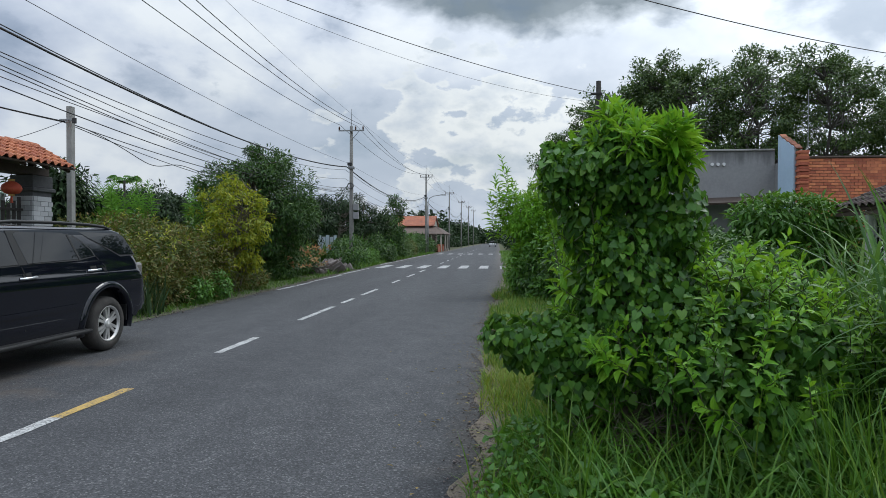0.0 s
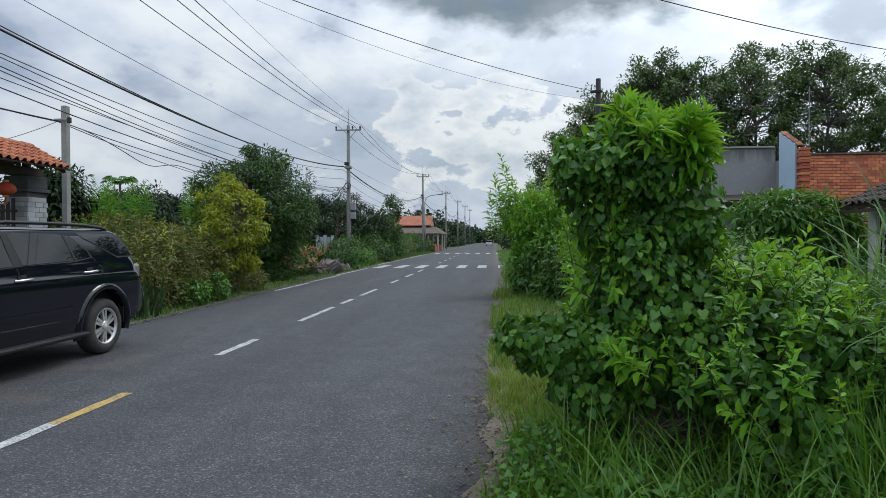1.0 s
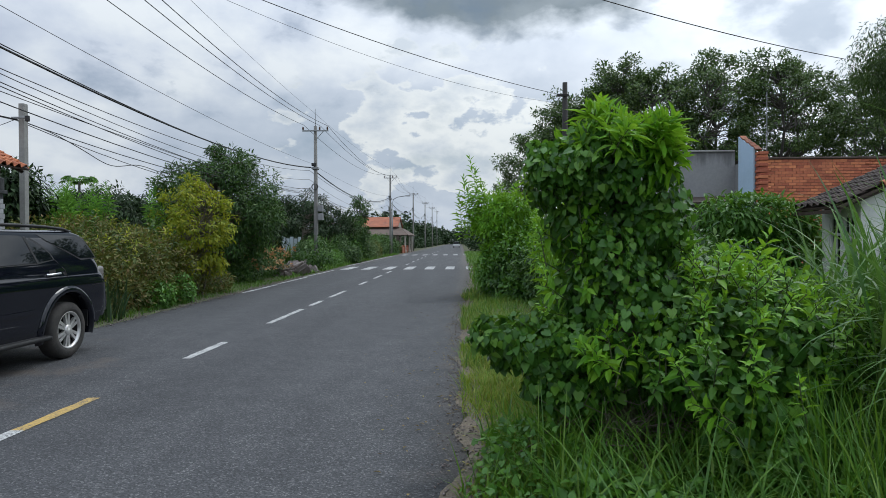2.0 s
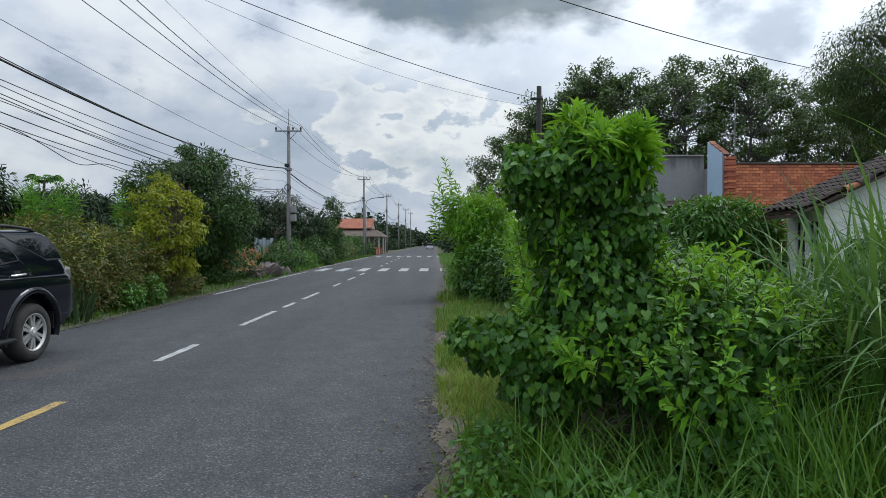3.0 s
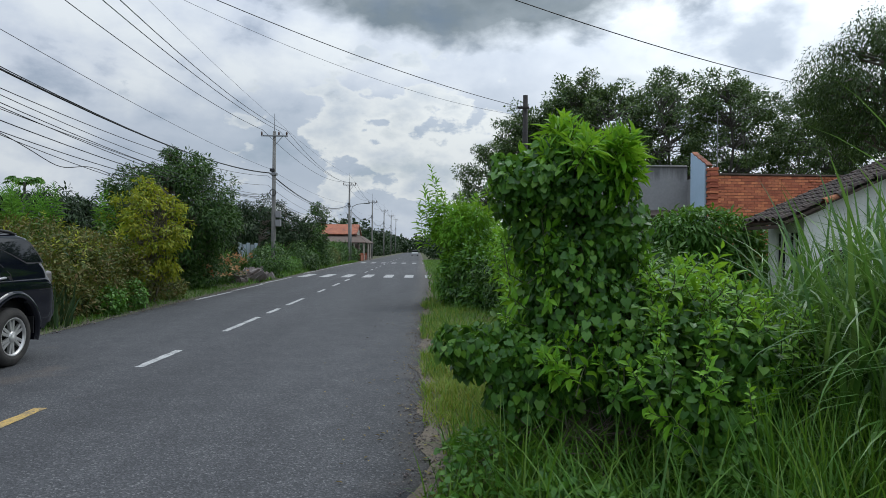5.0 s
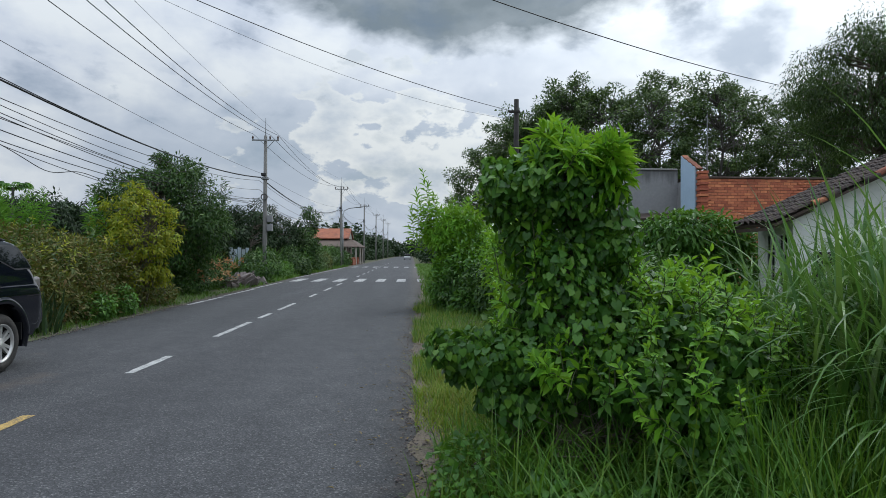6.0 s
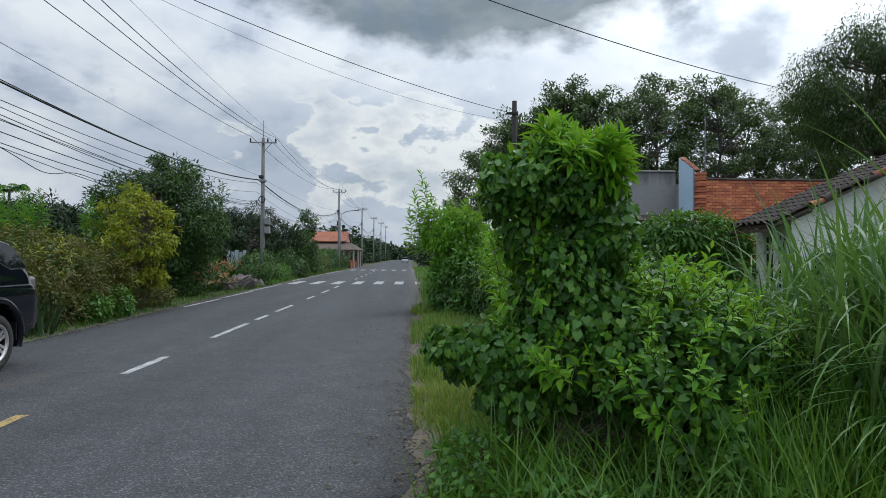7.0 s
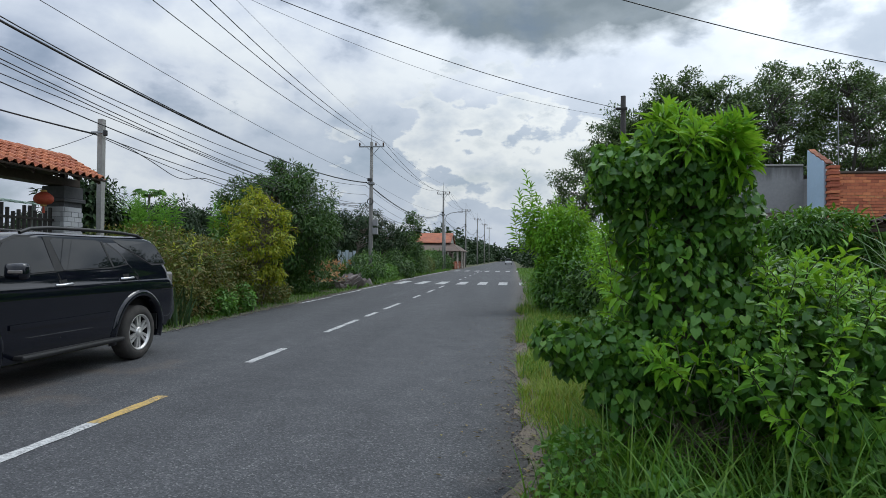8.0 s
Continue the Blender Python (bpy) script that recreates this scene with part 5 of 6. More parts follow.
def tree(name, x, y, height, crown_r, crown_z, clumps, leaves, leaf_len, leaf_w, mat, bark, label, category, seed, group="", trunk_r=0.12, outline=LANCE, droop=0.6, clump_r=0.5, lean=(0, 0), trunks=1):
    """Trunk and limbs that end in leafy clumps; crown_r and crown_z: half extents and middle height of the crown."""
    rng = np.random.default_rng(seed)
    t = thing(name, x, y)
    top = np.array([lean[0], lean[1], height * 0.8])
    paths, ends = [], []
    for k in range(trunks):
        foot = np.array([0, 0, -0.05]) + (rng.normal(0, 0.12, 3) * [1, 1, 0] if trunks > 1 else 0)
        tip = top + (rng.normal(0, crown_r[0] * 0.4, 3) * [1, 1, 0.2] if trunks > 1 else 0)
        p = limb_path(rng, foot, tip, 0.05 + 0.01 * height, 8)
        paths.append((p, np.linspace(trunk_r, trunk_r * 0.3, 8)))
        ends.append(p)
    d = unit(rng.normal(size=(clumps, 3)))
    rad = rng.uniform(0.45, 1.0, clumps) ** 0.6
    c = np.array([lean[0], lean[1], crown_z]) + d * rad[:, None] * np.array(crown_r)
    for q in c:
        trunk = ends[rng.integers(len(ends))]
        k = np.argmin(np.abs(trunk[:, 2] - (q[2] - 0.25 * crown_r[2])) + rng.uniform(0, 0.4, len(trunk)))
        paths.append((limb_path(rng, trunk[max(1, k)], q, 0.06 * crown_r[0]), np.linspace(trunk_r * 0.35, 0.012, 6)))
    tubes("trunk", paths, bark, t, sides=6)
    per = leaves // clumps
    cr = clump_r * rng.uniform(0.6, 1.35, clumps)
    off = unit(rng.normal(size=(clumps, per, 3))) * rng.uniform(0.15, 1.0, (clumps, per, 1)) ** 0.5 * cr[:, None, None] * np.array([1, 1, 0.75])
    base = (c[:, None] + off).reshape(-1, 3)
    out = unit((off + 0.35 * (c[:, None] - np.array([lean[0], lean[1], crown_z])) / max(crown_r)).reshape(-1, 3))
    axis, normal = droop_axes(rng, out, droop, 0.45)
    n = len(base)
    s = rng.uniform(0.65, 1.3, n)
    leaf_mesh("crown", base, axis, normal, leaf_len * s, leaf_w * s, outline, mat, t, "", "stuff")
    return tagged(t, label, category, group)


def shrub(name, blobs, count, leaf_len, leaf_w, mat, label, seed, outline=LANCE, droop=0.5, stems=14, group="", category="shrub", inward=0.45, wild=0.5):
    """A bush whose leaves cover the skin of some rounded masses and fill them loosely."""
    rng = np.random.default_rng(seed)
    c0 = np.mean([b[0] for b in blobs], 0)
    if outline is LANCE and c0[1] > 18:
        outline = DIAMOND
    t = thing(name, c0[0], c0[1])
    shift = np.array([c0[0], c0[1], 0])
    blobs = [(np.array(c) - shift, r) for c, r in blobs]
    p, o = blob_points(rng, blobs, count, inward)
    axis, normal = droop_axes(rng, o, droop, wild)
    s = rng.uniform(0.55, 1.3, len(p))
    leaf_mesh("foliage", p, axis, normal, leaf_len * s, leaf_w * s, outline, mat, t, "", "stuff")
    paths = []
    for k in range(stems):
        c, r = blobs[rng.integers(len(blobs))]
        tip = np.array(c) + unit(rng.normal(size=3)) * np.array(r) * 0.75
        foot = np.array([c[0] * 0.8 + rng.normal(0, 0.1), c[1] * 0.8 + rng.normal(0, 0.1), -0.05])
        paths.append((limb_path(rng, foot, tip, 0.04), np.linspace(0.018, 0.006, 6)))
    tagged(tubes("stem_growth", paths, STEM, t, sides=5), kind="stuff")
    return tagged(t, label, category, group)


def grass_patch(name, region, count, length, width, mat, label, seed, bend=(0.5, 1.6), keep=None, lean=(0.0, 0.5), base_z=None, seg=4):
    rng = np.random.default_rng(seed)
    x0, x1, y0, y1 = region
    b = np.stack([rng.uniform(x0, x1, count), rng.uniform(y0, y1, count), np.zeros(count)], 1)
    if keep is not None:
        b = b[keep(b[:, 0], b[:, 1], rng)]
    n = len(b)
    b[:, 2] = -0.03 if base_z is None else base_z
    patch = np.array([0.75 + 0.5 * noise.noise((p[0] * 1.2, p[1] * 1.2, seed)) for p in b])
    L = rng.uniform(*length, n) * patch
    v, f = blade_arrays(rng, b, L, rng.uniform(*width, n), rng.uniform(*lean, n), rng.uniform(*bend, n), seg=seg)
    ob = mesh_object(name, v, f, mat)
    return tagged(ob, label, "grass", kind="stuff")


# the vine-covered stump at the roadside: middle and half widths of its masses
VINE_BLOBS = [
    ((1.12, 5.95, 2.10), (0.42, 0.42, 0.32)),
    ((0.72, 5.95, 2.06), (0.23, 0.28, 0.28)),
    ((0.82, 5.98, 1.74), (0.20, 0.26, 0.24)),
    ((1.18, 6.04, 1.60), (0.38, 0.40, 0.50)),
    ((1.45, 5.95, 1.80), (0.22, 0.30, 0.40)),
    ((1.22, 5.95, 1.02), (0.46, 0.45, 0.60)),
    ((0.92, 5.85, 0.78), (0.32, 0.30, 0.26)),
    ((0.60, 5.85, 0.84), (0.36, 0.30, 0.23)),
    ((0.30, 5.80, 0.90), (0.25, 0.22, 0.13)),
    ((0.78, 5.75, 0.58), (0.30, 0.25, 0.24)),
    ((1.55, 5.60, 0.84), (0.42, 0.38, 0.38)),
    ((1.85, 5.75, 0.86), (0.50, 0.45, 0.42)),
    ((2.30, 5.75, 0.70), (0.45, 0.50, 0.38)),
    ((1.72, 5.20, 0.42), (0.20, 0.20, 0.44)),
    ((2.02, 5.10, 0.30), (0.26, 0.24, 0.34)),
    ((1.25, 6.25, 0.38), (0.58, 0.33, 0.42)),
]


def build_vine():
    rng = np.random.default_rng(51)
    t = thing("vine_covered_stump", 1.2, 6.0)
    shift = np.array([1.2, 6.0, 0])
    blobs = [(np.array(c) - shift, r) for c, r in VINE_BLOBS]
    # smaller tufts break up the outline of each mass
    for c, r in list(blobs):
        for k in range(4):
            d = unit(rng.normal(size=3) * [1, 1, 0.8])
            size = rng.uniform(0.28, 0.48) * min(r)
            q = np.array(c) + d * np.array(r) * 0.95
            if q[2] > 0.15:
                blobs.append((q, (size, size, size * rng.uniform(0.8, 1.5))))
    tubes("stump", [(limb_path(rng, (0, 0.05, -0.1), (0.05, 0.0, 2.2), 0.03, 8), np.linspace(0.16, 0.10, 8))], BARK, t, "dead trunk under the vine", 10)
    p, o = blob_points(rng, blobs, 17000, 0.5)
    n = len(p)
    # the leaves hang like shingles, face outwards, and a few are turned any way
    wild = np.where(rng.random(n) < 0.3, 0.9, 0.42)[:, None]
    axis = unit(0.35 * o + np.array([0, 0, -0.85]) + wild * rng.normal(size=(n, 3)))
    normal = unit(o + np.array([0, 0, 0.3]) + 0.8 * wild * rng.normal(size=(n, 3)))
    s = rng.uniform(0.45, 1.15, n)
    # the leaves on the side that faces the road and the path are single objects
    order = np.argsort(p[:, 1] + 0.4 * np.abs(p[:, 0]) - 0.15 * p[:, 2])
    facing = order[(o[order, 1] < -0.2)][:2400:8]
    rest = np.setdiff1d(np.arange(n), facing)
    leaf_mesh("vine_foliage", p[rest], axis[rest], normal[rest], 0.070 * s[rest], 0.068 * s[rest], HEART, VINE, t, "", "stuff")
    v, f = leaf_arrays(np.zeros((1, 3)), np.array([[0, 1.0, 0]]), np.array([[0, 0, 1.0]]), [0.072], [0.070], HEART)
    me = bpy.data.meshes.new("leaf")
    me.from_pydata([tuple(q) for q in v], [], [tuple(map(int, q)) for q in f])
    me.materials.append(VINE)
    for k in facing:
        ob = new("leaf", me)
        ob.parent = t
        a = Vector(axis[k])
        sd = a.cross(Vector(normal[k])).normalized()
        nn = sd.cross(a)
        q = p[k] + 0.03 * o[k]
        ob.matrix_basis = Matrix.Translation(q) @ Matrix((sd, a, nn)).transposed().to_4x4() @ Matrix.Scale(float(s[k]), 4)
    paths = []
    for k in range(70):
        c, r = blobs[rng.integers(len(blobs))]
        tip = np.array(c) + unit(rng.normal(size=3)) * np.array(r) * 0.6
        paths.append((limb_path(rng, (0.75 * tip[0] + rng.normal(0, 0.08), 0.6 * tip[1], 0.8 * tip[2]), tip, 0.03), np.linspace(0.007, 0.003, 6)))
    tagged(tubes("vine_growth", paths, STEM, t, sides=4), kind="stuff")
    dead = [(limb_path(rng, (rng.normal(0.1, 0.3), rng.normal(-0.3, 0.2), 0.0), (rng.normal(0.05, 0.26), rng.normal(-0.5, 0.12), rng.uniform(0.2, 0.65)), 0.05), np.linspace(0.007, 0.002, 6)) for k in range(50)]
    tagged(tubes("dead_growth", dead, DEAD_STEM, t, "dry grey stems under the vine", 4), kind="stuff")
    tagged(t, "dead trunk smothered in heart-leaved green vine", "vine")


def sprays(name, tips, mat, label, seed, leaf_len, leaf_w, per=11, stem_len=0.45, group="", spread=0.5, up=1.0, hang=0.3):
    """Leafy shoots: each a stem with lance leaves set round it, the youngest at the tip. tips: places, or places with the way outwards."""
    rng = np.random.default_rng(seed)
    tips = [(np.array(q, float), np.zeros(3)) for q in tips] if np.ndim(tips[0]) == 1 else tips
    c0 = np.mean([q for q, _ in tips], 0)
    t = thing(name, c0[0], c0[1])
    base, axis, normal, size, paths = [], [], [], [], []
    for tip, out in tips:
        tip = tip - [c0[0], c0[1], 0]
        d = unit(np.array([rng.normal(0, spread), rng.normal(0, spread), up]) + 1.1 * out)
        length = stem_len * rng.uniform(0.7, 1.25)
        foot = tip - d * length
        p = limb_path(rng, foot, tip, 0.01, 5)
        paths.append((p, np.linspace(0.005, 0.002, 5)))
        big = rng.uniform(0.7, 1.2)
        for k in range(per):
            f = (k + 1) / per
            q = foot + d * length * (0.1 + 0.9 * f)
            az = k * 2.4 + rng.normal(0, 0.25)
            side = unit(np.cross(d, [math.cos(az), math.sin(az), 0.2]))
            axis.append(side * (1.15 - 0.6 * f) + d * (0.2 + 0.8 * f**2) + [0, 0, -hang * (1.1 - f)] + rng.normal(0, 0.12, 3))
            normal.append(d + [0, 0, 0.4] + 0.35 * rng.normal(size=3))
            base.append(q)
            size.append(big * rng.uniform(0.75, 1.2) * (0.6 + 0.55 * math.sin(math.pi * min(1, 0.25 + 0.75 * f))))
    size = np.array(size)
    leaf_mesh("foliage", np.array(base), np.array(axis), unit(np.array(normal)), leaf_len * size, leaf_w * size, LANCE, mat, t, "", "stuff")
    tagged(tubes("stem_growth", paths, STEM, t, sides=4), kind="stuff")
    return tagged(t, label, "shrub", group)


def scatter_tips(rng, blobs, n, up=0.5, lift=0.05):
    p, o = blob_points(rng, blobs, n * 5, 0.05)
    k = (o[:, 2] > -0.35) & (rng.random(len(o)) < 0.35 + up * np.clip(o[:, 2], 0, 1))
    return list(zip((p + lift * o)[k][:n], o[k][:n]))


def build_near_plants():
    build_vine()
    rng = np.random.default_rng(61)
    head = [((1.17, 5.85, 2.30), (0.38, 0.40, 0.20)), ((1.36, 5.75, 2.10), (0.16, 0.24, 0.22)), ((1.0, 5.8, 2.44), (0.16, 0.2, 0.12))]
    sprays("leafy_shoots", scatter_tips(rng, head, 66, 0.7, 0.02), BRIGHT, "bright green young shoots topping the vine-covered stump", 62, 0.165, 0.046, 13, 0.30, spread=0.45, up=0.75, hang=0.35)
    low = [((1.95, 5.7, 0.9), (0.6, 0.5, 0.5)), ((2.5, 5.8, 0.72), (0.55, 0.5, 0.42)), ((1.65, 5.3, 0.72), (0.45, 0.4, 0.4))]
    sprays("leafy_shoots", [q for q in scatter_tips(rng, low, 100, 0.7, 0.12) if q[0][2] > 0.6], BRIGHT, "bright green leafy shoots among the vines", 63, 0.09, 0.036, 13, 0.33)
    sprays("leafy_shoots", scatter_tips(rng, low, 46, 0.6, 0.06), GREEN_BUSH, "mid-green leafy shoots among the vines", 633, 0.085, 0.038, 12, 0.3)
    mid = [((2.0, 6.6, 1.1), (0.55, 0.5, 0.42)), ((2.7, 6.9, 0.9), (0.6, 0.5, 0.42))]
    sprays("leafy_shoots", scatter_tips(rng, mid, 34, 0.8, 0.12), BRIGHT, "bright green leafy shoots behind the vines", 64, 0.17, 0.06, 11, 0.45)
    left = [((0.95, 6.7, 1.15), (0.22, 0.4, 0.7)), ((1.0, 5.45, 0.85), (0.16, 0.2, 0.16))]
    sprays("leafy_shoots", scatter_tips(rng, left, 34, 0.7, 0.05), BRIGHT, "bright green leafy shoots at the road's edge", 65, 0.10, 0.04, 12, 0.3)
    flank = [((0.80, 5.92, 1.3), (0.20, 0.26, 0.45)), ((0.72, 5.9, 1.9), (0.2, 0.25, 0.3))]
    sprays("leafy_shoots", scatter_tips(rng, flank, 34, 0.3, 0.10), BRIGHT, "yellow-green shoots on the flank of the vines", 651, 0.10, 0.038, 12, 0.3, up=0.6, hang=0.4)
    flank = [((1.75, 5.9, 1.2), (0.3, 0.3, 0.35)), ((2.1, 6.1, 1.1), (0.4, 0.35, 0.35))]
    sprays("leafy_shoots", scatter_tips(rng, flank, 24, 0.5, 0.15), BRIGHT, "yellow-green shoots on the flank of the vines", 652, 0.15, 0.055, 10, 0.38, up=0.9)
    weeds = [((rng.uniform(0.45, 2.6), rng.uniform(3.6, 5.2), 0.06), (rng.uniform(0.15, 0.35), rng.uniform(0.15, 0.35), rng.uniform(0.12, 0.36))) for k in range(26)]
    shrub("ground_weeds", weeds, 5200, 0.065, 0.038, GREEN_BUSH, "low broad-leaved weeds in the grass", 653, LANCE, 0.1, 30, category="weeds", wild=0.7)
    # the darker leaf colour stands in for the shadow behind the shoots
    shrub("undergrowth", [((2.2, 7.4, 0.7), (1.4, 0.8, 0.75)), ((3.6, 7.0, 0.4), (1.0, 0.9, 0.5)), ((1.6, 7.6, 0.6), (0.6, 0.9, 0.6))], 9000, 0.10, 0.055, MANGO, "mixed green undergrowth behind the vines, leaves coloured dark for shadow", 66)
    # verge grass
    right = lambda x, y, r: x > road_right(y) - 0.06 + 0.32 * r.random(len(x)) ** 2 + 0.15 * np.sin(y * 1.15 + 1.0) + 0.12 * np.sin(y * 2.3) + 0.09 * np.sin(y * 5.9)
    thinning = lambda x, y, r: right(x, y, r) & (r.random(len(x)) < np.clip((5.0 - x) / 2.2, 0, 1)) & (r.random(len(x)) < np.clip((y + 1.2) / 2.4, 0, 1))
    grass_patch("verge_grass", (0.0, 5.0, -1.2, 6.6), 24000, (0.2, 0.6), (0.007, 0.018), GRASS, "long green grass on the verge", 71, keep=thinning)
    open_side = lambda x, y, r: (x > road_right(y) + 0.1 + 0.25 * r.random(len(x))) & ((x > 2.8) | (y < 1.0)) & (r.random(len(x)) < np.clip(1.3 - np.hypot(x - 3, y - 4) / 13, 0.05, 1))
    grass_patch("verge_grass", (0.0, 13.0, -9.0, 14.0), 34000, (0.2, 0.6), (0.012, 0.034), GRASS, "long green grass on the open ground beside the road", 711, keep=open_side, seg=2)
    grass_patch("verge_grass", (0.0, 2.6, 5.7, 20.0), 28000, (0.10, 0.30), (0.006, 0.013), DRY_GRASS, "short yellowing grass at the road's edge", 72, keep=right, seg=3)
    grass_patch("verge_grass", (0.0, 4.5, 9.0, 24.0), 16000, (0.15, 0.45), (0.008, 0.018), GRASS, "grass on the far verge", 73, keep=right, seg=2)
    grass_patch("verge_grass", (0.4, 3.0, 24.0, 90.0), 9000, (0.25, 0.6), (0.02, 0.05), GRASS, "grass on the distant verge", 74, keep=right, seg=3)
    grass_patch("verge_grass", (0.0, 1.5, 4.6, 11.0), 13000, (0.07, 0.22), (0.005, 0.011), DRY_GRASS, "short yellow-green turf between the bushes and the road", 721, keep=right, seg=3)
    # tall cane grass: upright canes with arching leaves set along them
    rng = np.random.default_rng(75)
    n = 820
    foot = np.stack([rng.uniform(2.5, 6.2, n), rng.uniform(4.5, 8.2, n), np.zeros(n) - 0.05], 1)
    foot = foot[foot[:, 0] > 2.25 + 0.27 * (foot[:, 1] - 4)]
    foot = foot[((foot[:, 0] - 0.1) / (foot[:, 1] - 1.3) > 0.58) | (rng.random(len(foot)) < 0.55)]
    n = len(foot)
    # the stand is tallest on its east side
    tall = np.interp((foot[:, 0] - 0.1) / (foot[:, 1] - 1.3), [0.35, 0.5, 0.6, 0.68, 0.9], [0.8, 0.9, 1.0, 1.25, 1.35])
    cane_h = rng.uniform(0.5, 1.1, n) * tall
    slant = rng.normal(0, 0.10, (n, 2))
    cane = thing("cane_grass", 0, 0)
    base, az, ln, wd = [], [], [], []
    for k in range(n):
        turn = rng.uniform(0, 2 * np.pi)
        for j in range(7):
            f = 0.12 + 0.88 * j / 6
            base.append((foot[k, 0] + slant[k, 0] * f, foot[k, 1] + slant[k, 1] * f, foot[k, 2] + cane_h[k] * f))
            az.append(turn + math.pi * j + rng.normal(0, 0.5))
            ln.append(rng.uniform(0.7, 1.4) * (0.7 + 0.35 * tall[k]))
            wd.append(rng.uniform(0.013, 0.04))
    m = len(base)
    stiff = rng.random(m) < 0.24
    leaning = np.where(stiff, rng.uniform(0.03, 0.3, m), rng.uniform(0.1, 0.6, m))
    arch = np.where(stiff, rng.uniform(0.1, 0.8, m), rng.uniform(0.9, 2.8, m))
    v, f = blade_arrays(rng, np.array(base), np.array(ln), np.array(wd) * np.where(stiff, 1.35, 1.0), leaning, arch, np.array(az), seg=8)
    tagged(mesh_object("blade_growth", v, f, TALL_GRASS, cane), kind="stuff")
    tagged(tubes("cane_growth", [(np.array([tuple(q), (q[0] + d[0], q[1] + d[1], q[2] + h + 0.02)]), (0.008, 0.005)) for q, d, h in zip(foot, slant, cane_h)], TALL_GRASS, cane, sides=4), kind="stuff")
    tagged(cane, "tall arching cane grass beside the vines", "grass")
    # the outer leaves of the stand bow low towards the road
    n = 170
    b = np.stack([rng.uniform(2.7, 4.3, n), rng.uniform(3.9, 5.0, n), rng.uniform(0.1, 0.75, n)], 1)
    v, f = blade_arrays(rng, b, rng.uniform(0.8, 1.5, n), rng.uniform(0.014, 0.032, n), rng.uniform(0.15, 0.6, n), rng.uniform(1.2, 2.6, n), rng.normal(3.4, 0.7, n), seg=9)
    bow = thing("cane_grass", 0, 0)
    tagged(mesh_object("blade_growth", v, f, TALL_GRASS, bow), kind="stuff")
    tagged(tubes("cane_growth", [(np.array([(q[0] + 0.02, q[1], -0.05), tuple(q)]), (0.007, 0.005)) for q in b], TALL_GRASS, bow, sides=4), kind="stuff")
    tagged(bow, "bowed outer leaves of the cane grass stand", "grass")
    n = 2600
    b = np.stack([rng.uniform(0.5, 3.6, n), rng.uniform(3.2, 5.6, n), np.zeros(n) - 0.03], 1)
    b = b[(b[:, 0] > 1.7) | (rng.random(n) < 0.55 * (b[:, 1] - 3.6))]
    n = len(b)
    v, f = blade_arrays(rng, b, rng.uniform(0.45, 0.95, n), rng.uniform(0.008, 0.018, n), rng.uniform(0.0, 0.5, n), rng.uniform(0.4, 2.0, n), seg=6)
    tagged(mesh_object("rank_grass", v, f, GRASS), "rank knee-high green grass", "grass", kind="stuff")
    n = 900
    b = np.stack([rng.uniform(1.9, 3.6, n), rng.uniform(4.1, 5.1, n), np.zeros(n) - 0.03], 1)
    v, f = blade_arrays(rng, b, rng.uniform(0.6, 1.05, n), rng.uniform(0.008, 0.018, n), rng.uniform(0.0, 0.25, n), rng.uniform(0.1, 1.1, n), seg=6)
    tagged(mesh_object("rank_grass", v, f, GRASS), "rank upright green grass before the bushes", "grass", kind="stuff")
    shrub("creeper", [((0.45, 4.9, 0.05), (0.4, 0.8, 0.14)), ((0.95, 4.5, 0.08), (0.6, 0.8, 0.2)), ((0.5, 5.6, 0.12), (0.4, 0.5, 0.2))], 1700, 0.05, 0.045, VINE, "low creeping weeds at the road's edge", 77, HEART, 0.1, 3, category="weeds")


def build_gravel():
    """Loose grit along both edges of the asphalt."""
    rng = np.random.default_rng(260)
    octa = np.array([(1, 0, 0), (-1, 0, 0), (0, 1, 0), (0, -1, 0), (0, 0, 1), (0, 0, -1.0)])
    tri = np.array([(0, 2, 4), (2, 1, 4), (1, 3, 4), (3, 0, 4), (2, 0, 5), (1, 2, 5), (3, 1, 5), (0, 3, 5)])
    for name, edge, sign, n in (("gravel", road_right, 1, 3600), ("gravel", road_left, -1, 1600)):
        y = rng.uniform(1.0, 18.0, n) if sign > 0 else rng.uniform(11, 30, n)
        x = edge(y) + sign * rng.normal(0.03, 0.13, n)
        r = rng.uniform(0.004, 0.014, n) * (1.0 if sign > 0 else 1.6)
        jag = rng.uniform(0.6, 1.3, (n, 6, 3))
        v = np.stack([x, y, 0.006 + 0.4 * r], 1)[:, None] + octa[None] * jag * r[:, None, None] * [1, 1, 0.7]
        f = tri[None] + (np.arange(n) * 6)[:, None, None]
        tagged(mesh_object(name, v.reshape(-1, 3), f.reshape(-1, 3), ROCK), "loose grit along the asphalt's edge", "gravel", kind="stuff")
    n = 900
    y = rng.uniform(2, 22, n)
    x = np.where(rng.random(n) < 0.2, road_right(y) - np.abs(rng.normal(0, 0.5, n)), road_right(y) + rng.normal(0.12, 0.16, n))
    b = np.stack([x, y, np.full(n, 0.014)], 1)
    az = rng.uniform(0, 6.28, n)
    leaf_mesh("leaf_litter", b, np.stack([np.cos(az), np.sin(az), 0.12 + 0 * az], 1), np.tile([[0, 0.15, 1.0]], (n, 1)), rng.uniform(0.025, 0.065, n), rng.uniform(0.012, 0.03, n), LANCE, LITTER, None, "dry fallen leaves along the asphalt's edge", "stuff")


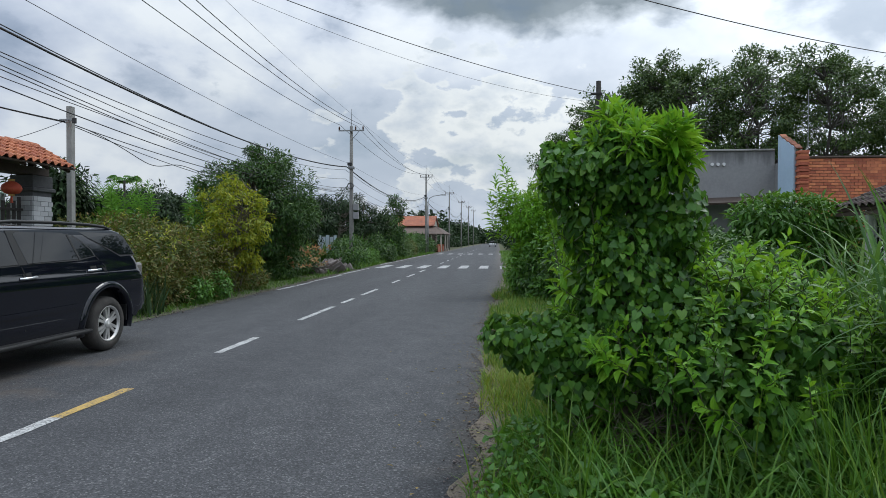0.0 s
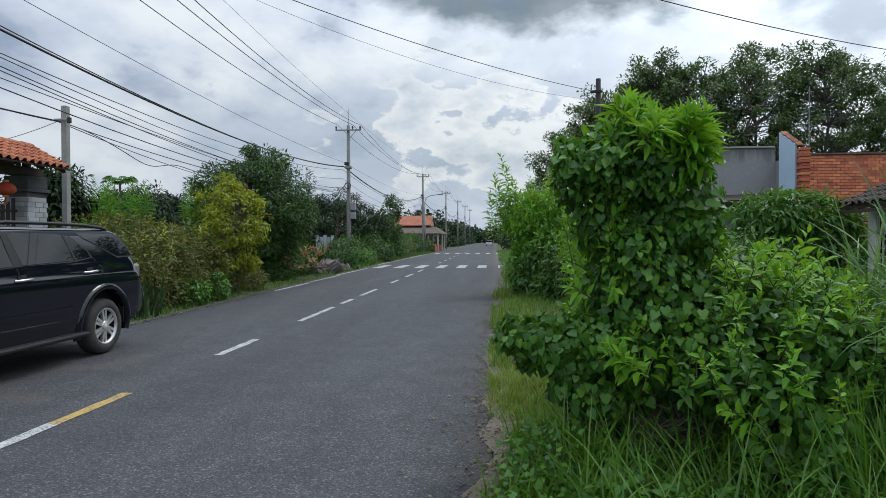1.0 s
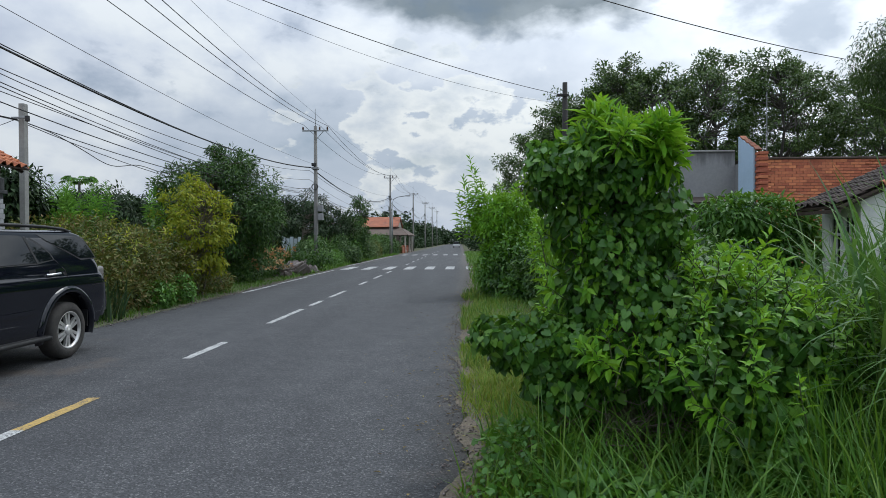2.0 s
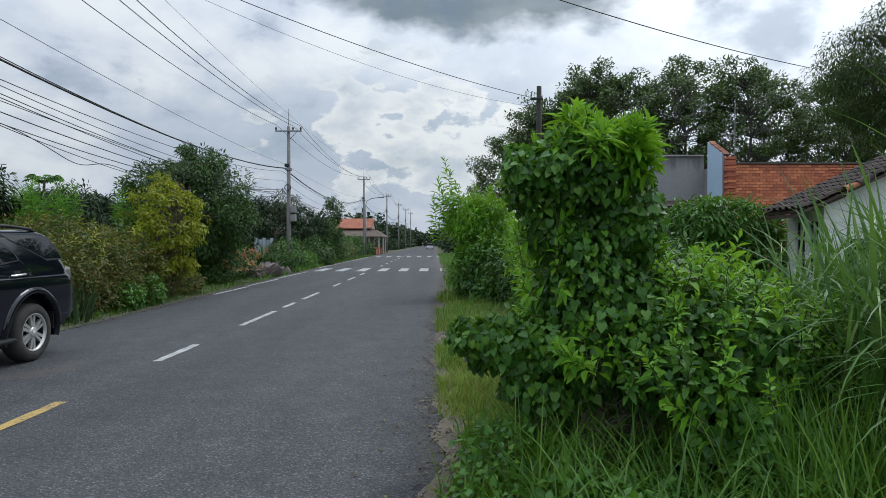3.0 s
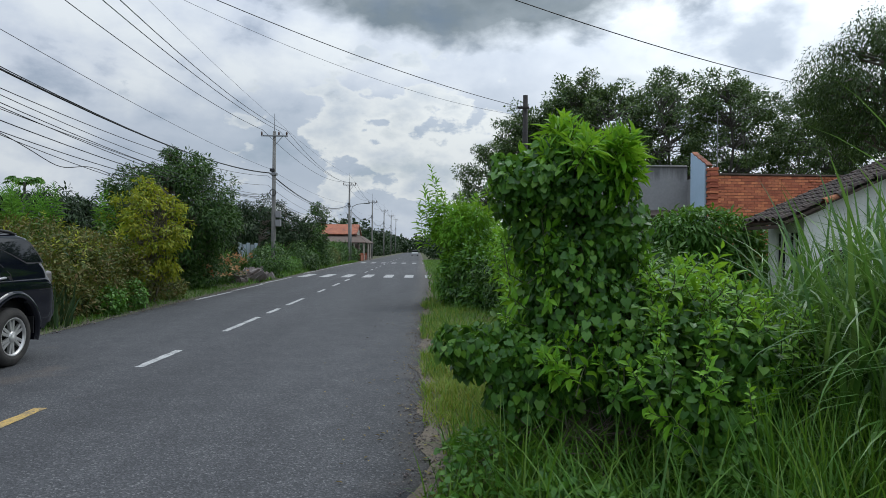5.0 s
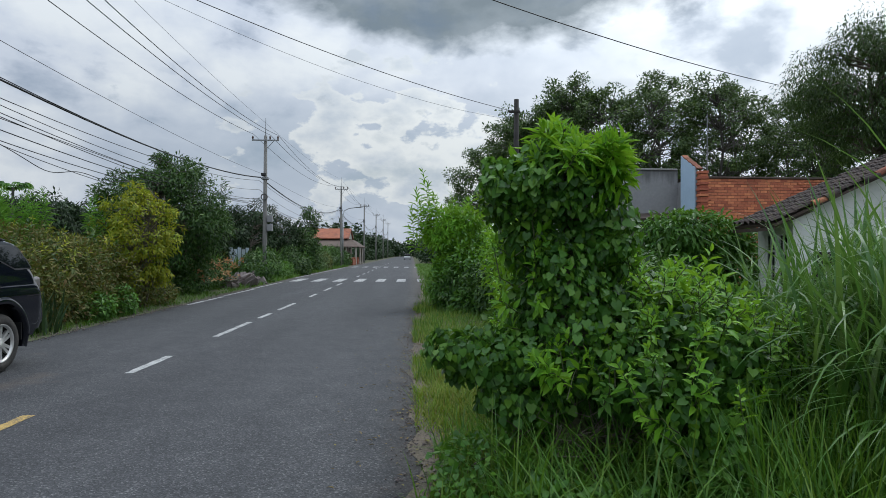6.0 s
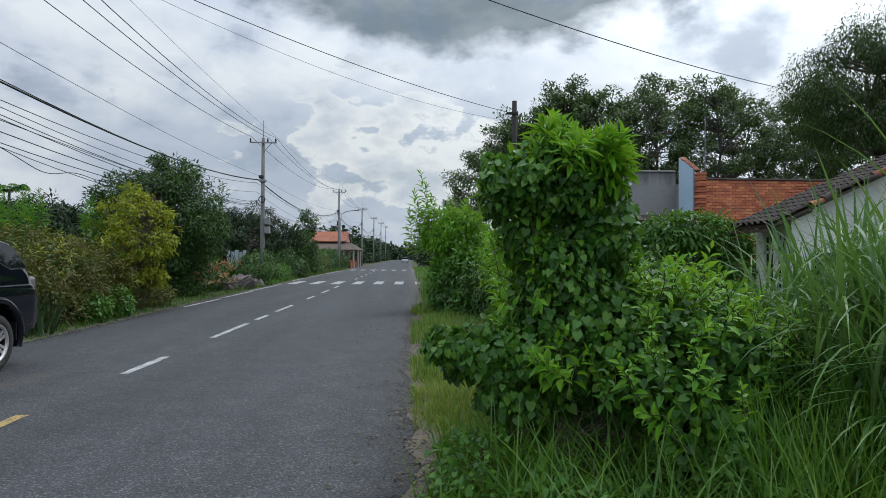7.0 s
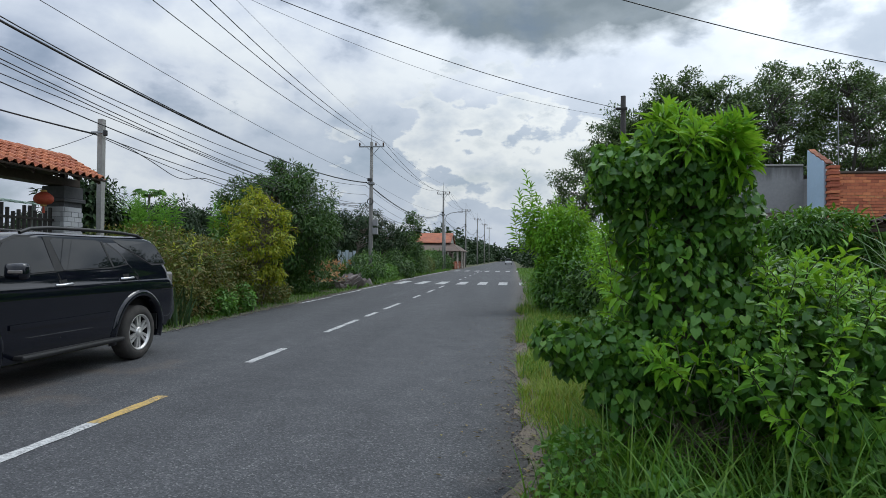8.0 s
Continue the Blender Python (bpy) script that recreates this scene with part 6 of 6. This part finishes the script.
def build_east_side():
    shrub("roadside_bush", [((1.02, 19.62, 2.32), (0.71, 0.85, 0.64)), ((1.73, 19.9, 1.75), (0.85, 0.99, 0.78)), ((1.17, 19.48, 1.25), (0.57, 0.71, 0.43)), ((1.52, 19.33, 2.6), (0.5, 0.57, 0.35))], 5600, 0.19, 0.055, BRIGHT, "light green feathery roadside bush", 81)
    shrub("roadside_bush", [((0.88, 18.77, 0.76), (0.4, 0.57, 0.64)), ((1.59, 17.63, 0.28), (0.5, 0.71, 0.57)), ((1.17, 19.19, 0.35), (0.5, 0.85, 0.71)), ((2.37, 15.36, 0.21), (0.64, 0.85, 0.43))], 3600, 0.15, 0.06, GREEN_BUSH, "tangled green weeds below a roadside bush", 811)
    rng = np.random.default_rng(82)
    sprays("tall_shoot", [(0.27, 19.33, 4.02), (0.45, 19.48, 3.67), (0.1, 19.33, 3.45), (0.6, 19.33, 3.31), (0.24, 19.62, 3.17), (-0.04, 19.19, 2.89)], BRIGHT, "tall upright shoot above a roadside bush", 83, 0.26, 0.065, 26, 1.4, spread=0.12)
    sprays("leafy_shoots", scatter_tips(rng, [((1.02, 19.62, 2.18), (1.06, 0.99, 1.06)), ((1.52, 19.48, 1.47), (0.85, 0.85, 0.57))], 64, 0.8, 0.1), BRIGHT, "feathery shoots of a roadside bush", 831, 0.21, 0.055, 12, 0.55, up=0.7)
    shrub("roadside_bush", [((2.06, 17.09, 0.3), (0.54, 0.81, 0.61)), ((2.4, 17.36, 0.66), (0.94, 1.08, 1.01)), ((1.72, 18.71, 0.41), (1.08, 1.08, 0.81))], 5000, 0.15, 0.06, MANGO, "dark green weedy bush by the road", 84)
    shrub("roadside_bush", [((2.48, 15.42, 1.48), (0.88, 0.88, 1.0)), ((3.23, 15.93, 1.1), (1.12, 1.0, 1.0)), ((3.1, 13.93, 0.28), (0.88, 1.0, 0.56))], 6000, 0.12, 0.05, BRIGHT, "yellow-green leafy bush behind the vines", 85)
    shrub("roadside_bush", [((1.6, 19.0, 1.2), (0.9, 1.6, 1.1)), ((2.6, 22.0, 1.4), (1.4, 2.0, 1.3)), ((2.4, 27.0, 1.6), (1.4, 2.5, 1.5))], 9000, 0.16, 0.07, GREEN_BUSH, "green bush along the verge", 86)
    sprays("red_flowers", [(2.2 + 0.25 * k % 0.7, 15.2 + 0.1 * k, 1.55 + 0.08 * (k % 3)) for k in range(7)], RED_FLOWER, "cluster of red flowers among the bushes", 87, 0.09, 0.06, 9, 0.25)
    shrub("garden_bush", [((7.2, 17.2, 2.2), (1.2, 0.8, 0.55)), ((8.2, 17.4, 2.0), (0.9, 0.7, 0.55)), ((6.0, 16.9, 0.9), (0.9, 0.8, 0.7)), ((7.4, 17.3, 1.1), (2.2, 1.0, 0.9))], 9000, 0.22, 0.075, GREEN_BUSH, "broad green garden bush before the brick wall", 88)
    # dark leaves here carry the garden's shadow in their colour
    shrub("garden_bush", [((3.9, 12.8, 0.9), (1.3, 1.6, 0.9)), ((6.0, 12.0, 0.35), (1.5, 1.6, 0.4)), ((4.0, 16.0, 1.1), (1.4, 1.6, 1.0))], 9000, 0.14, 0.06, MANGO, "low mixed garden bushes", 89)
    # rubber trees behind the houses
    rng = np.random.default_rng(90)
    spots = [(6.0, 36, 10.2), (8.6, 34, 11.4), (10.4, 38, 11.6), (12.4, 33, 11.0), (14.2, 36, 12.4), (16.6, 34, 12.0), (19.0, 37, 12.3), (21.5, 33, 11.2), (24.0, 36, 12.6), (27, 33, 12.5), (30, 37, 13.5), (7.2, 41, 10.4), (4.6, 42, 8.8), (7.4, 35.2, 10.8), (9.6, 32.6, 10.4), (27, 44, 14), (33, 42, 14), (36, 36, 14)]
    for k, (x, y, h) in enumerate(spots):
        tree("rubber_tree", x, y, h, (2.3, 2.1, h * 0.30), h * 0.68, 85, 9800, 0.18, 0.085, RUBBER_LEAF, PALE_BARK, "tall slim dark-leaved rubber tree behind the houses", "tree", 100 + k, "rubber trees", 0.13, DIAMOND, 0.45, 0.5)
    tree("bamboo_like_tree", 19.0, 25.5, 11.4, (3.2, 2.8, 3.1), 8.3, 85, 30000, 0.19, 0.045, BAMBOO, BARK, "dense fine-leaved tree overhanging the white house", "tree", 130, "", 0.2, DIAMOND, 0.9, 0.95)
    tree("bamboo_like_tree", 22.3, 24.0, 11.0, (3.4, 3.0, 3.6), 7.3, 85, 28000, 0.19, 0.045, BAMBOO, BARK, "dense fine-leaved tree overhanging the white house", "tree", 131, "", 0.2, DIAMOND, 0.9, 0.95)


def build_west_side():
    hedge = lambda y: float(road_left(y)) - 0.75
    # weeds behind the car and along the verge
    shrub("weed_hedge", [((-8.1, 14.6, 0.75), (0.8, 1.0, 0.85)), ((-7.75, 15.5, 0.4), (0.5, 0.8, 0.45)), ((-8.1, 16.4, 0.95), (0.8, 0.8, 1.0)), ((-7.6, 17.3, 0.35), (0.4, 0.7, 0.4)), ((-8.3, 17.9, 0.85), (0.8, 0.8, 1.0)), ((-8.0, 19.3, 0.7), (0.6, 0.8, 0.75)), ((-7.7, 20.6, 0.35), (0.4, 0.8, 0.4)), ((-9.6, 17.2, 1.1), (1.2, 1.8, 1.1)), ((-9.8, 15.4, 1.0), (1.0, 1.2, 1.1))], 24000, 0.115, 0.048, HEDGE, "rank olive-brown weeds along the verge", 141, DIAMOND, 0.2, 60)
    shrub("understory", [((-10.4, 22.8, 0.9), (1.5, 1.6, 1.0)), ((-10.6, 26.0, 1.0), (1.8, 1.6, 1.1)), ((-9.2, 22.2, 0.6), (0.9, 1.2, 0.7)), ((-11.8, 20.5, 1.0), (1.5, 1.5, 1.1)), ((-11.5, 29.5, 1.2), (1.8, 1.8, 1.3)), ((-13.5, 23.0, 1.0), (2.0, 1.8, 1.2))], 16000, 0.16, 0.06, MANGO, "dark green undergrowth below the mango tree", 1411)
    shrub("green_weeds", [((-7.35, 16.2, 0.3), (0.35, 0.5, 0.35)), ((-7.4, 17.4, 0.35), (0.35, 0.5, 0.38))], 2600, 0.09, 0.05, GREEN_BUSH, "low bright green weeds at the road's edge", 142)
    rng = np.random.default_rng(1421)
    tall = [((-8.1, 15.4, 1.0), (0.9, 1.4, 0.9)), ((-8.2, 17.6, 1.1), (0.9, 1.2, 1.0)), ((-9.4, 17.0, 1.4), (1.2, 1.6, 0.9))]
    sprays("weed_shoots", scatter_tips(rng, tall, 120, 0.6, 0.08), HEDGE, "leafy olive shoots among the weeds", 1422, 0.15, 0.055, 10, 0.4)
    sprays("weed_shoots", scatter_tips(rng, tall, 46, 0.6, 0.1), YELLOW_LEAF, "yellowing shoots among the weeds", 1423, 0.12, 0.045, 9, 0.35)
    sprays("weed_shoots", scatter_tips(rng, tall, 30, 0.6, 0.06), MANGO, "dark green shoots among the weeds", 1424, 0.16, 0.06, 10, 0.4)
    # feathery plants
    rng = np.random.default_rng(143)
    for k in range(14):
        x, y, h = -10.8 + rng.normal(0, 0.6), 18.5 + rng.normal(0, 0.5), rng.uniform(2.8, 3.7)
        tips = [(x + rng.normal(0, 0.12), y + rng.normal(0, 0.12), h - 0.18 * j) for j in range(5)]
        sprays("feathery_plant", tips, FEATHER, "upright feathery light green plant", 150 + k, 0.24, 0.03, 40, 1.4, "feathery plants", 0.16)
    tree("yellow_tree", -7.85, 19.4, 3.9, (1.12, 0.95, 1.62), 1.92, 130, 6000, 0.13, 0.05, YELLOW_LEAF, BARK, "small tree with yellow-green leaves by the verge", "tree", 171, "", 0.035, LANCE, 0.5, 0.24, trunks=6)
    tree("mango_tree", -9.35, 25.0, 5.3, (2.35, 2.0, 2.2), 2.95, 150, 26000, 0.17, 0.055, MANGO, BARK, "dense dark green mango tree", "tree", 172, "", 0.14, DIAMOND, 0.4, 0.5)
    for k, (x, y, h, r) in enumerate([(-14.5, 27, 4.0, 1.9), (-17, 31, 4.4, 2.3), (-20, 34, 4.9, 2.4), (-13.5, 34, 4.6, 2.1), (-24, 32, 4.5, 2.3), (-10.6, 32.5, 4.0, 1.5), (-27, 38, 4.6, 2.6), (-11.2, 45, 5.4, 1.9), (-10.5, 50, 5.5, 1.7), (-11.0, 38, 4.7, 1.6), (-13.5, 47, 5.2, 2.3), (-9.9, 56, 4.6, 1.4), (-17, 24, 3.0, 1.8), (-11.75, 17.0, 3.9, 0.65), (-22, 27, 3.2, 2.0)]):
        tree("dark_tree", x, y, h, (r, r, h * 0.38), h * 0.56, 50, 6200, 0.22, 0.075, DARK_LEAF, BARK, "dark green leafy tree behind the verge", "tree", 180 + k, "orchard trees", 0.12, DIAMOND, 0.7, 0.55)
    # papaya
    rng = np.random.default_rng(200)
    t = thing("papaya_tree", -14.4, 24.2)
    tubes("trunk", [(limb_path(rng, (0, 0, 0), (0.1, 0, 3.9), 0.03, 7), np.linspace(0.06, 0.04, 7))], PALE_BARK, t)
    base, axis, nrm, ln = [], [], [], []
    for k in range(22):
        az, el = k * 2.4, 0.15 + 0.5 * rng.random()
        d = np.array([math.cos(az) * math.cos(el), math.sin(az) * math.cos(el), math.sin(el)])
        hub = np.array([0.1, 0, 3.85]) + d * 0.45
        for j in range(7):
            a2 = az + (j - 3) * 0.42
            base.append(hub)
            axis.append(np.array([math.cos(a2), math.sin(a2), -0.45]))
            nrm.append(np.array([0, 0, 1.0]) + 0.2 * d)
            ln.append(0.32 - 0.04 * abs(j - 3))
    leaf_mesh("crown", np.array(base), np.array(axis), np.array(nrm), np.array(ln), np.array(ln) * 0.4, LANCE, GREEN_BUSH, t, "", "stuff")
    tagged(t, "slim papaya tree with an umbrella of lobed leaves", "tree")
    # verge further on
    shrub("flower_bush", [((-8.4, 25.6, 0.55), (0.7, 1.0, 0.55)), ((-8.7, 27.4, 0.65), (0.8, 1.1, 0.6)), ((-8.9, 29.0, 0.6), (0.8, 0.9, 0.55))], 3600, 0.12, 0.06, MANGO, "low flowering bush by the verge", 211)
    sprays("salmon_flowers", [(-8.0 + 0.5 * math.sin(k * 2.1), 25.0 + 0.11 * k, 0.95 + 0.4 * math.sin(k * 1.3)) for k in range(42)], ORANGE_FLOWER, "salmon and dry flowers on a low bush", 212, 0.14, 0.1, 6, 0.14)
    rng = np.random.default_rng(213)
    for k in range(46):
        bm = bmesh.new()
        bmesh.ops.create_cube(bm, size=1.7)
        bmesh.ops.subdivide_edges(bm, edges=bm.edges, cuts=1, use_grid_fill=True)
        for v in bm.verts:
            v.co += Vector(rng.normal(0, 0.2, 3))
        s = rng.uniform(0.10, 0.26)
        ob = part("stone", bm, ROCK, None)
        ob.matrix_basis = pose(-8.35 + rng.normal(0, 0.35), 31.6 + rng.normal(0, 1.0), s * 0.45 + max(0, 0.45 * rng.random() - 0.15), rng.uniform(0, 55), rng.uniform(0, 55), rng.uniform(0, 360)) @ Matrix.Diagonal((s * 1.7, s * 1.2, s * 0.5, 1))
        tagged(ob, "broken grey rubble stone heaped on the verge", "stone", "rubble heap")
    shrub("roadside_bush", [((-8.5, 46.6, 0.8), (0.85, 0.9, 0.8)), ((-8.1, 47.6, 0.65), (0.6, 0.8, 0.7)), ((-9.0, 47.4, 1.5), (0.6, 0.7, 0.6))], 4200, 0.2, 0.09, MANGO, "dark rounded bush at the road's edge", 214)
    tree("young_tree", -8.9, 52.0, 3.9, (1.4, 1.3, 1.6), 2.0, 60, 5200, 0.2, 0.09, MANGO, BARK, "young green tree above the verge bushes", "tree", 2141, "", 0.04, LANCE, 0.3, 0.45, trunks=3)
    shrub("roadside_bush", [((-8.4, 35.4, 0.5), (0.6, 0.8, 0.5)), ((-8.9, 38.4, 0.55), (0.8, 0.9, 0.6)), ((-8.3, 40.4, 0.45), (0.6, 1.0, 0.5)), ((-8.6, 43.0, 0.5), (0.7, 1.0, 0.6))], 4200, 0.16, 0.07, GREEN_BUSH, "low green bushes round the pole's foot", 2142)
    rng = np.random.default_rng(215)
    mats = (GREEN_BUSH, MANGO, HEDGE, MANGO, GREEN_BUSH, RUBBER_LEAF)
    words = ("light green", "dark green", "olive brown", "dark green", "light green", "dull grey-green")
    for k in range(26):
        y = 28.8 + 1.75 * k + rng.normal(0, 0.5)
        x = -9.3 + rng.normal(0, 0.6) - 0.012 * (y - 28)
        h = rng.uniform(0.45, 1.15) * (1.5 if y > 50 else 1.0)
        some = [((x + rng.normal(0, 0.5), y + rng.normal(0, 0.6), h * rng.uniform(0.5, 0.9)), (rng.uniform(0.4, 0.9), rng.uniform(0.5, 1.1), h * rng.uniform(0.6, 1.0))) for j in range(3)]
        size = rng.uniform(0.13, 0.24)
        shrub("verge_shrub", some, 1500, size, size * rng.uniform(0.3, 0.5), mats[k % 6], words[k % 6] + " shrub in the tangled growth along the verge", 3000 + k, LANCE, rng.uniform(0.1, 0.7), 8, "verge shrubs")
    left = lambda x, y, r: x < road_left(y) - 0.02 - 0.2 * r.random(len(x)) ** 2
    grass_patch("verge_grass", (-9.5, -6.7, 10.5, 30.0), 11000, (0.08, 0.30), (0.008, 0.02), GRASS, "grass on the opposite verge", 217, keep=left, seg=3)
    grass_patch("verge_grass", (-10.0, -6.9, 30.0, 80.0), 12000, (0.2, 0.5), (0.02, 0.05), GRASS, "grass on the opposite distant verge", 218, keep=left, seg=3)
    # agave-like plants beside the car
    v, f = blade_arrays(np.random.default_rng(219), np.tile([[-7.3, 13.7, 0.0]], (46, 1)) + np.random.default_rng(220).normal(0, 0.16, (46, 3)) * [1, 1.6, 0], np.random.default_rng(221).uniform(0.6, 1.0, 46), np.full(46, 0.06), np.random.default_rng(222).uniform(0.05, 0.5, 46), np.full(46, 0.3), seg=4)
    tagged(mesh_object("sword_plant", v, f, SWORD), "clump of stiff upright sword leaves at the roadside", "plant")
    rng = np.random.default_rng(223)
    for k, (x, y, h) in enumerate([(-9.5, 31.6, 1.9), (-10.2, 34.8, 2.3), (-9.5, 44.0, 2.3), (-9.8, 43.0, 2.0), (-9.3, 34.2, 1.5), (-10.8, 29.0, 2.0), (-12.6, 21.5, 2.0)]):
        n = 30
        b = np.tile([[x, y, 0.0]], (n, 1)) + rng.normal(0, 0.12, (n, 3)) * [1, 1, 0]
        b[:, 2] = rng.uniform(0.2, 0.5, n) * h
        v, f = blade_arrays(rng, b, rng.uniform(0.5, 0.75, n) * h, np.full(n, 0.09), rng.uniform(0.1, 0.7, n), rng.uniform(0.4, 1.6, n), seg=5)
        tagged(mesh_object("spiky_plant", v, f, TALL_GRASS), "clump of long arching strap leaves on the verge", "plant", "spiky plants")
    shrub("roadside_bush", [((-9.4, 72, 1.1), (1.3, 3.0, 1.2)), ((-9.6, 79, 1.2), (1.4, 3.0, 1.3)), ((-8.7, 82, 0.9), (0.9, 2.2, 1.0)), ((-11.5, 84, 1.2), (2.0, 2.5, 1.3))], 6000, 0.26, 0.11, MANGO, "dark hedge before the far house", 224)
    shrub("garden_shrub", [((-13.4, 88.0, 1.2), (1.4, 1.0, 1.5)), ((-11.2, 88.5, 1.0), (1.2, 1.0, 1.3)), ((-9.8, 88.0, 0.8), (0.8, 1.0, 1.1)), ((-9.3, 85.5, 0.6), (0.6, 1.0, 0.9))], 3600, 0.3, 0.12, DARK_LEAF, "dark garden shrubs before the far house", 225)
    # sheets of blue-grey metal fence
    t = thing("sheet_fence", -9.7, 34.6)
    for k in range(5):
        part("sheet", boxes((0.02 * k, 0.02 * k + 0.02, 0.75 * k, 0.75 * k + 0.7, 0, 1.9 - 0.1 * (k % 2)), bevel=0.004), BLUE_SHEET, t)
    tagged(t, "faded blue sheet metal fence in the bushes", "fence")


def build_distance():
    rng = np.random.default_rng(230)
    t = thing("far_woods", 0, 0)
    base, size = [], []
    for k in range(420):
        side = rng.random() < 0.5
        y = rng.uniform(80, 330)
        x = (-11 - rng.random() ** 2 * 70) if side else (4 + rng.random() ** 2 * 80)
        if side and y < 100 and x > -22:
            continue
        h = rng.uniform(4.2, 7.5) + 0.01 * y
        r = rng.uniform(1.2, 2.4)
        q = unit(rng.normal(size=(90, 3))) * np.array([r, r, h * 0.42]) * rng.uniform(0.5, 1, (90, 1)) + [x, y, h * 0.55]
        base.append(q)
        size.append(np.full(90, 0.9))
    for k in range(150):
        y = 97 + 1.55 * k
        for x in (float(road_left(y)) - rng.uniform(1.8, 4.5), float(road_right(y)) + rng.uniform(1.5, 5.0)):
            h = rng.uniform(1.6, 4.2)
            base.append(unit(rng.normal(size=(60, 3))) * np.array([1.2, 1.6, h * 0.5]) * rng.uniform(0.4, 1, (60, 1)) + [x, y, h * 0.5])
            size.append(np.full(60, 0.55))
    for k in range(260):
        x, y = rng.uniform(-120, 120), rng.uniform(330, 380)
        h = rng.uniform(6, 11)
        q = unit(rng.normal(size=(70, 3))) * np.array([3.5, 3, h * 0.45]) + [x, y, h * 0.5]
        base.append(q)
        size.append(np.full(70, 1.8))
    base, size = np.concatenate(base), np.concatenate(size)
    axis, normal = droop_axes(rng, unit(rng.normal(size=base.shape)), 0.3, 0.6)
    leaf_mesh("foliage", base, axis, normal, size, size * 0.7, DIAMOND, DARK_LEAF, t, "", "stuff")
    tagged(t, "dark woods and hedges in the distance along the road", "woods", kind="stuff")
    tree("far_slim_tree", -11.3, 71, 6.6, (0.75, 0.75, 1.5), 5.3, 18, 1100, 0.32, 0.13, MANGO, PALE_BARK, "slim airy tree standing above the hedge", "tree", 240, "", 0.1, LANCE, 0.5, 0.5)


build_near_plants()
build_gravel()
build_east_side()
build_west_side()
build_distance()
